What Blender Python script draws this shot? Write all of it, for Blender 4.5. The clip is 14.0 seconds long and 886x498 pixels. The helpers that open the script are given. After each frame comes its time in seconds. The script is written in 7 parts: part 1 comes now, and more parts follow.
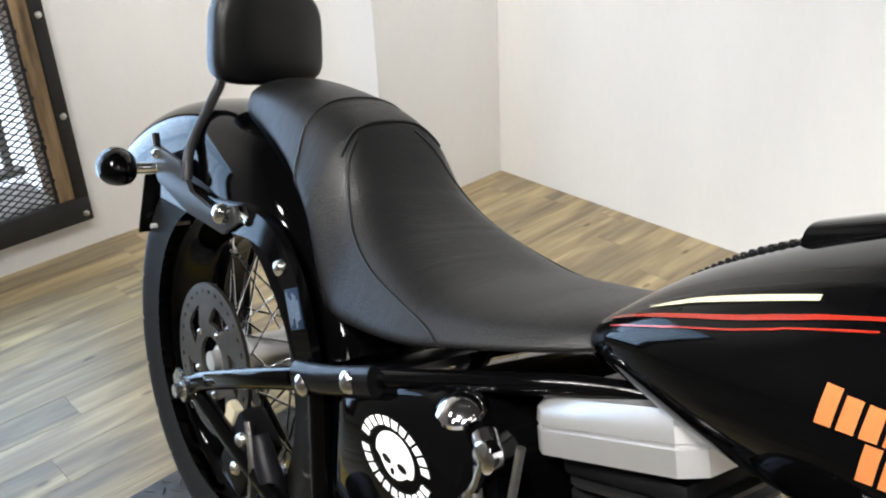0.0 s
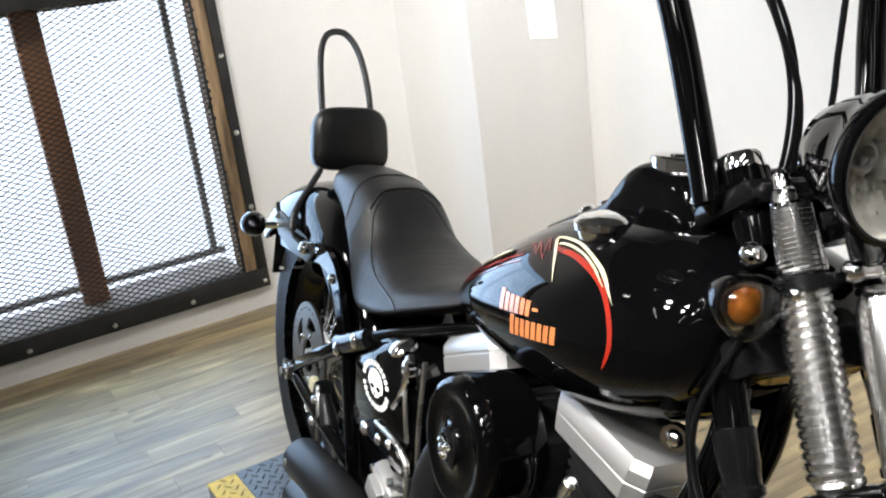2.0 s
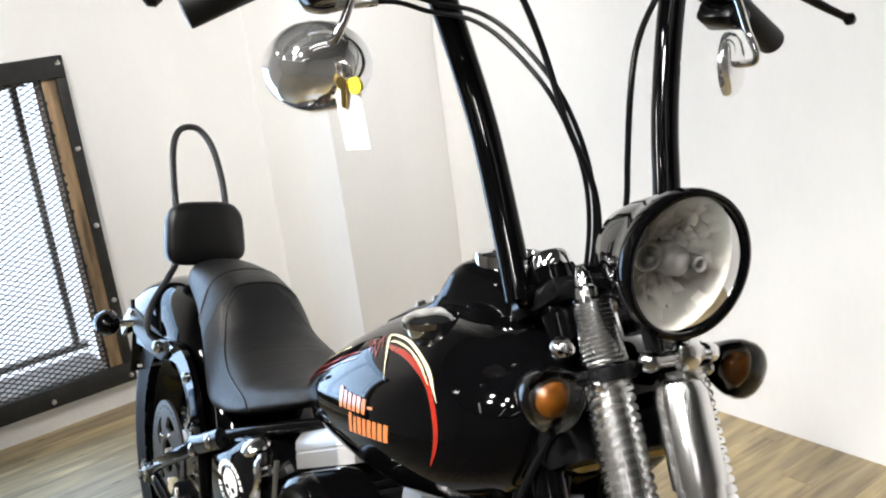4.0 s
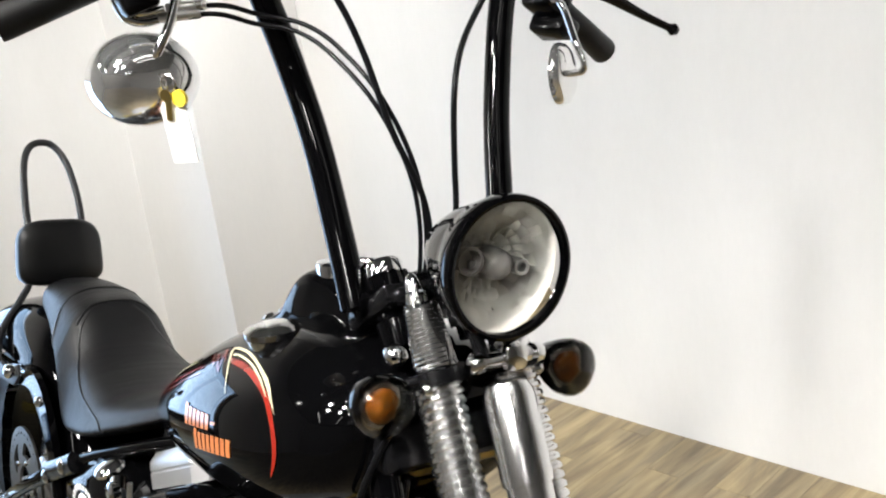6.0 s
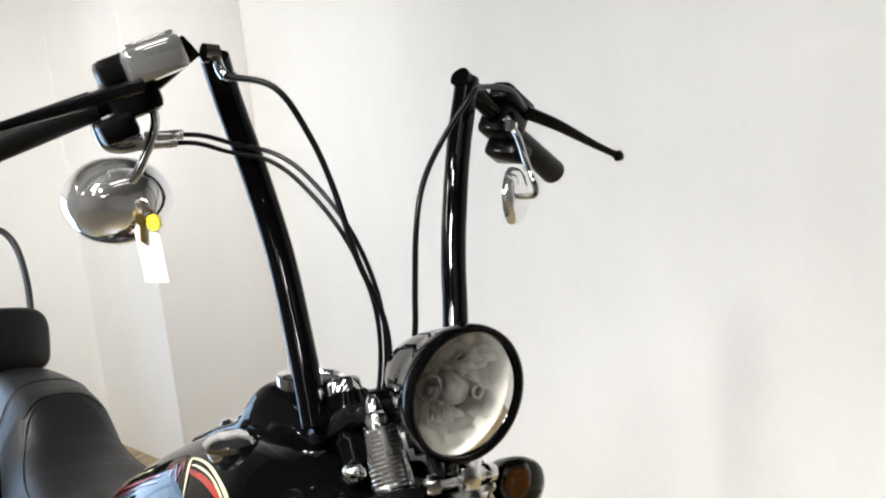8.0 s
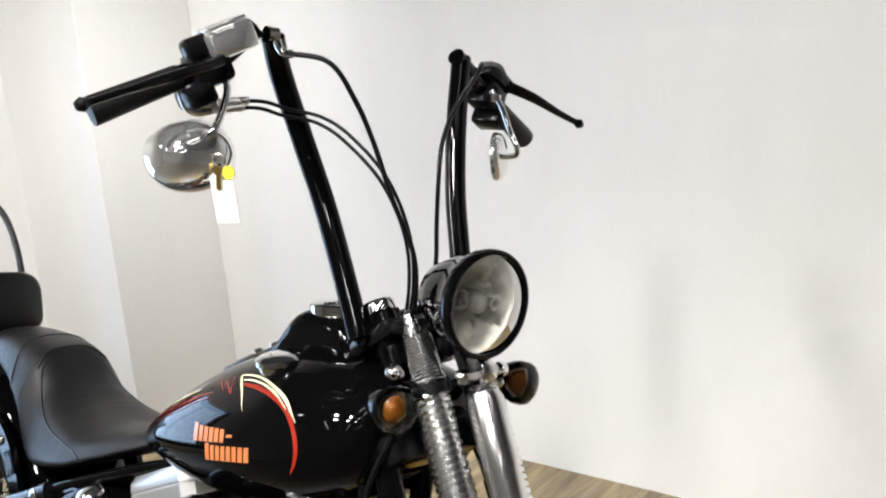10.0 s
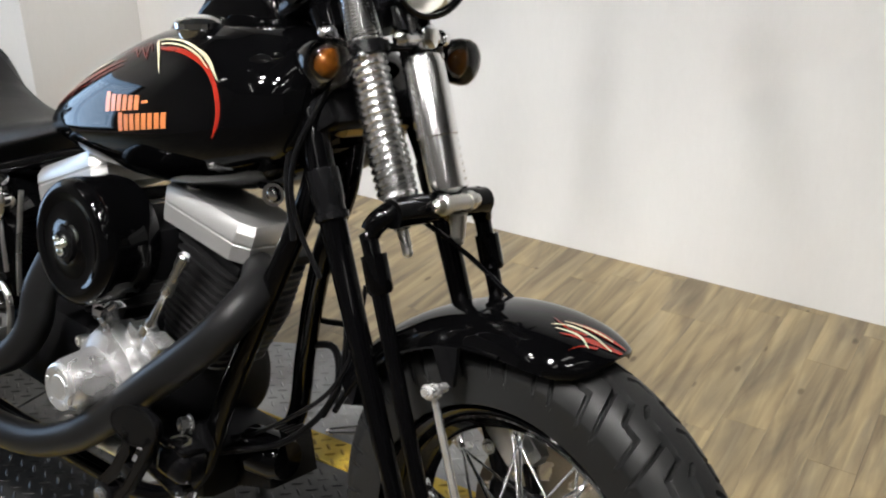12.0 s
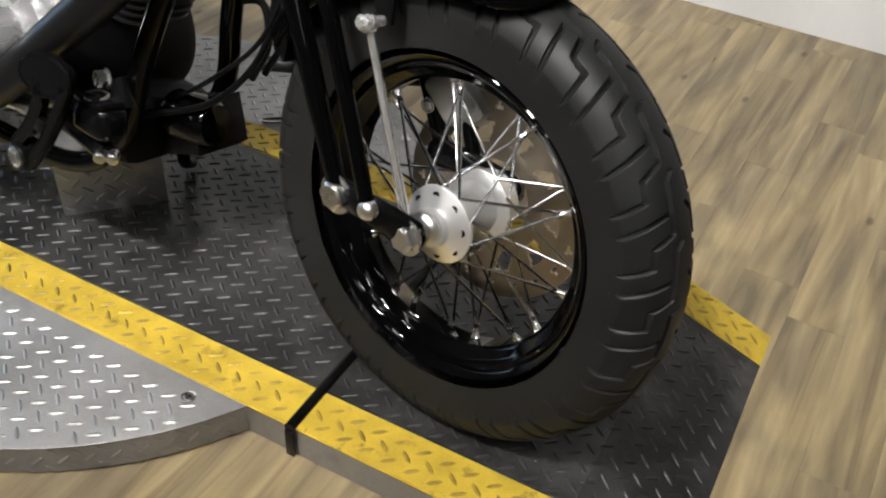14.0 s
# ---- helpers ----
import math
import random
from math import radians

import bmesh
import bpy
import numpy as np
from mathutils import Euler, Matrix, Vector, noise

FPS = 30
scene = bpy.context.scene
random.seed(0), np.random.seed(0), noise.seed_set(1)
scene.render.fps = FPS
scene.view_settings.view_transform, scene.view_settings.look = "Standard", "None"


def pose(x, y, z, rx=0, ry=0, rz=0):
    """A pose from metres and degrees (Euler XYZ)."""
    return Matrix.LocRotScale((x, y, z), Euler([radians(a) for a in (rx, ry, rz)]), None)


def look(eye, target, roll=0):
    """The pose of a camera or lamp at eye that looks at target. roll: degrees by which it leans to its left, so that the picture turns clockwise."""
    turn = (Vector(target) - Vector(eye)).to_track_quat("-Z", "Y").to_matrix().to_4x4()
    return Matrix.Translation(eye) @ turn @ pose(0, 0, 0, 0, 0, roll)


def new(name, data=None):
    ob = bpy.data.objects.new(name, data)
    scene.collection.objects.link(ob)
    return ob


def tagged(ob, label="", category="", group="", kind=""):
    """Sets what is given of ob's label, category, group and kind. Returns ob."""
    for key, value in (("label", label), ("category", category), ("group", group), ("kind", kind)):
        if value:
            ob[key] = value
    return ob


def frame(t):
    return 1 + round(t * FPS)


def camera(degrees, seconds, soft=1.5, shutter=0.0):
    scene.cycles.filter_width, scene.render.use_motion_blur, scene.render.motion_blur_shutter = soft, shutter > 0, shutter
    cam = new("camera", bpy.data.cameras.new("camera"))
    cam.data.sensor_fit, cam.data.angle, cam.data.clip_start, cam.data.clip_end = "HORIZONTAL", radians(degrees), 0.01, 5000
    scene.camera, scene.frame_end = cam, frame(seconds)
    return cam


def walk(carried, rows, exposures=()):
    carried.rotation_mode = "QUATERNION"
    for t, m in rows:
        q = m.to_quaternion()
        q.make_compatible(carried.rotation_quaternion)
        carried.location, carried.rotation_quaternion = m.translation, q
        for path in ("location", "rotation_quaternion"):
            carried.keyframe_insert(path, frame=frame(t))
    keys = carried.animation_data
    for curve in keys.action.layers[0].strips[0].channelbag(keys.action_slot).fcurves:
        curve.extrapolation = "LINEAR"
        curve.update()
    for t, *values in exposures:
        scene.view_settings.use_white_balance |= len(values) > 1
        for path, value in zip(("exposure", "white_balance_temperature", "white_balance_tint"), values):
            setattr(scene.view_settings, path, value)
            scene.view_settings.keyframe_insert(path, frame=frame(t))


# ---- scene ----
cam = camera(50.5, 14.0, soft=2.1)
EXPOSURES = [(0, 0.08), (1.5, 0.15), (3, 0.14), (7, 0.0), (10, -0.05), (12, -0.26), (12.7, -0.33), (14, -0.35)]
PATH = [
    (0, (-0.491, -0.519, 1.25), (-1.866, 0.702, 0.293), -3.1),
    (0.5, (-0.304, -0.637, 1.296), (-1.84, 0.508, 0.508), -4.6),
    (1, (-0.098, -0.675, 1.346), (-1.728, 0.421, 0.685), -6.7),
    (1.5, (0.153, -0.635, 1.352), (-1.587, 0.283, 0.701), -7.2),
    (2, (0.265, -0.611, 1.344), (-1.461, 0.309, 0.66), -7.4),
    (2.5, (0.269, -0.6, 1.342), (-1.419, 0.383, 0.653), -6.3),
    (3, (0.292, -0.584, 1.365), (-1.364, 0.51, 0.77), -7.5),
    (5.5, (0.355, -0.535, 1.381), (-1.173, 0.733, 0.788), -6.9),
    (6, (0.374, -0.519, 1.371), (-1.068, 0.804, 0.807), -7.55),
    (6.5, (0.38, -0.499, 1.37), (-1.061, 0.88, 0.808), -7.2),
    (7, (0.397, -0.499, 1.373), (-1.054, 0.897, 0.885), -6.7),
    (7.5, (0.391, -0.51, 1.417), (-1.043, 0.917, 0.967), -5.9),
    (9.8, (0.437, -0.834, 1.464), (-0.786, 0.782, 1.035), -4.3),
    (10, (0.444, -0.856, 1.452), (-0.774, 0.75, 0.972), -4.7),
    (10.5, (0.429, -0.891, 1.395), (-0.749, 0.714, 0.823), -3.7),
    (11, (0.426, -0.891, 1.37), (-0.728, 0.693, 0.697), -2.9),
    (11.5, (0.424, -0.893, 1.321), (-0.686, 0.665, 0.525), -1.6),
    (12, (0.411, -0.863, 1.255), (-0.599, 0.717, 0.372), -0.1),
    (12.5, (0.408, -0.861, 1.186), (-0.531, 0.661, 0.14), 2.0),
    (13, (0.412, -0.865, 1.139), (-0.447, 0.616, -0.027), 3.2),
    (13.5, (0.422, -0.866, 1.114), (-0.375, 0.575, -0.144), 3.2),
    (14, (0.423, -0.869, 1.097), (-0.323, 0.541, -0.224), 3.7),
]
walk(cam, [(t, look(eye, aim, roll)) for t, eye, aim, roll in PATH], EXPOSURES)

# ---- light and exposure ----
world = bpy.data.worlds.new("world")
scene.world = world
world.use_nodes = True
world.node_tree.nodes["Background"].inputs[0].default_value = (0.55, 0.62, 0.75, 1)
world.node_tree.nodes["Background"].inputs[1].default_value = 0.3


def area_lamp(name, eye, target, power, size, size_y=0, colour=(1, 1, 1), shape="DISK", spread=180):
    data = bpy.data.lights.new(name, "AREA")
    data.energy, data.shape, data.size, data.color = power, shape, size, colour
    data.spread = radians(spread)
    if size_y:
        data.size_y = size_y
    ob = new(name, data)
    ob.matrix_world = look(eye, target)
    return ob


CEILING = 2.75
WARM = (1.0, 0.975, 0.94)
# two unseen lamps, added to brighten the west wall and the pillar
WEST_FILL = [(-1.5, -0.9, (-3.0, -0.1, 1.4)), (-1.15, 0.25, (-2.7, 1.2, 1.15))]
SPOTS = [(x, y) for y in (-1.75, -1.3) for x in (-1.9, -1.0, -0.1, 0.8)]
for x, y in SPOTS:
    hang = -2.55 if x < -1.5 else x
    if y < -1.5:
        area_lamp("spot_light", (hang, y, CEILING - 0.11), (x, 1.55, 0.95), 9.6, 0.22, colour=WARM, spread=72)
    else:
        area_lamp("spot_light", (hang, y, CEILING - 0.11), (x * 0.9 - 0.1, 0.42, 0.0), {-1.9: 1.2, 0.8: 2.2}.get(x, 10), 0.16, colour=WARM, spread=56)
# added fill on the west side, from no known lamp
for x, y, aim in WEST_FILL:
    area_lamp("spot_light", (x, y, CEILING - 0.11), aim, 7.2 if y < 0 else 8.5, 0.16, colour=WARM, spread=66)
for x in (0.2, 0.75, 1.3):
    area_lamp("tube_light", (x, -0.35, CEILING - 0.09), (x, -0.3, 0), {0.2: 3.2, 0.75: 1.5}.get(x, 0.7), 0.1, 0.9, WARM, "RECTANGLE")
# extra unseen tubes, added so that chrome reflects a brighter rear room
for x in (-1.6, 0.4, 2.4):
    area_lamp("tube_light", (x, -2.9, CEILING - 0.09), (x, -2.9, 0), 6, 0.1, 1.4, WARM, "RECTANGLE")
area_lamp("window_light", (-2.93, -0.2, 0.75), (0, -0.35, 0.6), 15, 1.0, 1.05, (0.45, 0.68, 1.0), "RECTANGLE")


# ---- materials ----
def mat(name, colour, rough=0.5, metal=0.0, var=0.25, scale=6.0, bump=0.0, bscale=300.0, coat=0.0, rvar=0.1, spec=0.4, stretch=(1, 1, 1)):
    """A surface with variation at two scales, finer relief, and worn gloss."""
    m = bpy.data.materials.new(name)
    m.use_nodes = True
    n, k = m.node_tree.nodes, m.node_tree.links
    p = n["Principled BSDF"]
    co = n.new("ShaderNodeTexCoord")
    mp = n.new("ShaderNodeMapping")
    mp.inputs["Scale"].default_value = stretch
    k.new(co.outputs["Object"], mp.inputs[0])
    big, fine = n.new("ShaderNodeTexNoise"), n.new("ShaderNodeTexNoise")
    big.inputs["Scale"].default_value, big.inputs["Detail"].default_value = scale, 5
    fine.inputs["Scale"].default_value, fine.inputs["Detail"].default_value = bscale, 3
    k.new(mp.outputs[0], big.inputs["Vector"]), k.new(mp.outputs[0], fine.inputs["Vector"])
    mix = n.new("ShaderNodeMix")
    mix.data_type = "RGBA"
    mix.inputs[6].default_value = (*[c * (1 - var) for c in colour], 1)
    mix.inputs[7].default_value = (*[min(1, c * (1 + var)) for c in colour], 1)
    add = n.new("ShaderNodeMath")
    add.operation, add.use_clamp = "MULTIPLY_ADD", True
    add.inputs[1].default_value = 0.35
    k.new(fine.outputs[0], add.inputs[0])
    sub = n.new("ShaderNodeMath")
    sub.operation = "MULTIPLY_ADD"
    sub.inputs[1].default_value, sub.inputs[2].default_value = 1.4, -0.38
    k.new(big.outputs[0], sub.inputs[0]), k.new(sub.outputs[0], add.inputs[2])
    k.new(add.outputs[0], mix.inputs[0]), k.new(mix.outputs[2], p.inputs["Base Color"])
    rr = n.new("ShaderNodeMath")
    rr.operation, rr.use_clamp = "MULTIPLY_ADD", True
    rr.inputs[1].default_value, rr.inputs[2].default_value = 2 * rvar, max(0.0, rough - rvar)
    k.new(big.outputs[0], rr.inputs[0]), k.new(rr.outputs[0], p.inputs["Roughness"])
    p.inputs["Metallic"].default_value = metal
    p.inputs["Coat Weight"].default_value = coat
    p.inputs["Coat Roughness"].default_value = 0.02
    p.inputs["Specular IOR Level"].default_value = spec
    if bump:
        b = n.new("ShaderNodeBump")
        b.inputs["Strength"].default_value, b.inputs["Distance"].default_value = 1.0, bump
        k.new(fine.outputs[0], b.inputs["Height"]), k.new(b.outputs[0], p.inputs["Normal"])
    return m


def glow(name, colour, strength):
    m = bpy.data.materials.new(name)
    m.use_nodes = True
    p = m.node_tree.nodes["Principled BSDF"]
    p.inputs["Base Color"].default_value = (*colour, 1)
    p.inputs["Emission Color"].default_value = (*colour, 1)
    p.inputs["Emission Strength"].default_value = strength
    return m


def thin_glass(name, colour, ior):
    """A thin pane: clear straight through, with a surface gloss."""
    m = bpy.data.materials.new(name)
    m.use_nodes = True
    n, k = m.node_tree.nodes, m.node_tree.links
    n.remove(n["Principled BSDF"])
    clear, gloss, fres, mix = n.new("ShaderNodeBsdfTransparent"), n.new("ShaderNodeBsdfGlossy"), n.new("ShaderNodeFresnel"), n.new("ShaderNodeMixShader")
    clear.inputs[0].default_value = (*colour, 1)
    gloss.inputs["Roughness"].default_value = 0.03
    fres.inputs["IOR"].default_value = ior
    k.new(fres.outputs[0], mix.inputs[0]), k.new(clear.outputs[0], mix.inputs[1]), k.new(gloss.outputs[0], mix.inputs[2])
    k.new(mix.outputs[0], n["Material Output"].inputs[0])
    return m


PAINT = mat("gloss_black_paint", (0.0012, 0.0012, 0.0014), 0.045, var=0.2, rvar=0.02, spec=0.2)
ENAMEL = mat("black_enamel", (0.004, 0.004, 0.0045), 0.2, var=0.3, rvar=0.06, spec=0.18, bscale=500, bump=0.00004)
SATIN = mat("satin_black", (0.007, 0.007, 0.009), 0.38, var=0.3, rvar=0.08, spec=0.2, bump=0.00008, bscale=900)
FINM = mat("black_fin_enamel", (0.009, 0.009, 0.0094), 0.36, var=0.3, spec=0.35, bump=0.0001, bscale=900)
CRINKLE = mat("crinkle_black", (0.003, 0.003, 0.0035), 0.5, var=0.3, spec=0.1, bump=0.0003, bscale=1200)
PLASTIC = mat("black_plastic", (0.004, 0.004, 0.0045), 0.35, var=0.3, spec=0.15, bump=0.0001, bscale=700)
LEATHER = mat("black_vinyl", (0.008, 0.008, 0.0085), 0.4, var=0.3, rvar=0.08, bump=0.0007, bscale=420, scale=9, spec=0.3)
LEATHER2 = mat("black_vinyl_smooth", (0.006, 0.006, 0.0062), 0.36, var=0.25, rvar=0.06, bump=0.0002, bscale=900, scale=9)
BARM = mat("satin_grey_bar", (0.028, 0.028, 0.03), 0.42, var=0.25, rvar=0.08, spec=0.4, bump=0.00008, bscale=900)
RUBBER = mat("tyre_rubber", (0.0135, 0.0137, 0.014), 0.46, var=0.35, bump=0.0003, bscale=500, scale=14, spec=0.22)
GRIPR = mat("grip_rubber", (0.005, 0.005, 0.005), 0.45, spec=0.25, var=0.25, bump=0.0003, bscale=700)
SPRING = mat("bright_spring_chrome", (0.95, 0.95, 0.95), 0.2, 1.0, var=0.04, rvar=0.05)
POLISH = mat("polished_chrome", (0.96, 0.96, 0.96), 0.08, 0.9, var=0.04, rvar=0.04)
CHROME = mat("chrome", (0.9, 0.9, 0.9), 0.07, 1.0, var=0.04, rvar=0.04)
STEEL = mat("zinc_steel", (0.72, 0.71, 0.69), 0.28, 1.0, var=0.15, rvar=0.1, scale=20)
ALU = mat("polished_aluminium", (0.85, 0.85, 0.85), 0.27, 1.0, var=0.08, rvar=0.08, bump=0.00005, bscale=600)
SILVER = mat("silver_paint", (0.6, 0.6, 0.6), 0.36, 0.82, var=0.06, rvar=0.05, bump=0.00012, bscale=900)
EXHAUST = mat("satin_black_exhaust", (0.009, 0.009, 0.0095), 0.36, 0.0, var=0.25, rvar=0.08, spec=0.14, bump=0.00005, bscale=600)
DISC = mat("brake_steel", (0.42, 0.36, 0.28), 0.34, 1.0, var=0.2, scale=30)
SMOKE = thin_glass("smoke_lens", (0.66, 0.63, 0.58), 1.5)
CLEAR = thin_glass("clear_glass", (0.97, 0.97, 0.96), 1.22)
BULB = mat("amber_bulb", (0.24, 0.085, 0.012), 0.06, var=0.6, scale=70, coat=0.6, spec=0.6)
REFLECT = mat("vapour_chrome_reflector", (0.97, 0.93, 0.86), 0.12, 0.25, var=0.12, scale=120, rvar=0.08)
GREYM = mat("grey_bulb_shield", (0.42, 0.41, 0.4), 0.35, 0.5, var=0.2)
MIRROR = mat("mirror", (0.85, 0.85, 0.86), 0.02, 1.0, var=0.01, rvar=0.0)
RED = mat("red_pinstripe", (0.19, 0.014, 0.008), 0.16, var=0.1, coat=0.5, rvar=0.03)
CREAM = mat("cream_pinstripe", (0.44, 0.41, 0.28), 0.16, var=0.1, coat=0.5, rvar=0.03)
ORANGE = mat("orange_lettering", (0.42, 0.135, 0.045), 0.2, var=0.1, coat=0.4, rvar=0.03)
LABELC = mat("dark_blue_label", (0.012, 0.022, 0.045), 0.55, var=0.3, spec=0.1)
LABELB = mat("pale_print", (0.1, 0.14, 0.19), 0.5, var=0.2)
WHITE = mat("white_sticker", (0.82, 0.82, 0.8), 0.35, var=0.03)
PAPER = mat("white_card", (0.8, 0.79, 0.77), 0.6, var=0.04)
YELLOW = mat("yellow_deck_paint", (0.6, 0.42, 0.045), 0.5, var=0.3, scale=22, bump=0.0003, bscale=260)
DECK = mat("black_deck_plate", (0.024, 0.024, 0.024), 0.33, 0.1, var=0.9, scale=7, rvar=0.12, bump=0.0003, bscale=240)
PLATE = mat("aluminium_tread_plate", (0.37, 0.37, 0.37), 0.5, 0.7, var=0.3, scale=8, rvar=0.12, bump=0.0002, bscale=240)
BARE = mat("bare_tread_lozenge", (0.42, 0.42, 0.42), 0.46, 0.8, var=0.25, scale=14, rvar=0.1)
WORN = mat("worn_black_lozenge", (0.034, 0.034, 0.035), 0.44, 0.3, var=0.8, scale=9, rvar=0.12)
WORNY = mat("worn_yellow_lozenge", (0.36, 0.24, 0.03), 0.55, 0.0, var=0.7, scale=40, rvar=0.1)
BRASS = mat("brass", (0.6, 0.45, 0.16), 0.3, 1.0, var=0.1)
YPLAS = mat("yellow_fob", (0.75, 0.6, 0.05), 0.4, var=0.1)
WALL = mat("white_wall_paint", (0.78, 0.775, 0.765), 0.6, var=0.06, scale=3.2, bump=0.0006, bscale=90, rvar=0.06, stretch=(1, 1, 0.3))
WALL2 = mat("grey_wall_paint", (0.36, 0.34, 0.31), 0.6, var=0.05, scale=1.6, bump=0.0006, bscale=90, rvar=0.06)
CEIL = mat("ceiling_paint", (0.07, 0.069, 0.067), 0.8, var=0.2, scale=2, bump=0.0005, bscale=80)
TIMBER = mat("window_timber", (0.22, 0.15, 0.085), 0.6, var=0.95, scale=42, bump=0.0008, bscale=160, stretch=(1, 1, 0.12))
MULLION = mat("brown_mullion", (0.36, 0.17, 0.085), 0.55, var=0.3, scale=10, stretch=(1, 1, 0.15), bump=0.0004)
IRON = mat("black_iron", (0.022, 0.022, 0.022), 0.5, 0.2, var=0.6, scale=14, bump=0.0004, bscale=300)
SILL = mat("window_reveal_paint", (0.72, 0.72, 0.73), 0.65, var=0.4, scale=9, bump=0.001, bscale=120)
GREYF = mat("grey_window_frame", (0.32, 0.32, 0.32), 0.5, var=0.3, scale=12)
LAMPH = mat("lamp_housing", (0.05, 0.05, 0.05), 0.5)
SKY = glow("bright_outdoors", (0.82, 0.89, 1.0), 1.45)


def wrinkle(m, scale, depth):
    """Fine creases that run across, on top of the grain."""
    n, k = m.node_tree.nodes, m.node_tree.links
    co, mp, tx, b = n.new("ShaderNodeTexCoord"), n.new("ShaderNodeMapping"), n.new("ShaderNodeTexNoise"), n.new("ShaderNodeBump")
    mp.inputs["Scale"].default_value = scale
    tx.inputs["Scale"].default_value, tx.inputs["Detail"].default_value, tx.inputs["Distortion"].default_value = 1, 4, 0.8
    b.inputs["Distance"].default_value, b.inputs["Strength"].default_value = depth, 0.8
    k.new(co.outputs["Object"], mp.inputs[0]), k.new(mp.outputs[0], tx.inputs["Vector"]), k.new(tx.outputs[0], b.inputs["Height"])
    k.new(n["Bump"].outputs[0], b.inputs["Normal"]), k.new(b.outputs[0], n["Principled BSDF"].inputs["Normal"])


wrinkle(LEATHER, (30, 4, 20), 0.0018)


def scuff(m, scale, low, high, colour):
    """Dark rubbed marks and dirt with ragged edges over the paint."""
    n, k = m.node_tree.nodes, m.node_tree.links
    p = n["Principled BSDF"]
    src = p.inputs["Base Color"].links[0].from_socket
    co, tx, rp, mx = n.new("ShaderNodeTexCoord"), n.new("ShaderNodeTexNoise"), n.new("ShaderNodeValToRGB"), n.new("ShaderNodeMix")
    tx.inputs["Scale"].default_value, tx.inputs["Detail"].default_value, tx.inputs["Roughness"].default_value = scale, 8, 0.68
    rp.color_ramp.elements[0].position, rp.color_ramp.elements[1].position = low, high
    mx.data_type = "RGBA"
    mx.inputs[7].default_value = (*colour, 1)
    k.new(co.outputs["Object"], tx.inputs["Vector"]), k.new(tx.outputs[0], rp.inputs[0]), k.new(rp.outputs[0], mx.inputs[0])
    k.new(src, mx.inputs[6]), k.new(mx.outputs[2], p.inputs["Base Color"])


scuff(YELLOW, 26, 0.58, 0.72, (0.14, 0.1, 0.025))
scuff(DECK, 9, 0.48, 0.72, (0.085, 0.083, 0.08))
scuff(PLATE, 6, 0.5, 0.75, (0.26, 0.25, 0.24))


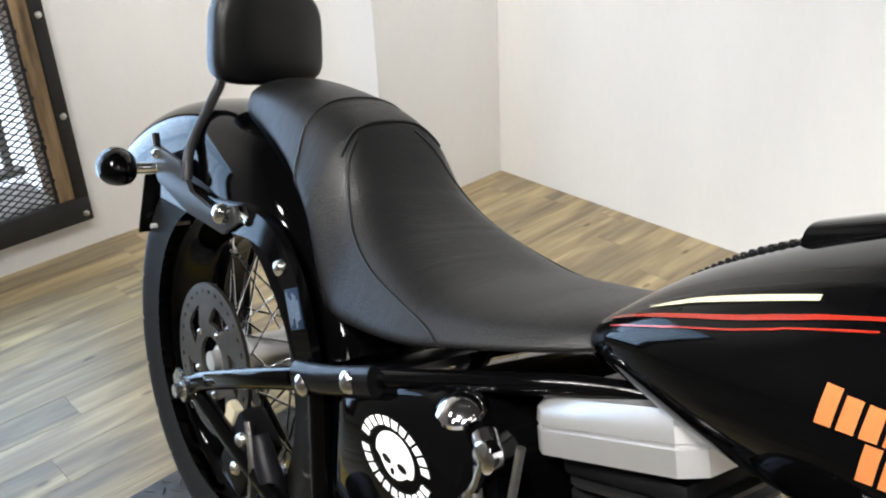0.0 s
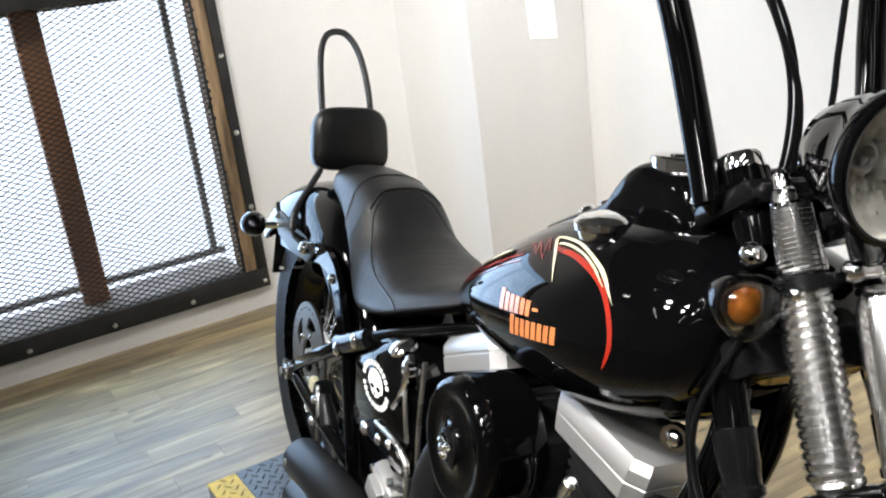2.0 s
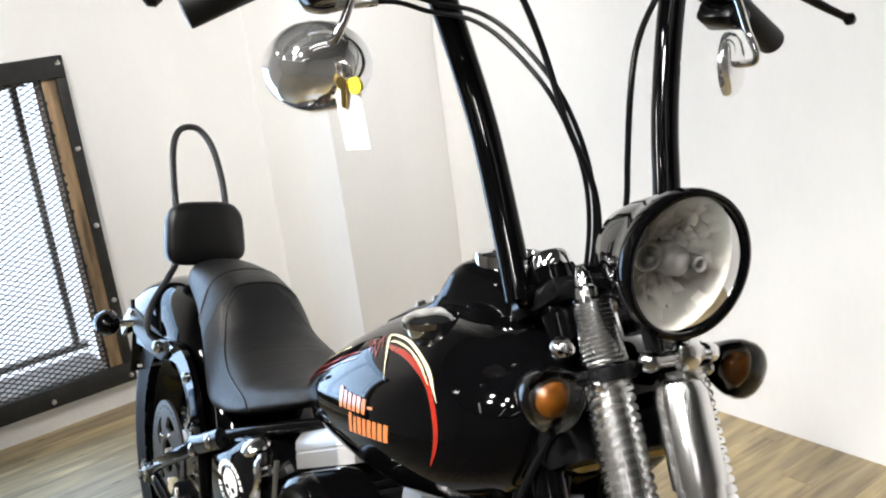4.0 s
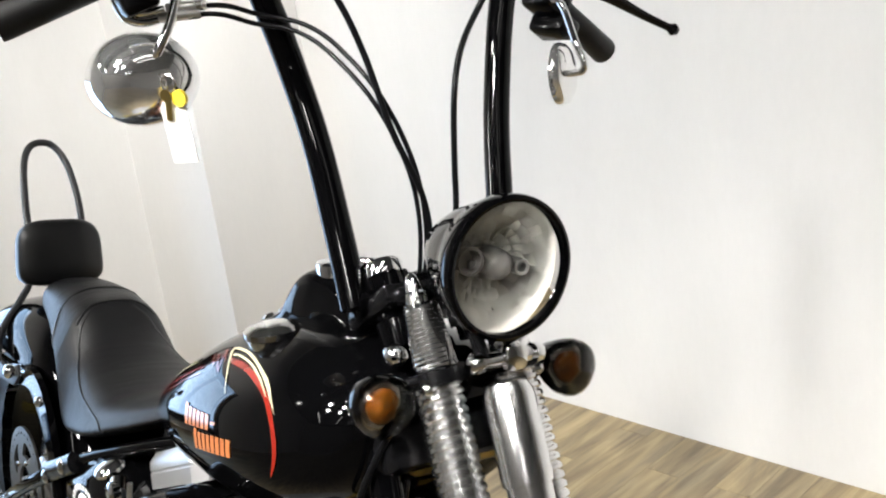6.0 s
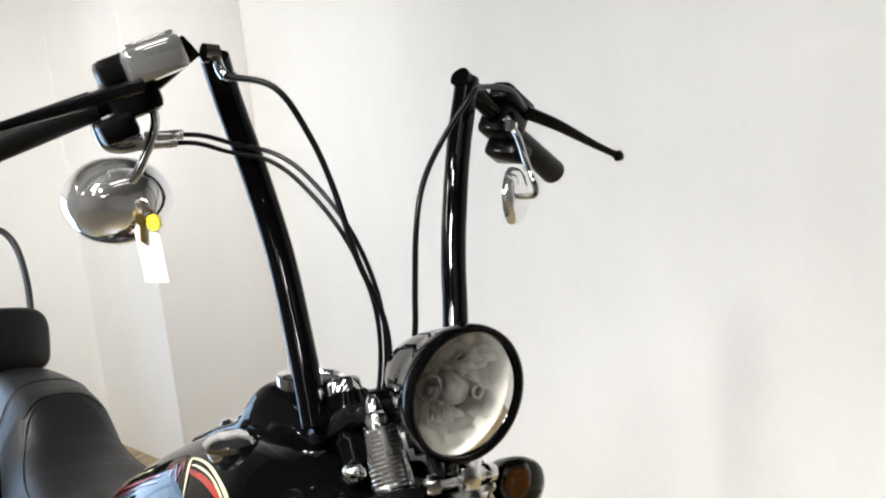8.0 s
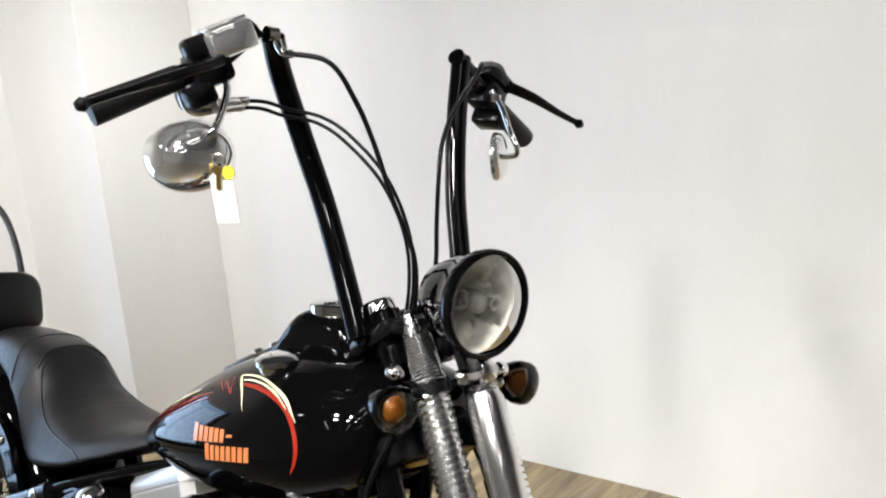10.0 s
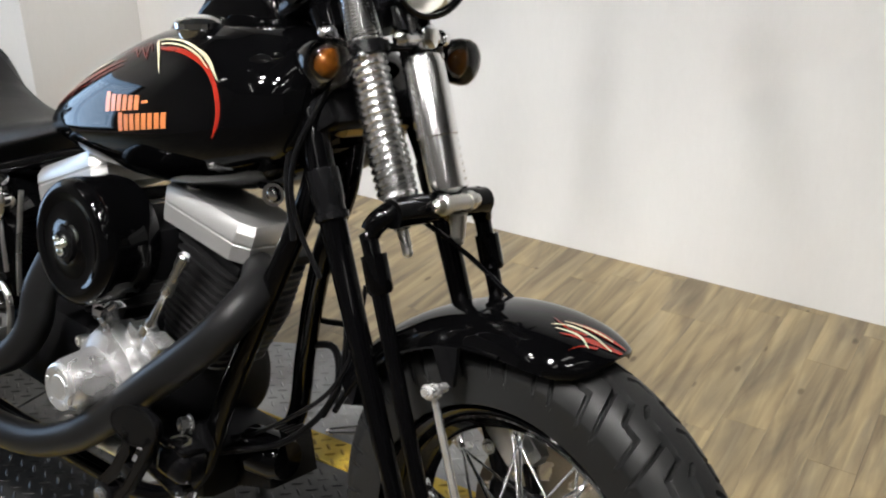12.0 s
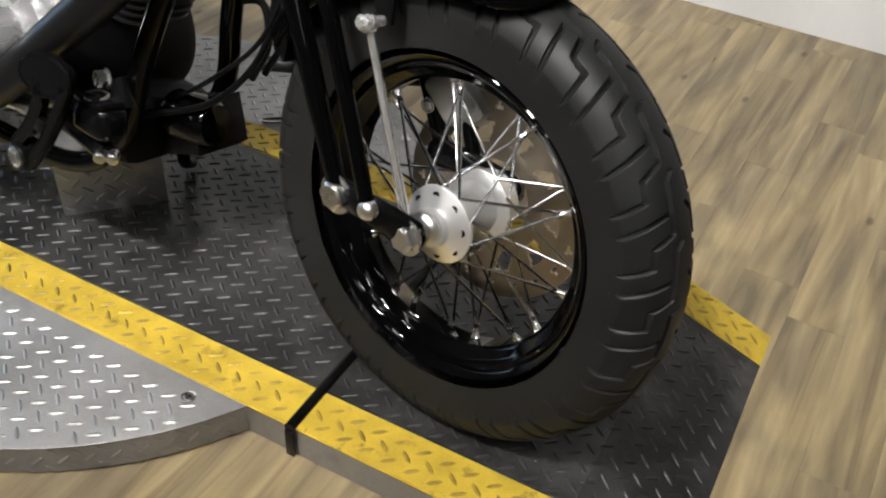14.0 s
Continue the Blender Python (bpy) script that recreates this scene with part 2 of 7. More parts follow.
def wood_floor(name, loose):
    m = bpy.data.materials.new(name)
    m.use_nodes = True
    n, k = m.node_tree.nodes, m.node_tree.links
    p = n["Principled BSDF"]
    co, info = n.new("ShaderNodeTexCoord"), n.new("ShaderNodeObjectInfo" if not loose else "ShaderNodeNewGeometry")
    own = info.outputs["Random" if not loose else "Random Per Island"]
    off = n.new("ShaderNodeVectorMath")
    off.operation = "MULTIPLY_ADD"
    off.inputs[1].default_value = (1, 1, 1)
    rnd = n.new("ShaderNodeVectorMath")
    rnd.operation = "SCALE"
    rnd.inputs[0].default_value = (7.3, 19.1, 3.7)
    k.new(own, rnd.inputs["Scale"])
    k.new(co.outputs["Object"], off.inputs[0]), k.new(rnd.outputs[0], off.inputs[2])
    layers = []
    for sx, sy, det, dist in ((9, 1.6, 7, 1.6), (24, 1.9, 8, 1.1), (150, 6, 3, 0.2)):
        mp = n.new("ShaderNodeMapping")
        mp.inputs["Scale"].default_value = (sx, sy, 1)
        k.new(off.outputs[0], mp.inputs[0])
        t = n.new("ShaderNodeTexNoise")
        t.inputs["Scale"].default_value, t.inputs["Detail"].default_value, t.inputs["Distortion"].default_value = 1, det, dist
        k.new(mp.outputs[0], t.inputs["Vector"])
        layers.append(t)
    r1, r2 = n.new("ShaderNodeValToRGB"), n.new("ShaderNodeValToRGB")
    e = r1.color_ramp.elements
    e[0].position, e[0].color = 0.28, (0.2, 0.152, 0.09, 1)
    e[1].position, e[1].color = 0.71, (0.49, 0.392, 0.228, 1)
    mid = e.new(0.5)
    mid.color = (0.35, 0.273, 0.155, 1)
    e = r2.color_ramp.elements
    e[0].position, e[0].color = 0.36, (0.6, 0.61, 0.67, 1)
    e[1].position, e[1].color = 0.62, (1.1, 1.08, 1.02, 1)
    k.new(layers[1].outputs[0], r1.inputs[0]), k.new(layers[0].outputs[0], r2.inputs[0])
    mul = n.new("ShaderNodeMix")
    mul.data_type, mul.blend_type = "RGBA", "MULTIPLY"
    mul.inputs[0].default_value = 0.85
    k.new(r1.outputs[0], mul.inputs[6]), k.new(r2.outputs[0], mul.inputs[7])
    hs = n.new("ShaderNodeHueSaturation")
    vv = n.new("ShaderNodeMath")
    vv.operation = "MULTIPLY_ADD"
    vv.inputs[1].default_value, vv.inputs[2].default_value = 0.07, 0.95
    k.new(own, vv.inputs[0]), k.new(vv.outputs[0], hs.inputs["Value"])
    # dark knots
    kn = n.new("ShaderNodeTexVoronoi")
    kn.voronoi_dimensions = "2D"
    kn.inputs["Scale"].default_value = 3.4
    km = n.new("ShaderNodeMapping")
    km.inputs["Scale"].default_value = (1.6, 0.7, 1)
    k.new(off.outputs[0], km.inputs[0]), k.new(km.outputs[0], kn.inputs["Vector"])
    kr = n.new("ShaderNodeValToRGB")
    e = kr.color_ramp.elements
    e[0].position, e[0].color = 0.02, (0.2, 0.16, 0.12, 1)
    e[1].position, e[1].color = 0.05, (1, 1, 1, 1)
    k.new(kn.outputs["Distance"], kr.inputs[0])
    mk = n.new("ShaderNodeMix")
    mk.data_type, mk.blend_type = "RGBA", "MULTIPLY"
    mk.inputs[0].default_value = 0.65
    k.new(mul.outputs[2], hs.inputs["Color"]), k.new(hs.outputs[0], mk.inputs[6]), k.new(kr.outputs[0], mk.inputs[7])
    k.new(mk.outputs[2], p.inputs["Base Color"])
    p.inputs["Roughness"].default_value = 0.42
    b = n.new("ShaderNodeBump")
    b.inputs["Distance"].default_value = 0.0006
    k.new(layers[2].outputs[0], b.inputs["Height"]), k.new(b.outputs[0], p.inputs["Normal"])
    return m


PLANK, PLANKS = wood_floor("vinyl_plank", False), wood_floor("vinyl_plank_rest", True)


# ---- shaping helpers ----
def ob_of(name, bm, material, parent=None, label="", sharp=38, m=None):
    if m is not None:
        bm.transform(m)
    bmesh.ops.recalc_face_normals(bm, faces=bm.faces)
    me = bpy.data.meshes.new(name)
    bm.to_mesh(me)
    bm.free()
    me.polygons.foreach_set("use_smooth", [True] * len(me.polygons))
    me.set_sharp_from_angle(angle=radians(sharp))
    me.materials.append(material)
    ob = new(name, me)
    if parent:
        ob.parent = parent
    if label:
        ob["label"] = label
    return ob


def part(name, bm, material, parent, label="", sharp=38, m=None):
    return ob_of(name, bm, material, parent, label, sharp, m)


def parts(name, bm, material, parent, label="", sharp=38, m=None):
    """Each loose piece of bm becomes a part of its own; pieces that touch stay together."""
    bm.verts.index_update()
    bm.verts.ensure_lookup_table()
    seen, groups = set(), []
    for v in bm.verts:
        if v.index in seen:
            continue
        stack, isle = [v], []
        seen.add(v.index)
        while stack:
            w = stack.pop()
            isle.append(w.index)
            for e in w.link_edges:
                o = e.other_vert(w)
                if o.index not in seen:
                    seen.add(o.index)
                    stack.append(o)
        co = [bm.verts[i].co for i in isle]
        lo = [min(c[k] for c in co) - 0.0004 for k in range(3)]
        hi = [max(c[k] for c in co) + 0.0004 for k in range(3)]
        groups.append([isle, lo, hi])
    done = False
    while not done:
        done = True
        for i in range(len(groups)):
            for j in range(i + 1, len(groups)):
                a, b = groups[i], groups[j]
                if all(a[1][k] < b[2][k] and b[1][k] < a[2][k] for k in range(3)):
                    groups[i] = [a[0] + b[0], [min(p) for p in zip(a[1], b[1])], [max(p) for p in zip(a[2], b[2])]]
                    del groups[j]
                    done = False
                    break
            if not done:
                break
    out = None
    for isle, lo, hi in groups:
        piece, at = bmesh.new(), {}
        for i in isle:
            at[i] = piece.verts.new(bm.verts[i].co)
        for f in bm.faces:
            if f.verts[0].index in at:
                piece.faces.new([at[v.index] for v in f.verts])
        out = part(name, piece, material, parent, label, sharp, m)
    bm.free()
    return out


def spline(pts, n):
    """A smooth line through the points, n steps between each two."""
    p = [Vector(q) for q in pts]
    p = [2 * p[0] - p[1]] + p + [2 * p[-1] - p[-2]]
    out = []
    for i in range(1, len(p) - 2):
        a, b, c, d = p[i - 1:i + 3]
        for j in range(n):
            t = j / n
            out.append(0.5 * (2 * b + (c - a) * t + (2 * a - 5 * b + 4 * c - d) * t * t + (3 * b - a - 3 * c + d) * t ** 3))
    return out + [p[-2]]


def tube(bm, pts, r, seg=10, n=0, caps=True, flat=1.0):
    """A round bar along the points; r is one radius or one for each point given."""
    k = len(pts)
    if n:
        q = spline(pts, n)
        if not isinstance(r, (int, float)):
            r = [v.x for v in spline([(v, 0, 0) for v in r], n)]
    else:
        q = [Vector(v) for v in pts]
    rr = [r] * len(q) if isinstance(r, (int, float)) else list(r)
    side = None
    rings = []
    for i, v in enumerate(q):
        d = (q[min(i + 1, len(q) - 1)] - q[max(i - 1, 0)]).normalized()
        if side is None:
            side = d.orthogonal().normalized() if abs(d.y) > 0.95 else d.cross(Vector((0, 1, 0))).normalized()
        side = (side - d * side.dot(d)).normalized()
        up = d.cross(side)
        rings.append([bm.verts.new(v + (side * math.cos(a) + up * math.sin(a) * flat) * rr[i]) for a in [math.tau * j / seg for j in range(seg)]])
    skin(bm, rings, caps)
    return bm


def skin(bm, rings, caps=True, closed=True, loop=False):
    cnt = len(rings[0])
    pairs = list(zip(rings, rings[1:])) + ([(rings[-1], rings[0])] if loop else [])
    for a, b in pairs:
        for j in range(cnt if closed else cnt - 1):
            bm.faces.new((a[j], a[(j + 1) % cnt], b[(j + 1) % cnt], b[j]))
    if caps and closed and not loop:
        bm.faces.new(rings[0]), bm.faces.new(rings[-1])


def towards(p, d):
    """A matrix whose z axis goes along d from p."""
    return Matrix.Translation(p) @ Vector(d).to_track_quat("Z", "Y").to_matrix().to_4x4()


def lathe(bm, prof, m=Matrix(), seg=32, caps=True, loop=False):
    """Turns (height, radius) pairs about the z axis of m."""
    rings = [[bm.verts.new(m @ Vector((max(r, 1e-4) * math.cos(math.tau * j / seg), max(r, 1e-4) * math.sin(math.tau * j / seg), h))) for j in range(seg)] for h, r in prof]
    skin(bm, rings, caps, True, loop)
    return bm


def box(bm, size, m=Matrix(), bevel=0.0, seg=2):
    made = bmesh.ops.create_cube(bm, size=1, matrix=m @ Matrix.Diagonal((*size, 1)))["verts"]
    if bevel:
        edges = list({e for v in made for e in v.link_edges})
        bmesh.ops.bevel(bm, geom=edges, offset=bevel, segments=seg, affect="EDGES", profile=0.5)
    return bm


def prism(bm, outline, y0, y1, bevel=0.0):
    """A plate cut from an outline of (x, z) pairs, between two widths."""
    a = [bm.verts.new((x, y0, z)) for x, z in outline]
    b = [bm.verts.new((x, y1, z)) for x, z in outline]
    skin(bm, [a, b])
    if bevel:
        bmesh.ops.bevel(bm, geom=[e for e in bm.edges], offset=bevel, segments=2, affect="EDGES", profile=0.5)
    return bm


def bolt(bm, p, d, r=0.009, h=0.008):
    """A hexagon head with a washer."""
    m = towards(p, d)
    lathe(bm, [(0, r * 1.35), (0.0018, r * 1.35), (0.002, r)], m, 16)
    lathe(bm, [(0.001, r), (h * 0.8, r), (h, r * 0.8)], m, 6)
    return bm


def dome(bm, p, d, r=0.009, h=0.009):
    m = towards(p, d)
    return lathe(bm, [(-0.004, r), (h * 0.3, r), (h * 0.75, r * 0.75), (h, r * 0.2)], m, 14)


def empty(name, m=Matrix()):
    ob = new(name)
    ob.matrix_world = m
    return ob


def flat_quads(bm, quads):
    for q in quads:
        bm.faces.new([bm.verts.new(v) for v in q])
    return bm


# ---- the room ----
WX, WY, DX, DY = -3.108, 1.606, 4.2, -4.6
WIN = (-0.84, 0.402, 0.09, 1.303)


def wall_box(name, lo, hi, material, label, holes=()):
    bm = bmesh.new()
    c = [(a + b) / 2 for a, b in zip(lo, hi)]
    box(bm, [b - a for a, b in zip(lo, hi)], Matrix.Translation(c))
    return tagged(ob_of(name, bm, material), label, "wall", kind="structure")


def wall_with_window():
    bm = bmesh.new()
    y0, y1, z0, z1 = WIN
    y0, y1, z0, z1 = y0 + 0.03, y1 - 0.03, z0 + 0.03, z1 - 0.03
    ys, zs = [DY, y0, y1, WY + 0.2], [-0.05, z0, z1, CEILING]
    for i in range(3):
        for j in range(3):
            if (i, j) != (1, 1):
                lo, hi = (ys[i], zs[j]), (ys[i + 1], zs[j + 1])
                box(bm, (0.24, hi[0] - lo[0], hi[1] - lo[1]), Matrix.Translation((WX - 0.12, (lo[0] + hi[0]) / 2, (lo[1] + hi[1]) / 2)))
    bmesh.ops.remove_doubles(bm, verts=bm.verts, dist=1e-5)
    inner = {}
    for f in bm.faces:
        inner.setdefault(tuple(round(c, 4) for c in f.calc_center_median()), []).append(f)
    bmesh.ops.delete(bm, geom=[f for fs in inner.values() if len(fs) > 1 for f in fs], context="FACES_ONLY")
    return tagged(ob_of("wall_west", bm, WALL), "white painted wall with a low screened window", "wall", kind="structure")


wall_with_window()
wall_box("wall_north", (WX, WY, -0.05), (DX, WY + 0.2, CEILING), WALL, "plain white painted wall with scuffs near the floor")
wall_box("wall_east", (DX, DY, -0.05), (DX + 0.2, WY + 0.2, CEILING), WALL2, "plain grey painted wall behind the camera")
wall_box("wall_south", (WX - 0.2, DY - 0.2, -0.05), (DX + 0.2, DY, CEILING), WALL2, "plain grey painted wall behind the camera")
wall_box("pillar", (WX - 0.0, 1.106, -0.04), (-2.564, WY - 0.002, CEILING), WALL, "boxed-in white pillar in the corner of the room")
bm = bmesh.new()
box(bm, (DX - WX + 0.6, WY - DY + 0.6, 0.1), Matrix.Translation(((DX + WX) / 2, (WY + DY) / 2, CEILING + 0.05)))
tagged(ob_of("ceiling", bm, CEIL), "flat dark painted ceiling", "ceiling", kind="structure")
# the last two housings only hold the added west fill lamps
for x, y in [(-2.55 if q[0] < -1.5 else q[0], q[1]) for q in SPOTS] + [q[:2] for q in WEST_FILL]:
    bm = bmesh.new()
    lathe(bm, [(-0.10, 0.085), (-0.10, 0.075), (-0.09, 0.074), (-0.02, 0.06), (0, 0.02), (0, 0.0)], Matrix.Translation((x, y, CEILING)), 24, caps=False)
    lathe(bm, [(-0.1, 0.088), (-0.02, 0.07), (0.0, 0.03)], Matrix.Translation((x, y, CEILING)), 24, caps=False)
    tagged(ob_of("spot_lamp", bm, LAMPH), "dark round spot lamp under the ceiling", "lamp", "ceiling spot lamps")
# the tubes at y = -2.9 are unseen, added to brighten the rear room
for x, y, ln in [(x, -0.35, 0.96) for x in (0.2, 0.75, 1.3)] + [(x, -2.9, 1.46) for x in (-1.6, 0.4, 2.4)]:
    bm = bmesh.new()
    box(bm, (0.14, ln, 0.06), Matrix.Translation((x, y, CEILING - 0.035)), 0.01)
    tagged(ob_of("tube_lamp", bm, LAMPH), "long narrow tube lamp under the ceiling", "lamp", "ceiling tube lamps")


# ---- the window ----
def window():
    y0, y1, z0, z1 = WIN
    w = tagged(empty("window_1", Matrix.Translation((WX, (y0 + y1) / 2, z0))), "low window behind black expanded-metal mesh in an iron frame", "window", kind="structure")
    inv = Matrix.Translation((-WX, -(y0 + y1) / 2, -z0))

    def bar(name, lo, hi, material, label="", bevel=0.003):
        bm = bmesh.new()
        box(bm, [b - a for a, b in zip(lo, hi)], Matrix.Translation([(a + b) / 2 for a, b in zip(lo, hi)]), bevel)
        return part(name, bm, material, w, label, m=inv)

    x0, x1 = WX + 0.001, WX + 0.028
    t = 0.074
    bottom = bar("iron_frame", (x0, y0, z0), (x1, y1, z0 + t), IRON, "black iron frame rail with bolt heads")
    top = bar("iron_frame", (x0, y0, z1 - t), (x1, y1, z1), IRON)
    right = bar("iron_frame", (x0, y1 - 0.036, z0 + t), (x1, y1, z1 - t), IRON)
    left = bar("iron_frame", (x0, y0, z0 + t), (x1, y0 + 0.036, z1 - t), IRON)
    for rail, spots in ((bottom, [(y, z0 + 0.024) for y in (-0.77, -0.485, -0.194, 0.096, 0.382)]), (top, [(y, z1 - 0.024) for y in (-0.77, -0.485, -0.194, 0.096, 0.382)]),
                        (right, [(y1 - 0.018, z) for z in (0.414, 0.699, 0.98)]), (left, [(y0 + 0.018, z) for z in (0.414, 0.699, 0.98)])):
        for y, z in spots:
            bm = bmesh.new()
            dome(bm, (x1, y, z), (1, 0, 0), 0.0095, 0.007)
            part("bolt", bm, STEEL, rail, "round zinc bolt head", m=inv)
    # timber lining inside the iron frame
    tw = 0.048
    bar("timber_lining", (WX - 0.1, y1 - 0.036 - tw, z0 + 0.03), (x1 - 0.012, y1 - 0.036, z1 - 0.03), TIMBER, "rough brown timber lining", 0.004)
    bar("timber_lining", (WX - 0.1, y0 + 0.036, z0 + 0.03), (x1 - 0.012, y0 + 0.036 + tw, z1 - 0.03), TIMBER, "rough brown timber lining", 0.004)
    ly0, ly1, lz0, lz1 = y0 + 0.036 + tw, y1 - 0.036 - tw, z0 + t, z1 - t
    bar("sill", (WX - 0.24, ly0, z0 + 0.03), (WX - 0.012, ly1, z0 + t + 0.004), SILL, "dirty grey painted sill")
    bar("head_board", (WX - 0.24, ly0, z1 - t - 0.004), (WX - 0.012, ly1, z1 - 0.03), TIMBER)
    # deep sash frame
    f, xs = 0.022, WX - 0.21
    for lo, hi in (((xs - 0.03, ly0, lz0 + 0.03), (xs, ly1, lz0 + 0.03 + f)), ((xs - 0.03, ly0, lz1 - f), (xs, ly1, lz1)),
                   ((xs - 0.03, ly1 - f - 0.03, lz0 + 0.03 + f), (xs, ly1 - 0.03, lz1 - f)), ((xs - 0.03, ly0, lz0 + 0.03 + f), (xs, ly0 + f, lz1 - f))):
        bar("sash_rail", lo, hi, GREYF, "grey window sash rail")
    bar("mullion", (WX - 0.17, -0.255, lz0), (WX - 0.1, -0.167, lz1), MULLION, "brown timber mullion")
    # lumpy black weld along both sides of the screen
    rng = random.Random(8)
    for yw in (ly0 + 0.004, ly1 - 0.004):
        bm = bmesh.new()
        box(bm, (0.008, 0.009, lz1 - lz0), Matrix.Translation((WX + 0.012, yw, (lz0 + lz1) / 2)), 0.002)
        z = lz0 + 0.01
        while z < lz1 - 0.01:
            bmesh.ops.create_icosphere(bm, subdivisions=1, radius=rng.uniform(0.006, 0.011), matrix=Matrix.Translation((WX + 0.012, yw + rng.uniform(-0.004, 0.004), z)))
            z += rng.uniform(0.02, 0.045)
        part("weld_strip", bm, IRON, w, "rough black weld strip", m=inv)
    # expanded metal: zigzag strands welded at their bends
    pitch_y, pitch_z = 0.038, 0.0095
    v, fcs = [], []
    rows, cols = int((lz1 - lz0) / pitch_z), int((ly1 - ly0) / pitch_y) + 1
    cx = WX + 0.004

    def strand(a, b):
        a, b = Vector(a), Vector(b)
        d = (b - a).normalized()
        s = Vector((0, -d.z, d.y)) * 0.0016
        o = Vector((0.0022, 0, 0))
        k = len(v)
        v.extend([a - s - o, a + s - o, a + s + o, a - s + o, b - s - o, b + s - o, b + s + o, b - s + o])
        fcs.extend([(k, k + 1, k + 5, k + 4), (k + 1, k + 2, k + 6, k + 5), (k + 2, k + 3, k + 7, k + 6), (k + 3, k, k + 4, k + 7)])

    for i in range(rows):
        for j in range(cols * 2):
            ya, yb = ly0 + j * pitch_y / 2, ly0 + (j + 1) * pitch_y / 2
            za, zb = lz0 + i * pitch_z, lz0 + (i + 1) * pitch_z
            strand((cx, ya, za if (i + j) % 2 else zb), (cx, yb, zb if (i + j) % 2 else za))
    me = bpy.data.meshes.new("mesh_screen")
    me.from_pydata([inv @ q for q in v], [], fcs)
    me.materials.append(IRON)
    ob = new("mesh_screen", me)
    ob.parent = w
    tagged(ob, "black expanded-metal security mesh", kind="stuff")
    # panes
    for ya, yb in ((ly0 + f, -0.211), (-0.211, ly1 - 0.03 - f), (ly1 - 0.028, ly1 + 0.06)):
        bm = bmesh.new()
        box(bm, (0.004, yb - ya, lz1 - lz0 - 0.07), Matrix.Translation((xs - 0.015, (ya + yb) / 2, (lz0 + lz1) / 2)))
        g = part("pane", bm, CLEAR, w, "clear window pane", m=inv)
        g.visible_shadow = False


window()
bm = bmesh.new()
flat_quads(bm, [[(-5.5, -6, -1), (-5.5, 5, -1), (-5.5, 5, 5), (-5.5, -6, 5)]])
tagged(ob_of("backdrop", bm, SKY), "bright overcast daylight outside the window", "sky", kind="structure")


# ---- turntable and deck ----
H, DISC_C, DISC_R = 0.057, (-0.75, 0.065), 0.6
D_X0, D_X1, D_Y0, D_Y1 = -1.91, 0.393, -0.236, 0.366


def tread(inside, step, z, length=0.0255, width=0.0062, height=0.0024, bounds=(-2, -1, 1, 1), fall=None):
    """Raised lozenges in alternating directions, as on tread plate."""
    v, fcs = [], []
    x0, y0, x1, y1 = bounds
    for i in range(int((x1 - x0) / step) + 1):
        for j in range(int((y1 - y0) / step) + 1):
            x, y = x0 + i * step, y0 + j * step
            if not inside(x, y):
                continue
            if (i + j) % 2:
                continue
            a = radians(38 if i % 2 else -38)
            c, s = math.cos(a), math.sin(a)
            k = len(v)
            for px, py, pz in ((-0.5, 0, 0), (-0.24, -0.5, 0), (0.24, -0.5, 0), (0.5, 0, 0), (0.24, 0.5, 0), (-0.24, 0.5, 0), (-0.26, 0, 0.9), (0.26, 0, 0.9)):
                dx, dy = px * length, py * width
                v.append((x + c * dx - s * dy, y + s * dx + c * dy, z + pz * height - (fall(x + c * dx - s * dy) if fall else 0)))
            fcs.extend([(k, k + 1, k + 6), (k + 1, k + 2, k + 7, k + 6), (k + 2, k + 3, k + 7), (k + 3, k + 4, k + 7), (k + 4, k + 5, k + 6, k + 7), (k + 5, k, k + 6)])
    return v, fcs


def tread_part(name, material, parent, inside, z, bounds, inv, step=0.0178, fall=None):
    v, fcs = tread(inside, step, z, bounds=bounds, fall=fall)
    me = bpy.data.meshes.new(name)
    me.from_pydata([inv @ Vector(q) for q in v], [], fcs)
    me.materials.append(material)
    ob = new(name, me)
    ob.parent = parent
    return tagged(ob, kind="stuff")


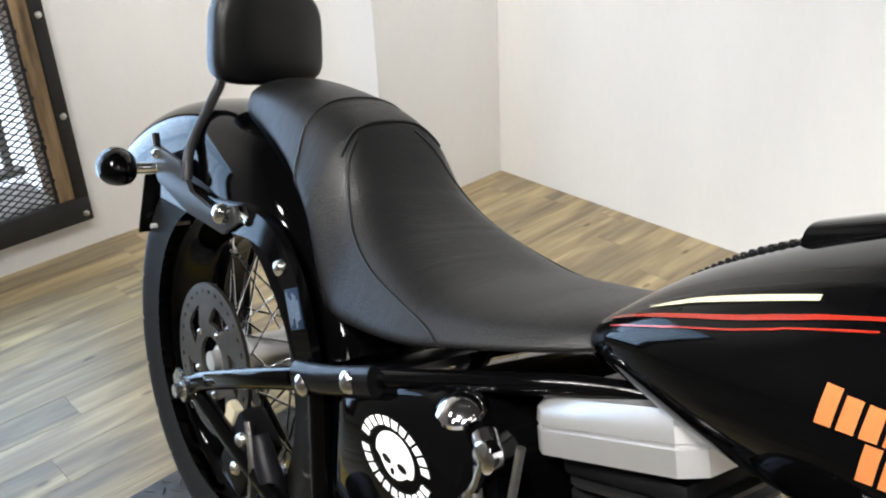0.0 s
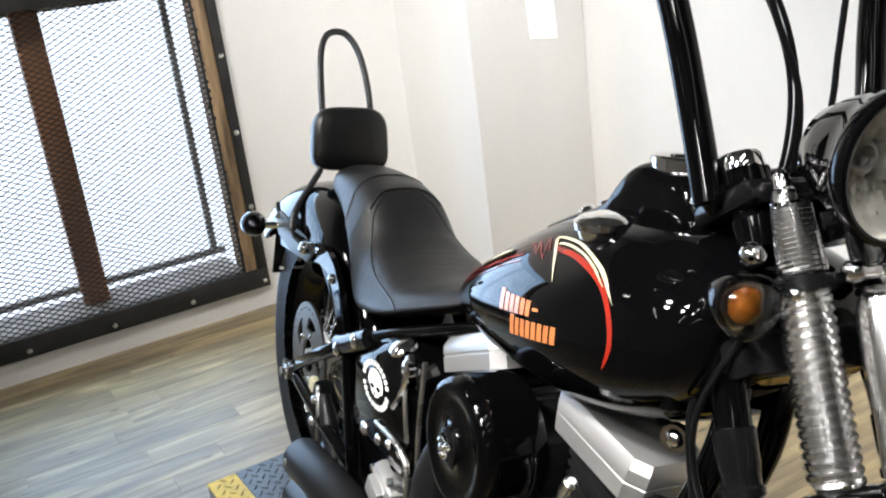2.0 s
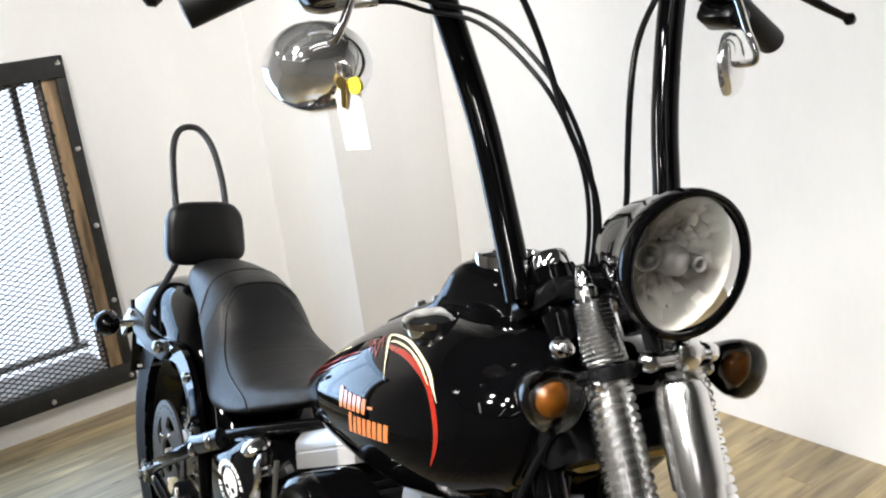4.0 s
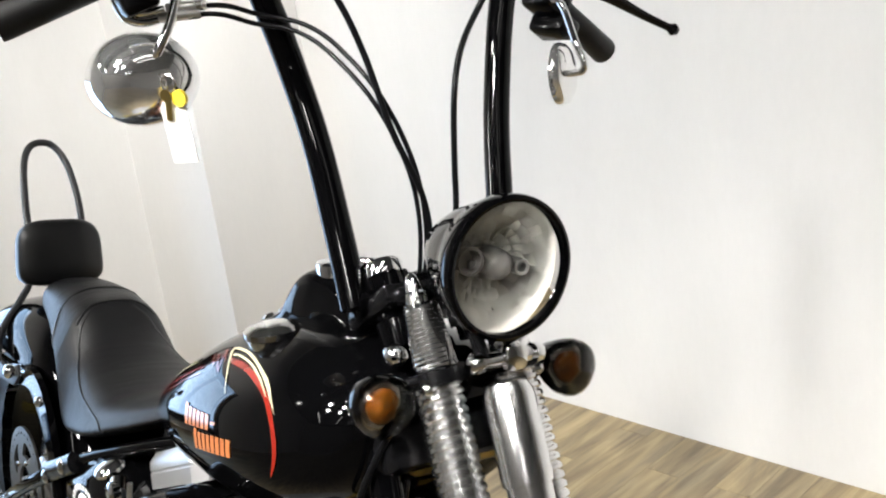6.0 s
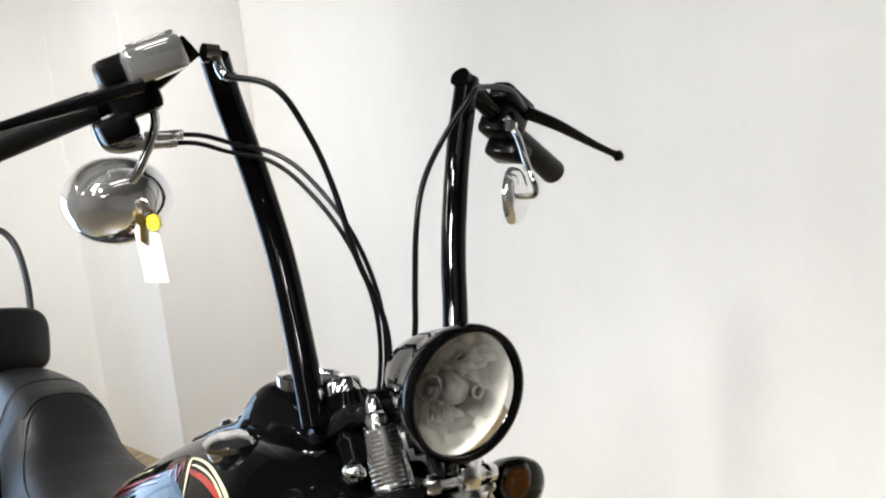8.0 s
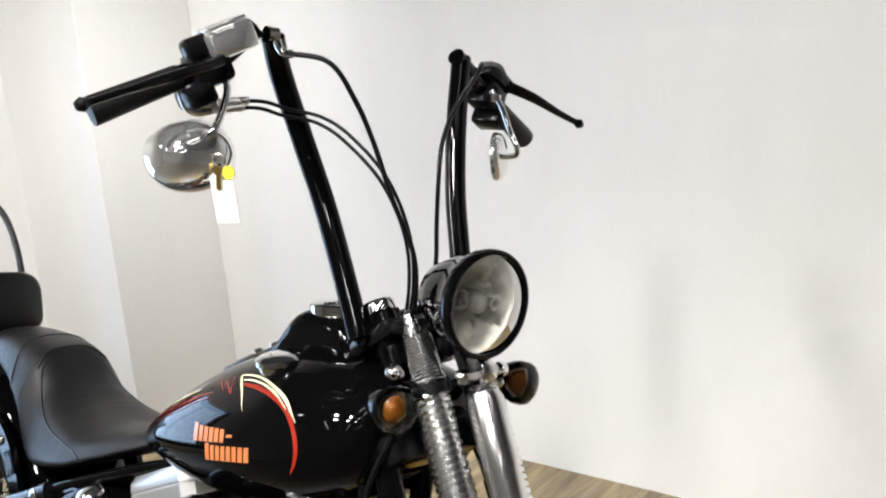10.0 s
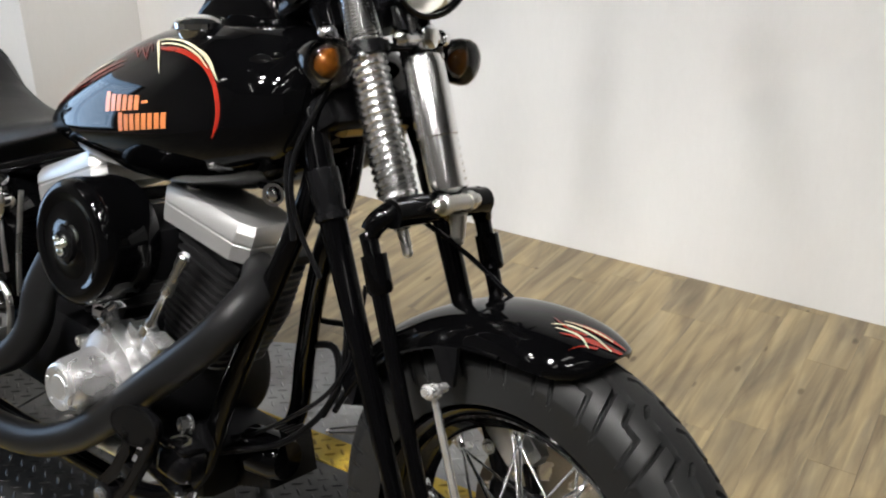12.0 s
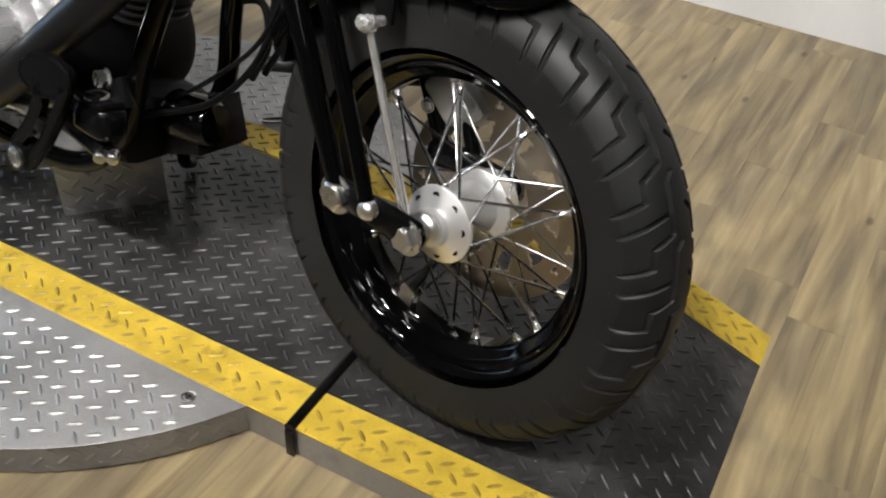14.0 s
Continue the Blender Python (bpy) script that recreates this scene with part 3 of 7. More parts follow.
def turntable():
    base = tagged(empty("turntable", Matrix.Translation((*DISC_C, 0))), "round aluminium tread-plate turntable on the wood floor", "turntable")
    inv = Matrix.Translation((-DISC_C[0], -DISC_C[1], 0))
    bm = bmesh.new()
    lathe(bm, [(0.004, DISC_R - 0.004), (H - 0.003, DISC_R - 0.002), (H - 0.0005, DISC_R - 0.003)], Matrix(), 160)
    part("rim", bm, PLATE, base, "dull aluminium rim")
    bm = bmesh.new()
    lathe(bm, [(H - 0.0005, DISC_R), (H + 0.0015, DISC_R), (H + 0.0022, DISC_R - 0.002)], Matrix(), 160)
    part("top_plate", bm, PLATE, base, "scuffed silver tread plate")
    r2 = (DISC_R - 0.012) ** 2

    def inside(x, y):
        return (x - DISC_C[0]) ** 2 + (y - DISC_C[1]) ** 2 < r2 and not D_Y0 - 0.012 < y < D_Y1 + 0.012

    tread_part("tread_pattern", BARE, base, inside, H + 0.0021, (-1.34, -0.53, -0.11, 0.7), inv)
    # the same lozenges bent round the rim
    v, fcs = tread(lambda x, y: True, 0.0176, 0.0, bounds=(0, 0.012, math.tau * DISC_R, 0.05))
    me = bpy.data.meshes.new("rim_pattern")
    me.from_pydata([((DISC_R - 0.0025 + z) * math.cos(x / DISC_R), (DISC_R - 0.0025 + z) * math.sin(x / DISC_R), y) for x, y, z in v], [], fcs)
    me.materials.append(PLATE)
    ob = new("rim_pattern", me)
    ob.parent = base
    tagged(ob, kind="stuff")
    for x, y in ((-0.62, -0.35), (-0.30, -0.25), (-1.1, -0.3), (-1.15, 0.43), (-0.4, 0.5)):
        bm = bmesh.new()
        lathe(bm, [(H + 0.002, 0.011), (H + 0.0035, 0.011), (H + 0.0045, 0.008), (H + 0.003, 0.004), (H + 0.003, 0.0)], Matrix.Translation((x, y, 0)), 16)
        part("screw", bm, STEEL, base, "countersunk steel screw", m=inv)


def deck():
    d = tagged(empty("ramp_deck", Matrix.Translation(((D_X0 + D_X1) / 2, (D_Y0 + D_Y1) / 2, 0)) @ Matrix.Rotation(radians(1.85), 4, "Z")), "black tread-plate deck with worn yellow painted edges", "ramp")
    inv = Matrix.Translation((-(D_X0 + D_X1) / 2, -(D_Y0 + D_Y1) / 2, 0))
    s, top = 0.077, H + 0.006
    hinge, lip = -0.153, 0.24

    def slab(name, x0, x1, y0, y1, material, label="", z=top, drop=0.0, bottom=top - 0.004):
        bm = bmesh.new()
        pts = [(x0, y0), (x1, y0), (x1, y1), (x0, y1)]
        a = [bm.verts.new((x, y, bottom - (min(drop, bottom - 0.002) if x == x1 else 0))) for x, y in pts]
        b = [bm.verts.new((x, y, z - (drop if x == x1 else 0))) for x, y in pts]
        skin(bm, [a, b])
        bmesh.ops.bevel(bm, geom=[e for e in bm.edges if e.verts[0] in b and e.verts[1] in b], offset=0.002, segments=2, affect="EDGES")
        return part(name, bm, material, d, label, m=inv)

    rear, aside = -1.3, 0.05     # the rear plate lies a little to one side

    def shift(x):
        return aside if x < rear else 0.0

    for x0, x1, fall in ((D_X0, rear - 0.002, 0), (rear + 0.002, hinge - 0.007, 0), (hinge + 0.007, lip, 0), (lip, D_X1, top - 0.007)):
        ya, yb = D_Y0 + shift(x0), D_Y1 + shift(x0)
        slab("body", x0, x1, ya + 0.002, yb - 0.002, PLATE, "dull aluminium deck body", z=top - 0.0042, drop=fall, bottom=0.002)
        slab("plate", x0, x1, ya + s, yb - s, DECK, "scuffed black tread plate", drop=fall)
        slab("edge_stripe", x0, x1, ya, ya + s, YELLOW, "worn yellow painted edge", drop=fall)
        slab("edge_stripe", x0, x1, yb - s, yb, YELLOW, "worn yellow painted edge", drop=fall)
    clear = 0.012

    def off_hinge(x):
        return abs(x - hinge) > 0.018 and abs(x - rear) > 0.016 and D_X0 + clear < x < D_X1 - clear

    b = (D_X0, D_Y0, D_X1, D_Y1 + aside)

    def slope(x):
        return max(0.0, (x - lip) / (D_X1 - lip)) * (top - 0.007)

    def between(lo, hi):
        return lambda x, y: off_hinge(x) and lo < y - shift(x) < hi

    tread_part("tread_pattern", WORN, d, between(D_Y0 + s + 0.009, D_Y1 - s - 0.009), top, b, inv, fall=slope)
    tread_part("tread_pattern", WORNY, d, between(D_Y0 + 0.009, D_Y0 + s - 0.008), top, b, inv, fall=slope)
    tread_part("tread_pattern", WORNY, d, between(D_Y1 - s + 0.008, D_Y1 - 0.009), top, b, inv, fall=slope)
    bm = bmesh.new()
    tube(bm, [(hinge, D_Y0 - 0.004, top - 0.001), (hinge, D_Y1, top - 0.001)], 0.0085, 12)
    box(bm, (0.014, 0.006, 0.052), Matrix.Translation((hinge, D_Y0 - 0.004, 0.031)), 0.001)
    part("hinge_rod", bm, ENAMEL, d, "black hinge rod between two deck plates", m=inv)


turntable()
deck()


def stand_block():
    """Folded tread-plate block that stands on the deck under the frame."""
    a, b = Vector((-0.756, -0.055, 0)), Vector((-0.64, 0.078, 0))
    u = (b - a).normalized()
    n = Vector((u.y, -u.x, 0))
    m = Matrix.Translation((a + b) / 2 + Vector((0, 0, H + 0.008))) @ Matrix((( u.x, n.x, 0, 0), (u.y, n.y, 0, 0), (0, 0, 1, 0), (0, 0, 0, 1)))
    L = (b - a).length
    e = tagged(empty("stand_block", m), "folded aluminium tread-plate block on the deck", "block")
    bm = bmesh.new()
    lean = Matrix.Rotation(radians(1), 4, "X")
    box(bm, (L, 0.004, 0.105), Matrix.Translation((0, 0, 0)) @ lean @ Matrix.Translation((0, 0, 0.0525)), 0.0012)
    box(bm, (L, 0.1, 0.004), Matrix.Translation((0, -0.072, 0.1)), 0.0012)
    part("folded_plate", bm, PLATE, e, "silver tread plate")
    v, fcs = tread(lambda x, y: True, 0.0176, 0.0022, bounds=(-L / 2 + 0.012, 0.012, L / 2 - 0.012, 0.098))
    me = bpy.data.meshes.new("tread_pattern")
    up = lean @ Matrix(((1, 0, 0, 0), (0, 0, 1, 0), (0, 1, 0, 0), (0, 0, 0, 1)))
    me.from_pydata([up @ Vector(q) for q in v], [], fcs)
    me.materials.append(BARE)
    ob = new("tread_pattern", me)
    ob.parent = e
    tagged(ob, kind="stuff")


stand_block()


def hook():
    m = Matrix.Translation((-0.62, 0.41, H + 0.004)) @ Matrix.Rotation(radians(38), 4, "Z")
    e = tagged(empty("tie_down_hook", m), "chrome snap hook lying on the turntable beside the deck", "hook")
    bm = bmesh.new()
    pts = [(-0.05, -0.008, 0.006), (0.02, -0.011, 0.006), (0.045, 0, 0.006), (0.02, 0.011, 0.006), (-0.05, 0.008, 0.006), (-0.06, 0, 0.006), (-0.05, -0.008, 0.006)]
    tube(bm, pts, 0.004, 8, 5)
    part("shackle", bm, CHROME, e)
    bm = bmesh.new()
    box(bm, (0.03, 0.02, 0.012), Matrix.Translation((0.03, 0.004, 0.008)), 0.003)
    part("gate", bm, SATIN, e, "dark spring gate")


hook()


# ---- the motorcycle: x forward, y to its left side, z up from the deck, front axle at x = 0 ----
LEAN, YAW, STEER = 12.37, -5.84, 4.05
BIKE = Matrix.Translation((-0.0127, -0.1133, H + 0.003)) @ pose(0, 0, 0, 0, 0.25, YAW) @ pose(0, 0, 0, -LEAN)
bike = tagged(empty("motorcycle", BIKE), "gloss black cruiser motorcycle with springer fork, leaning on its stand", "motorcycle")
HEAD = Vector((-0.43, 0, 1.0))
AXIS = Vector((-0.53, 0, 0.848)).normalized()
S = Matrix.Translation(HEAD) @ Matrix.Rotation(radians(-STEER), 4, AXIS) @ Matrix.Translation(-HEAD)
SW = Matrix.Translation(HEAD) @ Matrix.Rotation(radians(-5.6), 4, AXIS) @ Matrix.Translation(-HEAD) @ Matrix.Translation((-0.014, 0.04, -0.005))
FA, RA = Vector((0, 0, 0.317)), Vector((-1.672, 0, 0.339))


# wheels
LINKM = mat("bright_link_chrome", (0.95, 0.95, 0.95), 0.26, 0.85, var=0.06, rvar=0.06)
HUBM = mat("cast_aluminium_hub", (0.9, 0.9, 0.9), 0.32, 0.82, var=0.12, rvar=0.08, bump=0.00008, bscale=500)
def tyre_mesh(R, W, rim_r, na, ns, pitch, depth):
    """A tyre whose stair-stepped grooves are cut into the crown."""
    rc = rim_r + 0.028
    hh = R - rc
    prof = []
    for i in range(ns + 1):
        ph = math.pi * (0.035 + 0.93 * i / ns)
        c, s = math.cos(ph), math.sin(ph)
        y = W / 2 * math.copysign(abs(c) ** 0.86, c)
        r = rc + hh * abs(s) ** 0.84
        if abs(c) > 0.93:
            t = (abs(c) - 0.93) / 0.07
            r, y = r - 0.03 * t, y * (1 - 0.16 * t)
        prof.append((y, r))
    cnt = round(math.tau * R / pitch)
    pitch = math.tau * R / cnt
    arc = np.array([0.0] + [math.dist(a, b) for a, b in zip(prof, prof[1:])]).cumsum()
    arc = arc[-1] / 2 - arc
    h = arc[0] * 0.66
    steps = [(1.0, 0.0), (0.56, -0.14), (0.55, -0.44), (0.25, -0.6), (0.22, -1.33), (0.1, -1.44)]
    slash = [(1.04, 0.38), (0.28, 0.1)]
    lines = [[(a * h * sg, (q + (0.5 if sg > 0 else 0)) * pitch) for a, q in run] for sg in (-1, 1) for run in (steps, slash)]
    ys, lat = np.array([p[0] for p in prof])[None, :], arc[None, :]
    rs = np.array([p[1] for p in prof])[None, :]
    th = np.arange(na)[:, None] * (math.tau / na)
    sv = (-th * R) % pitch
    best = np.full((na, ns + 1), 1.0)
    for ln in lines:
        for (y0, s0), (y1, s1) in zip(ln, ln[1:]):
            for k in range(-2, 4):
                ax, bx = s0 + k * pitch, s1 + k * pitch
                dx, dy = bx - ax, y1 - y0
                u = np.clip(((sv - ax) * dx + (lat - y0) * dy) / (dx * dx + dy * dy), 0, 1)
                best = np.minimum(best, np.hypot(sv - ax - u * dx, lat - y0 - u * dy))
    cut = np.clip((0.0034 - best) / 0.0013, 0, 1) * (rs > R - 0.068)
    rr = rs - depth * cut
    xs, zs = rr * np.cos(th), rr * np.sin(th)
    yy = np.broadcast_to(ys, xs.shape)
    verts = np.stack([xs, yy, zs], -1).reshape(-1, 3).tolist()
    n = ns + 1
    faces = [(k * n + i, k * n + i + 1, (k + 1) % na * n + i + 1, (k + 1) % na * n + i) for k in range(na) for i in range(ns)]
    me = bpy.data.meshes.new("tyre")
    me.from_pydata(verts, [], faces)
    return me


def rim_mesh(rim_r, w):
    """Drop-centre steel rim with rolled lips."""
    h = w / 2
    prof = [(-h, rim_r + 0.012), (-h - 0.003, rim_r + 0.008), (-h, rim_r + 0.002), (-h + 0.006, rim_r - 0.004), (-h + 0.012, rim_r - 0.006), (-h + 0.02, rim_r - 0.012), (-0.02, rim_r - 0.02), (-0.013, rim_r - 0.026),
            (0.013, rim_r - 0.026), (0.02, rim_r - 0.02), (h - 0.02, rim_r - 0.012), (h - 0.012, rim_r - 0.006), (h - 0.006, rim_r - 0.004), (h, rim_r + 0.002), (h + 0.003, rim_r + 0.008), (h, rim_r + 0.012),
            (h - 0.01, rim_r + 0.004), (0.02, rim_r - 0.012), (-0.02, rim_r - 0.012), (-h + 0.01, rim_r + 0.004)]
    bm = bmesh.new()
    lathe(bm, prof, Matrix.Rotation(radians(-90), 4, "X"), 96, caps=False, loop=True)
    return bm


def polar_plate(r0, r1, nr, na, skip, thick, y):
    """A flat ring with cut-outs, standing in the wheel's plane."""
    bm = bmesh.new()
    grid = {}

    def vert(i, j, side):
        key = (i, j % na, side)
        if key not in grid:
            r, a = r0 + (r1 - r0) * i / nr, math.tau * j / na
            grid[key] = bm.verts.new((r * math.cos(a), y + side * thick / 2, r * math.sin(a)))
        return grid[key]

    keep = {(i, j) for i in range(nr) for j in range(na) if not skip(r0 + (r1 - r0) * (i + 0.5) / nr, math.tau * (j + 0.5) / na)}
    for i, j in keep:
        bm.faces.new((vert(i, j, -1), vert(i + 1, j, -1), vert(i + 1, j + 1, -1), vert(i, j + 1, -1)))
        bm.faces.new((vert(i, j, 1), vert(i, j + 1, 1), vert(i + 1, j + 1, 1), vert(i + 1, j, 1)))
        for di, dj, a, b in ((-1, 0, (i, j), (i, j + 1)), (1, 0, (i + 1, j + 1), (i + 1, j)), (0, -1, (i + 1, j), (i, j)), (0, 1, (i, j + 1), (i + 1, j + 1))):
            if (i + di, (j + dj) % na) not in keep:
                bm.faces.new((vert(*a, -1), vert(*b, -1), vert(*b, 1), vert(*a, 1)))
    return bm


def wheel(name, centre, m0, R, W, rim_r, rim_w, na, ns, pitch, hub, label):
    m = m0 @ Matrix.Translation(centre)
    rim = part(name, rim_mesh(rim_r, rim_w), PAINT, bike, label, m=m)
    me = tyre_mesh(R, W, rim_r + 0.004, na, ns, pitch, 0.011)
    me.transform(m)
    me.polygons.foreach_set("use_smooth", [True] * len(me.polygons))
    me.set_sharp_from_angle(angle=radians(35))
    me.materials.append(RUBBER)
    tyre = new("tyre", me)
    tyre.parent = rim
    tyre["label"] = "black rubber tyre with zigzag tread"
    yax = Matrix.Rotation(radians(-90), 4, "X")
    bm = bmesh.new()
    lathe(bm, hub, yax, 40)
    hubs = part("hub", bm, HUBM, rim, "polished aluminium hub", m=m)
    fl = [(h, r) for h, r in hub if r == max(q for p, q in hub)]
    yh, rh = abs(fl[0][0]) - 0.004, fl[0][1] - 0.007
    # black discs stand in for the shade inside the flange's drilled holes
    for k in range(8):
        a = math.tau * (k + 0.25) / 8
        bm = bmesh.new()
        lathe(bm, [(-0.0016, 0.0054), (0.0016, 0.0054), (0.0016, 0)], Matrix.Translation(((rh - 0.005) * math.cos(a), -(yh + 0.0065), (rh - 0.005) * math.sin(a))) @ Matrix.Rotation(radians(90), 4, "X"), 14)
        part("flange_hole_shade", bm, ENAMEL, hubs, "flat black disc for the shade inside a hub flange hole", m=m)
    shapes = []
    for side in (-1, 1):
        for way in (-1, 1):
            bm = bmesh.new()
            a0, a1 = Vector((rh, side * (yh + 0.003 * way), 0)), Vector((0, 0, 0))
            ang = way * radians(46)
            re = rim_r - 0.024
            a1 = Vector((re * math.cos(ang), side * 0.006, re * math.sin(ang)))
            d = (a1 - a0).normalized()
            tube(bm, [a0, a1], 0.0021, 8)
            lathe(bm, [(-0.022, 0.0034), (-0.003, 0.0036), (0.0, 0.005), (0.004, 0.005)], towards(a1, d), 8)
            me = bpy.data.meshes.new("spoke")
            bm.to_mesh(me)
            bm.free()
            me.polygons.foreach_set("use_smooth", [True] * len(me.polygons))
            me.materials.append(SPRING)
            shapes.append((me, side, way))
    for me, side, way in shapes:
        for k in range(10):
            sp = new("spoke", me)
            sp.parent = rim
            a = math.tau * (k + (0.25 if side > 0 else 0) + (0.5 if way > 0 else 0)) / 10
            sp.matrix_basis = m @ Matrix.Rotation(-a, 4, "Y")
    return rim, m


FRONT_HUB = [(-0.077, 0.016), (-0.066, 0.017), (-0.065, 0.024), (-0.056, 0.025), (-0.053, 0.029), (-0.047, 0.05), (-0.0455, 0.052), (-0.041, 0.052), (-0.039, 0.05), (-0.037, 0.034), (-0.02, 0.03), (0.02, 0.03), (0.03, 0.036), (0.034, 0.05), (0.036, 0.052), (0.043, 0.052), (0.05, 0.045), (0.07, 0.042), (0.075, 0.02)]
front_wheel, FM = wheel("front_wheel", FA, SW, 0.315, 0.126, 0.206, 0.086, 1900, 140, 0.08, FRONT_HUB, "black laced wire wheel")
rear_wheel, RM = wheel("rear_wheel", RA, Matrix(), 0.35, 0.212, 0.228, 0.135, 700, 60, 0.1, [(h * 1.35, r) for h, r in FRONT_HUB], "black laced wire wheel")


def slots(n, r0, r1, width, n2=0, r2=0.0, holes=0.006):
    def skip(r, a):
        q = (a * n / math.tau + (r - r0) * 7) % 1.0
        if r0 < r < r1 and q < width:
            return True
        if n2:
            b = (a * n2 / math.tau) % 1.0
            return abs(r - r2) < holes and abs(b - 0.5) * math.tau * r / n2 < holes
        return False
    return skip


bm = polar_plate(0.055, 0.146, 16, 180, slots(10, 0.078, 0.104, 0.42, 20, 0.128, 0.0045), 0.005, 0.075)
part("brake_disc", bm, DISC, front_wheel, "bronze-tinted slotted steel brake disc", m=FM)
bm = polar_plate(0.04, 0.126, 16, 180, slots(5, 0.06, 0.096, 0.5, 30, 0.114, 0.0035), 0.006, -0.098)
part("brake_disc", bm, mat("dark_brake_steel", (0.2, 0.18, 0.16), 0.4, 1.0, var=0.3, scale=30), rear_wheel, "drilled steel brake disc", m=RM)
bm = bmesh.new()
for k in range(5):
    a = math.tau * k / 5
    dome(bm, (0.055 * math.cos(a), -0.101, 0.055 * math.sin(a)), (0, -1, 0), 0.006, 0.006)
parts("disc_bolt", bm, STEEL, rear_wheel, m=RM)


# springer fork, steered
def fork():
    bm = bmesh.new()
    for s in (-1, 1):
        tube(bm, [(-0.342 + 0.008 * s, s * 0.088, 0.85), (-0.284 + 0.008 * s, s * 0.094, 0.735), (-0.1, s * 0.102, 0.35)], [0.02, 0.0175, 0.012], 14, 4)
    f = part("rigid_fork", bm, PAINT, bike, "gloss black rigid rear fork legs", m=S)
    for s in (-1, 1):
        p, d = Vector((-0.284 + 0.008 * s, s * 0.094, 0.735)), Vector((0.184 - 0.008 * s, s * 0.008, -0.385)).normalized()
        bm = bmesh.new()
        lathe(bm, [(-0.052, 0.0185), (-0.05, 0.0215), (-0.012, 0.021), (-0.008, 0.0195), (0.004, 0.0195), (0.006, 0.022), (0.014, 0.022), (0.017, 0.018)], towards(p, d), 20)
        part("leg_collar", bm, ENAMEL, f, "black stepped collar on the fork leg", m=S)
    for s in (-1, 1):
        bm = bmesh.new()
        tube(bm, [(-0.192, s * 0.03, 0.758), (-0.195 + 0.005 * s, s * 0.078, 0.753), (-0.206 + 0.008 * s, s * 0.098, 0.726), (-0.192 + 0.007 * s, s * 0.101, 0.688), (-0.052, s * 0.106, 0.36)], [0.015, 0.015, 0.0135, 0.011, 0.01], 14, 5)
        lathe(bm, [(-0.015, 0.0165), (0.03, 0.0165), (0.034, 0.0135)], towards((-0.19 + 0.007 * s, s * 0.101, 0.688), (0.138, 0, -0.33)), 14)
        part("spring_leg", bm, PAINT, f, "gloss black spring leg", m=S)
        # rocker with its bolts
        bm = bmesh.new()
        tube(bm, [S @ Vector((-0.118, s * 0.096, 0.347)), S @ Vector((-0.1, s * 0.096, 0.348)), S @ Vector((-0.05, s * 0.1, 0.35)), SW @ Vector((0.0, s * 0.1, 0.322)), SW @ Vector((0.018, s * 0.1, 0.319))], [0.012, 0.021, 0.019, 0.022, 0.012], 14, 4, flat=0.45)
        part("rocker", bm, ENAMEL, f, "black axle rocker")
        bm = bmesh.new()
        bolt(bm, (-0.101, s * 0.104, 0.348), (0, s, 0), 0.019, 0.014)
        part("pivot_nut", bm, STEEL, f, "large zinc hexagon nut", m=S)
        bm = bmesh.new()
        dome(bm, (-0.047, s * 0.108, 0.353), (0, s, 0), 0.013, 0.012)
        part("pivot_bolt", bm, STEEL, f, "domed chrome bolt", m=S)
        bm = bmesh.new()
        lathe(bm, [(0, 0.021), (0.008, 0.021), (0.012, 0.017), (0.038, 0.016)], towards((0, s * 0.07, 0.322), (0, s, 0)), 24)
        bolt(bm, (0, s * 0.107, 0.322), (0, s, 0), 0.0185, 0.014)
        part("axle_nut", bm, STEEL, f, "chrome axle end with hexagon head", m=SW)
        # fender link
        bm = bmesh.new()
        tube(bm, [(-0.086, s * 0.112, 0.565), S.inverted() @ SW @ Vector((-0.008, s * 0.114, 0.338))], [0.0048, 0.0068], 12)
        tube(bm, [(-0.086, s * 0.09, 0.565), (-0.086, s * 0.126, 0.568)], 0.0062, 10)
        bolt(bm, (-0.086, s * 0.122, 0.568), (0, s, 0), 0.007, 0.007)
        lathe(bm, [(-0.007, 0.009), (-0.004, 0.0105), (0.004, 0.0105), (0.007, 0.009)], towards((-0.086, s * 0.112, 0.565), (0, 1, 0)), 14)
        part("fender_link", bm, LINKM, f, "chrome link rod", m=S @ Matrix.Translation((0, 0.012, 0)))
    # yokes
    bm = bmesh.new()
    tube(bm, [(-0.194, -0.085, 0.752), (-0.188, 0.085, 0.752)], 0.018, 14)
    box(bm, (0.05, 0.17, 0.03), Matrix.Translation((-0.205, 0, 0.748)) @ pose(0, 0, 0, 0, -32), 0.008)
    part("spring_yoke", bm, PAINT, f, "gloss black spring yoke", m=S)
    bm = bmesh.new()
    box(bm, (0.085, 0.205, 0.045), Matrix.Translation((-0.335, 0, 0.842)) @ pose(0, 0, 0, 0, -32), 0.012)
    box(bm, (0.1, 0.15, 0.026), Matrix.Translation((-0.40, 0, 0.985)) @ pose(0, 0, 0, 0, -32), 0.01)
    box(bm, (0.06, 0.13, 0.022), Matrix.Translation((-0.385, 0, 1.0)) @ pose(0, 0, 0, 0, -12), 0.006)
    part("triple_tree", bm, ENAMEL, f, "black fork crowns", m=S)
    bm = bmesh.new()
    tube(bm, [(-0.325, -0.055, 0.83), (-0.325, 0.055, 0.83)], 0.013, 12)
    for s in (-1, 1):
        dome(bm, (-0.325, s * 0.055, 0.83), (0, s, 0), 0.012, 0.012)
    parts("crown_bolt", bm, BRASS, f, "dull brass crown bolt", m=S)
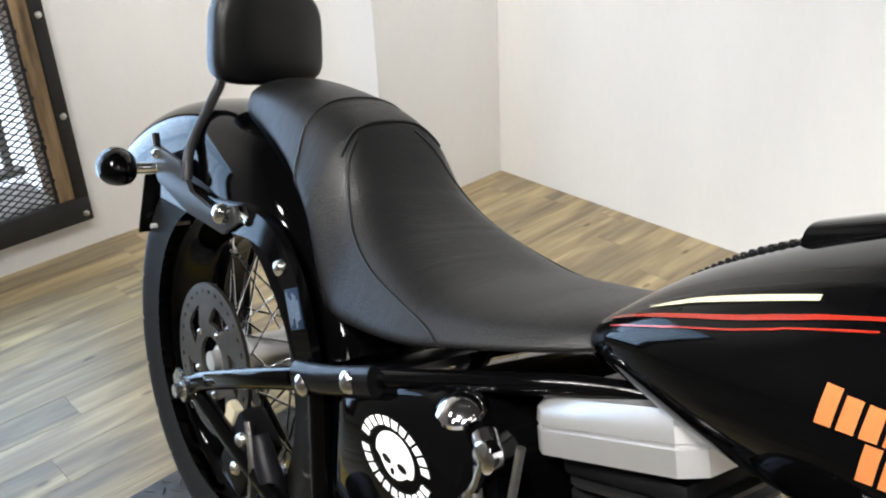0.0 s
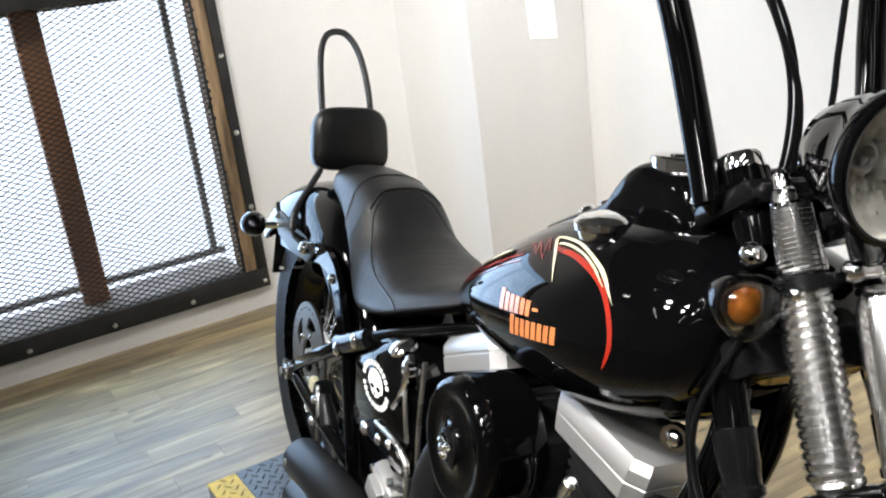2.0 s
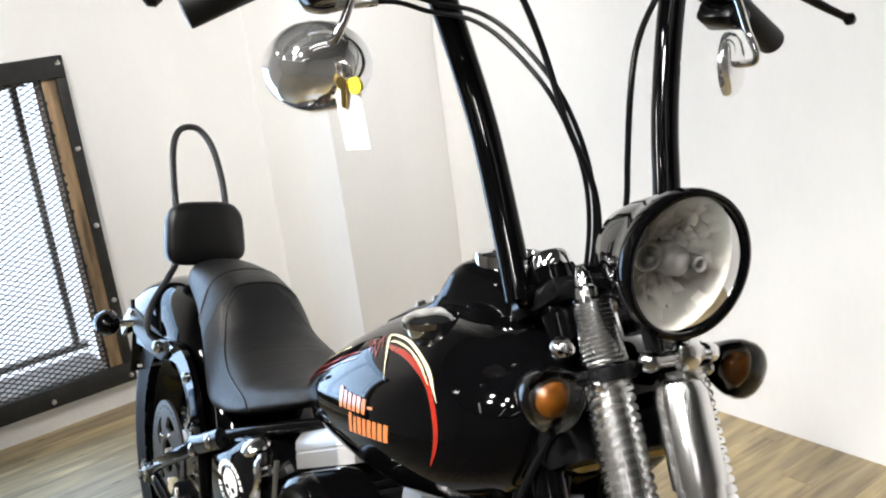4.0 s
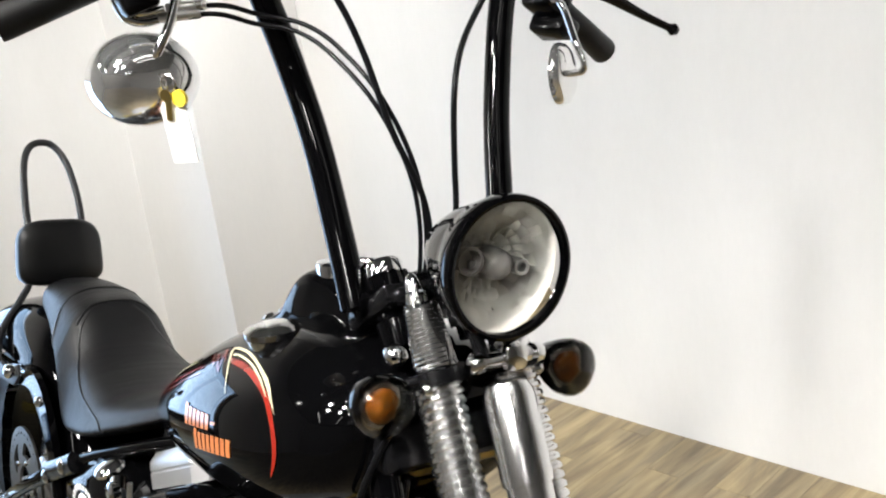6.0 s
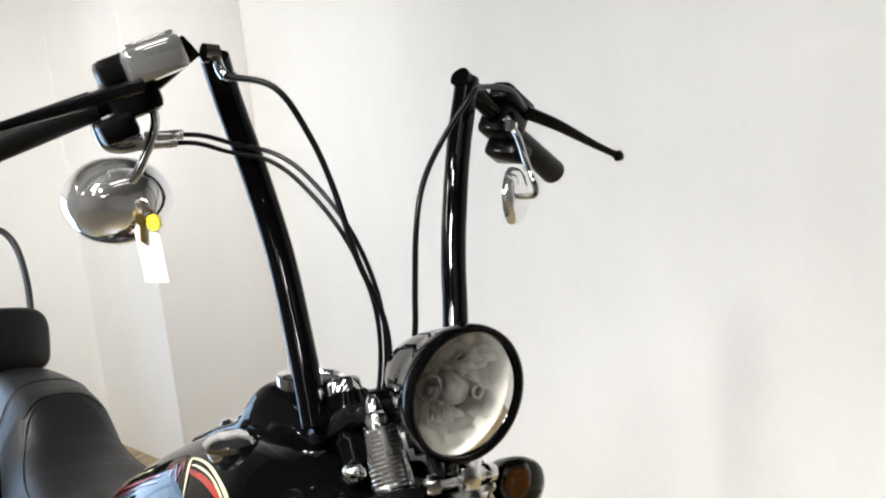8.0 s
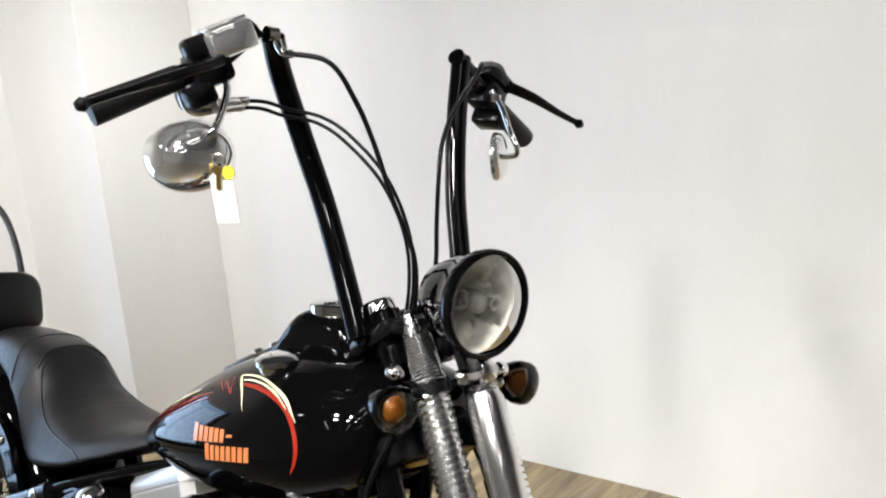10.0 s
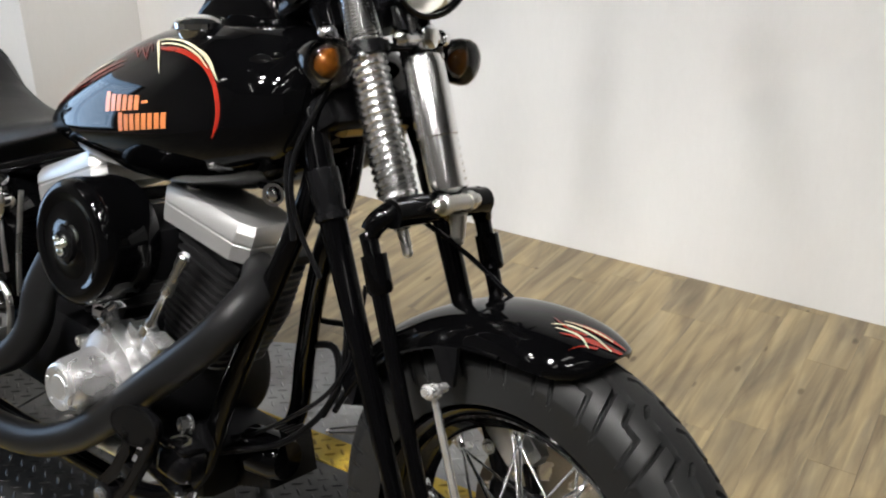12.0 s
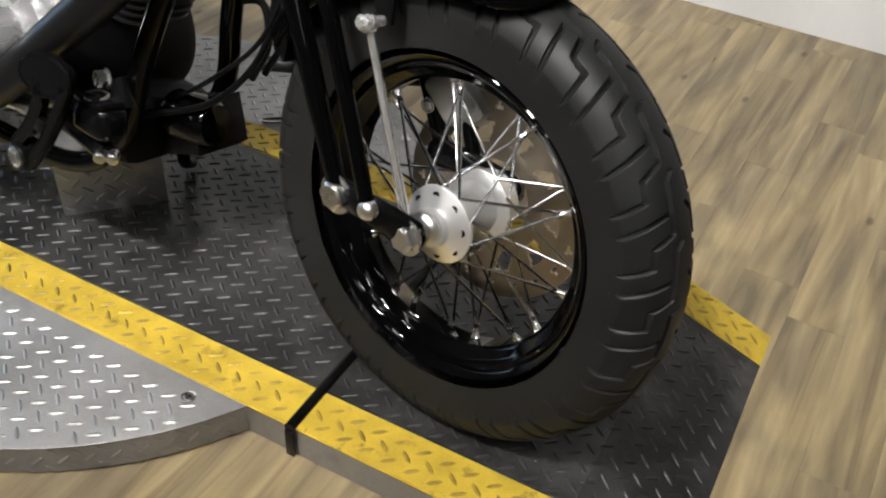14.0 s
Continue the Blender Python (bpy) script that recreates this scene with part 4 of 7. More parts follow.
    for s in (-1, 1):
        bm = bmesh.new()
        lathe(bm, [(0, 0.021), (0.03, 0.022), (0.034, 0.019), (0.062, 0.019), (0.066, 0.023), (0.084, 0.023)], towards((-0.362, s * 0.05, 0.948), (-0.048, 0, 0.085)), 28)
        rs = part("riser", bm, PAINT, f, "gloss black handlebar riser", m=S)
        bm = bmesh.new()
        lathe(bm, [(0.08, 0.02), (0.081, 0.0235), (0.094, 0.0235), (0.098, 0.021), (0.099, 0)], towards((-0.362, s * 0.05, 0.948), (-0.048, 0, 0.085)), 28)
        part("riser_cap", bm, CHROME, rs, "chrome riser cap", m=S)
        bm = bmesh.new()
        dome(bm, (-0.352, s * 0.066, 0.945), (0.6, s, 0.3), 0.013, 0.013)
        part("riser_bolt", bm, CHROME, rs, "domed chrome bolt", m=S)
    # springs
    low, mid, top = Vector((-0.217, 0, 0.763)), Vector((-0.293, 0, 0.932)), Vector((-0.337, 0, 1.008))
    ax = (top - low).normalized()
    for s in (-1, 1):
        off = Vector((0, 0.048 if s > 0 else -0.051, 0))
        for name, a, b, turns, rad, wire in (("main_spring", low, mid, 19, 0.0212, 0.0052), ("rebound_spring", mid + ax * 0.012, top - ax * 0.012, 13, 0.0195, 0.0042)):
            bm = bmesh.new()
            m = towards(a + off, ax)
            n = turns * 16
            ln = (b - a).length
            tap = [1.0 if name == "main_spring" else 1.0 - 0.22 * i / n for i in range(n + 1)]
            tube(bm, [m @ Vector((rad * tap[i] * math.cos(math.tau * i / 16), rad * tap[i] * math.sin(math.tau * i / 16), ln * i / n)) for i in range(n + 1)], wire, 8)
            part(name, bm, SPRING, f, "bright chrome coil spring", m=S)
        bm = bmesh.new()
        lathe(bm, [(-0.012, 0.012), (0, 0.02), (0.004, 0.024), (0.012, 0.024), (0.014, 0.012), ((mid - low).length, 0.0125), ((mid - low).length + (top - mid).length, 0.012)], towards(low + off, ax), 20)
        part("spring_rod", bm, STEEL, f, "steel rod inside the springs", m=S)
        bm = bmesh.new()
        lathe(bm, [(-0.008, 0.02), (-0.007, 0.029), (0.007, 0.029), (0.008, 0.02)], towards(mid + off, ax), 24)
        part("spring_collar", bm, ENAMEL, f, "black collar between two springs", m=S)
        bm = bmesh.new()
        dome(bm, mid + off + Vector((0.012, s * 0.02, -0.004)), (0.6, s, 0), 0.008, 0.009)
        part("collar_bolt", bm, CHROME, f, m=S)
        bm = bmesh.new()
        lathe(bm, [(-0.004, 0.016), (0.008, 0.016), (0.01, 0.012), (0.02, 0.0115), (0.022, 0.0095), (0.034, 0.0085), (0.042, 0.004)], towards(top + off - ax * 0.016, ax), 16)
        part("acorn_nut", bm, CHROME, f, "chrome acorn nut", m=S)
        bm = bmesh.new()
        lathe(bm, [(0, 0.011), (0.008, 0.011), (0.01, 0.0075), (0.04, 0.0065), (0.044, 0.003)], towards(low + off + Vector((0.008, 0, -0.03)), -ax), 14)
        part("spring_stud", bm, STEEL, f, "steel stud under the yoke", m=S)
    # shock with chrome cover
    a, b = Vector((-0.18, 0, 0.772)), Vector((-0.249, 0, 0.935))
    d = (b - a).normalized()
    ln = (b - a).length
    bm = bmesh.new()
    lathe(bm, [(0, 0.012), (0.006, 0.022), (0.02, 0.0235), (0.072, 0.0235), (0.073, 0.0265), (ln - 0.015, 0.0265), (ln - 0.004, 0.022), (ln, 0.012)], towards(a, d), 32)
    part("shock_cover", bm, SPRING, f, "smooth chrome shock cover", m=S)
    bm = bmesh.new()
    tube(bm, [(-0.165, -0.03, 0.764), (-0.165, 0.03, 0.764)], 0.0105, 14)
    for s in (-1, 1):
        lathe(bm, [(0, 0.013), (0.01, 0.013), (0.012, 0.01), (0.022, 0.008), (0.026, 0.003)], towards((-0.165, s * 0.018, 0.764), (0, s, 0)), 14)
    lathe(bm, [(0, 0.011), (0.03, 0.009), (0.034, 0.004)], towards((-0.16, 0, 0.752), (0.1, 0, -1)), 14)
    part("shock_eye_bolt", bm, STEEL, f, "chrome bolt with acorn nuts", m=S)
    # headlight bracket
    bm = bmesh.new()
    tube(bm, [(-0.26, -0.026, 0.953), (-0.262, 0.05, 0.953)], 0.008, 12)
    for s in (-1, 1):
        dome(bm, (-0.26, s * 0.038 + 0.01, 0.953), (0, s, 0), 0.011, 0.011)
    box(bm, (0.022, 0.03, 0.03), Matrix.Translation((-0.258, 0.016, 0.955)), 0.008)
    part("lamp_bracket_bolt", bm, CHROME, f, "bright bracket bolt", m=S)
    bm = bmesh.new()
    tube(bm, [(-0.262, -0.018, 0.955), (-0.275, -0.02, 0.985), (-0.283, 0, 1.0), (-0.275, 0.02, 0.985), (-0.262, 0.018, 0.955)], 0.008, 10, 4)
    tube(bm, [(-0.3, -0.035, 0.99), (-0.285, 0, 1.0), (-0.3, 0.035, 0.99)], 0.009, 10, 4)
    tube(bm, [(-0.314, -0.104, 0.922), (-0.29, -0.07, 0.936), (-0.29, 0.07, 0.936), (-0.314, 0.118, 0.922)], 0.006, 10, 3)
    part("lamp_bracket", bm, ENAMEL, f, "black lamp bracket", m=S)


fork()


def headlight():
    c = Vector((-0.246, -0.005, 1.051))
    m = S @ towards(c, (1, -0.06, -0.03)) @ Matrix.Scale(1.02, 4)
    bm = bmesh.new()
    lathe(bm, [(-0.105, 0.004), (-0.1, 0.022), (-0.085, 0.042), (-0.06, 0.053), (-0.03, 0.063), (-0.012, 0.0675), (-0.008, 0.071), (0.004, 0.0725), (0.009, 0.0715), (0.0105, 0.068), (0.0095, 0.065), (0.0, 0.0645)], m, 64, caps=False)
    h = part("headlight", bm, PAINT, bike, "round headlight in a gloss black bullet shell")
    bm = bmesh.new()
    # reflector bowl of flat facets, each tilted its own way
    rng = random.Random(4)
    nf = 26
    for i in range(6):
        for j in range(nf):
            r0, r1 = 0.011 + 0.0094 * i, 0.011 + 0.0094 * (i + 1)
            z0, z1 = [-0.036 + 0.034 * ((r - 0.011) / 0.0565) ** 1.8 for r in (r0, r1)]
            t0, t1 = rng.uniform(-0.0045, 0.0045), rng.uniform(-0.0045, 0.0045)
            q = []
            for r, z, da, tilt in ((r0, z0, 0, t0), (r0, z0, 1, -t0), (r1, z1, 1, t1), (r1, z1, 0, -t1)):
                a = math.tau * (j + da + (i % 2) * 0.5) / nf
                q.append(bm.verts.new(m @ Vector((r * math.cos(a), r * math.sin(a), z + tilt))))
            bm.faces.new(q)
    part("reflector", bm, REFLECT, h, "faceted bright reflector", sharp=2)
    bm = bmesh.new()
    lathe(bm, [(-0.006, 0.066), (-0.02, 0.058), (-0.036, 0.042), (-0.046, 0.02), (-0.047, 0.0)], m, 40, caps=False)
    part("back_plate", bm, REFLECT, h, "grey back of the reflector")
    bm = bmesh.new()
    lathe(bm, [(-0.04, 0.016), (-0.02, 0.0165), (-0.01, 0.0145), (-0.004, 0.009), (-0.002, 0.0)], m, 28)
    box(bm, (0.05, 0.009, 0.006), m @ Matrix.Translation((-0.006, 0.001, -0.02)), 0.002)
    part("bulb_shield", bm, GREYM, h, "grey bulb shield")
    bm = bmesh.new()
    lathe(bm, [(-0.03, 0.0115), (-0.014, 0.0125), (-0.012, 0.0145), (-0.010, 0.0145), (-0.010, 0.0115), (-0.024, 0.0095), (-0.024, 0)], m @ Matrix.Translation((-0.034, 0.006, 0)), 24, caps=False)
    part("lamp_socket", bm, GREYM, h, "round side socket")
    bm = bmesh.new()
    lathe(bm, [(-0.03, 0.0085), (-0.008, 0.0085), (-0.007, 0.0075), (-0.008, 0.005), (-0.016, 0.0045), (-0.016, 0)], m @ Matrix.Translation((0.025, -0.004, 0)), 20, caps=False)
    part("lamp_socket", bm, GREYM, h, "small round socket")
    bm = bmesh.new()
    lathe(bm, [(0.005, 0.065), (0.009, 0.057), (0.0125, 0.036), (0.0135, 0.0), (0.0105, 0.0), (0.0095, 0.036), (0.006, 0.057), (0.002, 0.065)], m, 48, caps=False)
    g = part("lens", bm, CLEAR, h, "clear domed glass lens")
    g.visible_shadow = False


headlight()


def signal(name, c, d, m0, r=0.029, label="black bullet turn signal with smoked lens"):
    m = m0 @ towards(c, d)
    bm = bmesh.new()
    lathe(bm, [(-0.052, 0.003), (-0.05, r * 0.35), (-0.04, r * 0.64), (-0.02, r * 0.9), (-0.009, r * 0.985), (-0.007, r * 0.97), (-0.008, r - 0.004), (-0.026, r * 0.75), (-0.036, 0)], m, 32, caps=False)
    s = part(name, bm, PAINT, bike, label)
    bm = bmesh.new()
    lathe(bm, [(-0.0075, r * 0.9), (-0.014, r * 0.82), (-0.022, r * 0.6), (-0.026, r * 0.3), (-0.0265, 0)], m, 32, caps=False)
    part("reflector", bm, GREYM, s, "small grey reflector bowl")
    bm = bmesh.new()
    lathe(bm, [(-0.026, 0.006), (-0.02, r * 0.34), (-0.01, r * 0.56), (-0.002, r * 0.58), (0.004, r * 0.46), (0.008, r * 0.22), (0.009, 0)], m, 24, caps=False)
    part("bulb", bm, BULB, s, "amber bulb")
    bm = bmesh.new()
    lathe(bm, [(-0.0085, r), (0.002, r), (0.008, r * 0.93), (0.013, r * 0.7), (0.0165, r * 0.35), (0.0175, 0), (0.0155, 0), (0.0145, r * 0.34), (0.011, r * 0.66), (0.006, r * 0.87), (0.001, r * 0.93), (-0.0085, r * 0.94)], m, 32, caps=False)
    part("lens", bm, SMOKE, s, "clear smoked lens").visible_shadow = False
    return s


for s in (-1, 1):
    signal("turn_signal", Vector((-0.28, s * 0.121 - 0.001, 0.919)), (1, 0.05, -0.02), S, 0.032)
rs = signal("turn_signal", Vector((-1.832, -0.2, 0.622)), (-1, 0, 0), Matrix(), 0.03, "black ball-shaped rear turn signal")
bm = bmesh.new()
tube(bm, [(-1.79, -0.125, 0.628), (-1.8, -0.15, 0.625), (-1.812, -0.185, 0.622)], 0.0085, 12)
part("signal_stem", bm, CHROME, rs, "short chrome stem")
signal("turn_signal", Vector((-1.832, 0.2, 0.622)), (-1, 0, 0), Matrix(), 0.03, "black ball-shaped rear turn signal")


def fender_mesh(centre, r_out, skirt, hw, a0, a1, na, ns, tip0=0.0, tip1=0.0, thick=0.003, flare=0.0):
    """A crowned mudguard round an axle, from angle a0 to a1, its ends rounded off."""
    bm = bmesh.new()
    rings = []
    for k in range(na + 1):
        t = k / na
        a = radians(a0 + (a1 - a0) * t)
        f0 = min(1.0, t / tip0) if tip0 else 1.0
        f1 = min(1.0, (1 - t) / tip1) if tip1 else 1.0
        f = math.sqrt(max(0.0, 1 - (1 - min(f0, f1)) ** 2))
        outer, inner = [], []
        for i in range(ns + 1):
            u = -1 + 2 * i / ns
            lat = math.copysign(1 - (1 - abs(u)) ** 1.7, u)
            drop = abs(u) ** 2.3
            w = hw * (0.25 + 0.75 * f)
            rr = r_out - skirt * drop * (0.2 + 0.8 * f) + flare * max(0.0, (t - 0.5) / 0.5) ** 1.6
            p = Vector((rr * math.cos(a), w * lat, rr * math.sin(a)))
            outer.append(p)
            inner.append(Vector(((rr - thick) * math.cos(a), w * lat * (1 - thick / hw), (rr - thick) * math.sin(a))))
        rings.append([bm.verts.new(p + centre) for p in outer + inner[::-1]])
    skin(bm, rings)
    return bm


# front mudguard
FC = FA + Vector((-0.012, 0, -0.004))
ff = part("front_fender", fender_mesh(FC, 0.346, 0.042, 0.083, 72.5, 150, 60, 18, tip0=0.2), PAINT, bike, "gloss black front fender with a red flourish", m=SW, sharp=50)
bm = bmesh.new()
for s in (-1, 1):
    prism(bm, [(-0.122, 0.6), (-0.08, 0.612), (-0.08, 0.558), (-0.097, 0.555)], s * 0.084, s * 0.09)
    dome(bm, (-0.11, s * 0.082, 0.61), (0, s, 0), 0.007, 0.007)
parts("fender_bracket", bm, ENAMEL, ff, "black fender bracket", m=SW)
for s in (-1, 1):
    bm = bmesh.new()
    tube(bm, [FC + Vector((0.3045 * math.cos(radians(a)), s * 0.083, 0.3045 * math.sin(radians(a)))) for a in range(92, 151, 2)], 0.0036, 8)
    part("rolled_edge", bm, PAINT, ff, m=SW)
bm = bmesh.new()
tube(bm, [(-0.217, -0.02, 0.723), (-0.16, 0.01, 0.688), (-0.1, 0.036, 0.643)], 0.0036, 8, 3)
part("fender_stay", bm, ENAMEL, ff, "thin black fender stay", m=SW)
bm = bmesh.new()
prism(bm, [(-0.3, 0.425), (-0.33, 0.46), (-0.318, 0.5), (-0.285, 0.49)], -0.045, 0.045)
part("mud_flap", bm, SATIN, ff, "black flap at the fender's end", m=SW)

# front brake caliper
bm = bmesh.new()
box(bm, (0.1, 0.06, 0.062), Matrix.Translation((-0.085, 0.085, 0.437)) @ pose(0, 0, 0, 0, 40), 0.012)
box(bm, (0.07, 0.03, 0.05), Matrix.Translation((-0.085, 0.056, 0.437)) @ pose(0, 0, 0, 0, 40), 0.008)
cal = part("front_caliper", bm, SILVER, bike, "silver brake caliper", m=SW)
bm = bmesh.new()
for dx in (-0.025, 0.02):
    bolt(bm, (-0.085 + dx, 0.04, 0.437 + dx * 0.8), (0, -1, 0), 0.008, 0.006)
parts("bolt", bm, STEEL, cal, m=SW)


# handlebar and controls
SB = S @ Matrix.Translation((0, 0.018, 0))


def bars():
    bm = bmesh.new()
    ups = []
    left = [(-0.396, 0.11, 1.02), (-0.43, 0.13, 1.105), (-0.45, 0.141, 1.155), (-0.468, 0.153, 1.215), (-0.488, 0.171, 1.305), (-0.515, 0.203, 1.4)]
    right = [(-0.408, -0.082, 0.985), (-0.438, -0.082, 1.05), (-0.488, -0.086, 1.16), (-0.522, -0.104, 1.255), (-0.528, -0.14, 1.345), (-0.512, -0.166, 1.392)]
    for s, line in ((1, left), (-1, right)):
        tube(bm, line, 0.0165, 18, 6)
        ups.append(bm)
        bm = bmesh.new()
        tube(bm, [(-0.51, s * 0.19 - 0.005, 1.402), (-0.53, s * 0.26 + 0.018, 1.352), (-0.545, s * 0.31 + 0.018, 1.328)], 0.0145, 16)
        ups.append(bm)
        bm = bmesh.new()
    tube(bm, [(-0.41, -0.082, 0.99), (-0.402, 0.0, 1.005), (-0.396, 0.11, 1.022)], 0.0165, 16)
    b = part("handlebar", bm, PAINT, bike, "gloss black tall ape-hanger handlebar", m=S)
    for i, u in enumerate(ups):
        part("bar_end" if i % 2 else "upright", u, PAINT, b, m=S)
    bm = bmesh.new()
    for s in (-1, 1):
        box(bm, (0.046, 0.034, 0.04), Matrix.Translation((-0.402, s * 0.06, 1.005)) @ pose(0, 0, 0, 0, -20), 0.008)
    parts("bar_clamp", bm, ENAMEL, b, "black bar clamp", m=SB)
    for s in (-1, 1):
        g0, g1 = Vector((-0.545, s * 0.305, 1.33)), Vector((-0.568, s * 0.41, 1.28))
        d = (g1 - g0).normalized()
        ln = (g1 - g0).length
        bm = bmesh.new()
        prof = [(0, 0.0165), (0.01, 0.0165), (ln * 0.5, 0.0178), (ln, 0.0195), (ln + 0.004, 0.019), (ln + 0.005, 0.008)]
        lathe(bm, prof, towards(g0, d), 24)
        part("grip", bm, GRIPR, b, "black rubber grip", m=SB)
        bm = bmesh.new()
        mm = Matrix.Translation((-0.533, s * 0.27, 1.345)) @ Vector((-0.15, s * 0.88, -0.42)).to_track_quat("X", "Z").to_matrix().to_4x4()
        box(bm, (0.055, 0.05, 0.05), mm, 0.01)
        box(bm, (0.04, 0.06, 0.028), mm @ Matrix.Translation((0.03, 0, -0.028)), 0.007)
        part("switch_housing", bm, ENAMEL, b, "black switch housing", m=SB)
        bm = bmesh.new()
        box(bm, (0.075, 0.035, 0.028), mm @ Matrix.Translation((-0.01, 0.012 * s * -1, 0.03)), 0.008)
        part("lever_perch", bm, ENAMEL, b, "black lever perch", m=SB)
        bm = bmesh.new()
        end = Vector((-0.473, 0.453, 1.308)) if s > 0 else Vector((-0.48, -0.462, 1.284))
        root = Vector((-0.492, s * 0.275, 1.362 if s > 0 else 1.352))
        tube(bm, [root, root.lerp(end, 0.3) + Vector((0.008, 0, 0)), root.lerp(end, 0.7), end], [0.0105, 0.009, 0.0065, 0.0055], 12, 4, flat=0.7)
        lathe(bm, [(-0.009, 0.001), (-0.007, 0.006), (0, 0.009), (0.007, 0.006), (0.009, 0.001)], towards(end, end - root), 16)
        part("lever", bm, ENAMEL, b, "black lever with a ball end", m=SB)
    # right master cylinder
    bm = bmesh.new()
    mm = Matrix.Translation((-0.51, -0.252, 1.374)) @ Vector((-0.15, -0.88, -0.42)).to_track_quat("X", "Z").to_matrix().to_4x4()
    box(bm, (0.066, 0.055, 0.04), mm @ Matrix.Translation((0, 0, 0.008)), 0.009)
    mc = part("master_cylinder", bm, POLISH, b, "chrome brake fluid reservoir", m=SB)
    bm = bmesh.new()
    box(bm, (0.056, 0.044, 0.008), mm @ Matrix.Translation((0, 0, 0.028)), 0.003)
    part("lid", bm, POLISH, mc, "chrome reservoir lid", m=SB)
    bm = bmesh.new()
    tube(bm, [(-0.5, -0.19, 1.395), (-0.492, -0.182, 1.372), (-0.48, -0.172, 1.37)], 0.006, 10, 3)
    lathe(bm, [(-0.008, 0.011), (0.008, 0.011)], towards((-0.5, -0.195, 1.394), (0, 1, 0)), 16)
    part("banjo_fitting", bm, CHROME, mc, "chrome hose fitting", m=SB)
    # mirrors: a bent chrome stem under each perch and an oval head
    for s in (-1, 1):
        c = Vector((-0.578, -0.265, 1.228)) if s < 0 else Vector((-0.508, 0.28, 1.243))
        bm = bmesh.new()
        if s < 0:
            tube(bm, [(-0.53, -0.262, 1.37), (-0.53, -0.256, 1.346), (-0.524, -0.246, 1.32), (-0.526, -0.253, 1.285), (-0.532, -0.266, 1.254), (-0.545, -0.268, 1.25)], 0.0052, 12, 4)
        else:
            tube(bm, [(-0.505, 0.25, 1.352), (-0.488, 0.259, 1.326), (-0.474, 0.268, 1.285), (-0.461, 0.273, 1.258), (-0.466, 0.276, 1.247), (-0.485, 0.279, 1.244), (-0.5, 0.28, 1.243)], 0.005, 12, 4)
        lathe(bm, [(-0.006, 0.006), (-0.004, 0.0085), (0.006, 0.0085), (0.008, 0.006)], towards((-0.53, -0.258, 1.352) if s < 0 else (-0.497, 0.254, 1.34), (0, 0, 1)), 6)
        part("mirror_stem", bm, CHROME, b, "bent chrome mirror stem", m=SB)
        n = Vector((0.96, -0.16, 0.12)).normalized() if s < 0 else Vector((0.84, 0.53, 0.08)).normalized()
        u = Vector((0, 0, 1)).cross(n).normalized()
        v = n.cross(u)
        k, deep = (1.12, 1.0) if s < 0 else (0.94, 0.3)
        mm = Matrix(((u.x, v.x, n.x, c.x), (u.y, v.y, n.y, c.y), (u.z, v.z, n.z, c.z), (0, 0, 0, 1))) @ Matrix.Diagonal((k, 0.84 * k, k * deep, 1))
        bm = bmesh.new()
        lathe(bm, [(0.046, 0.0), (0.0455, 0.014), (0.042, 0.028), (0.033, 0.041), (0.014, 0.0505), (-0.01, 0.0535), (-0.024, 0.053), (-0.027, 0.0515), (-0.027, 0.0495), (-0.022, 0.049), (-0.022, 0)], mm, 48, caps=False)
        h = part("mirror", bm, POLISH, b, "oval chrome mirror head", m=SB)
        bm = bmesh.new()
        lathe(bm, [(-0.0235, 0.0485), (-0.0236, 0.03), (-0.0236, 0)], mm, 40, caps=False)
        part("mirror_glass", bm, MIRROR, h, m=SB)
    # chrome elbows that lead the two throttle cables out of the grip housing
    for dz in (0.0, -0.009):
        bm = bmesh.new()
        tube(bm, [(-0.545, -0.286, 1.328 + dz), (-0.543, -0.283, 1.31 + dz), (-0.54, -0.275, 1.297 + dz), (-0.538, -0.258, 1.294 + dz), (-0.535, -0.238, 1.299 + dz)], 0.0046, 10, 4)
        part("cable_elbow", bm, CHROME, b, "bent chrome cable elbow", m=S)
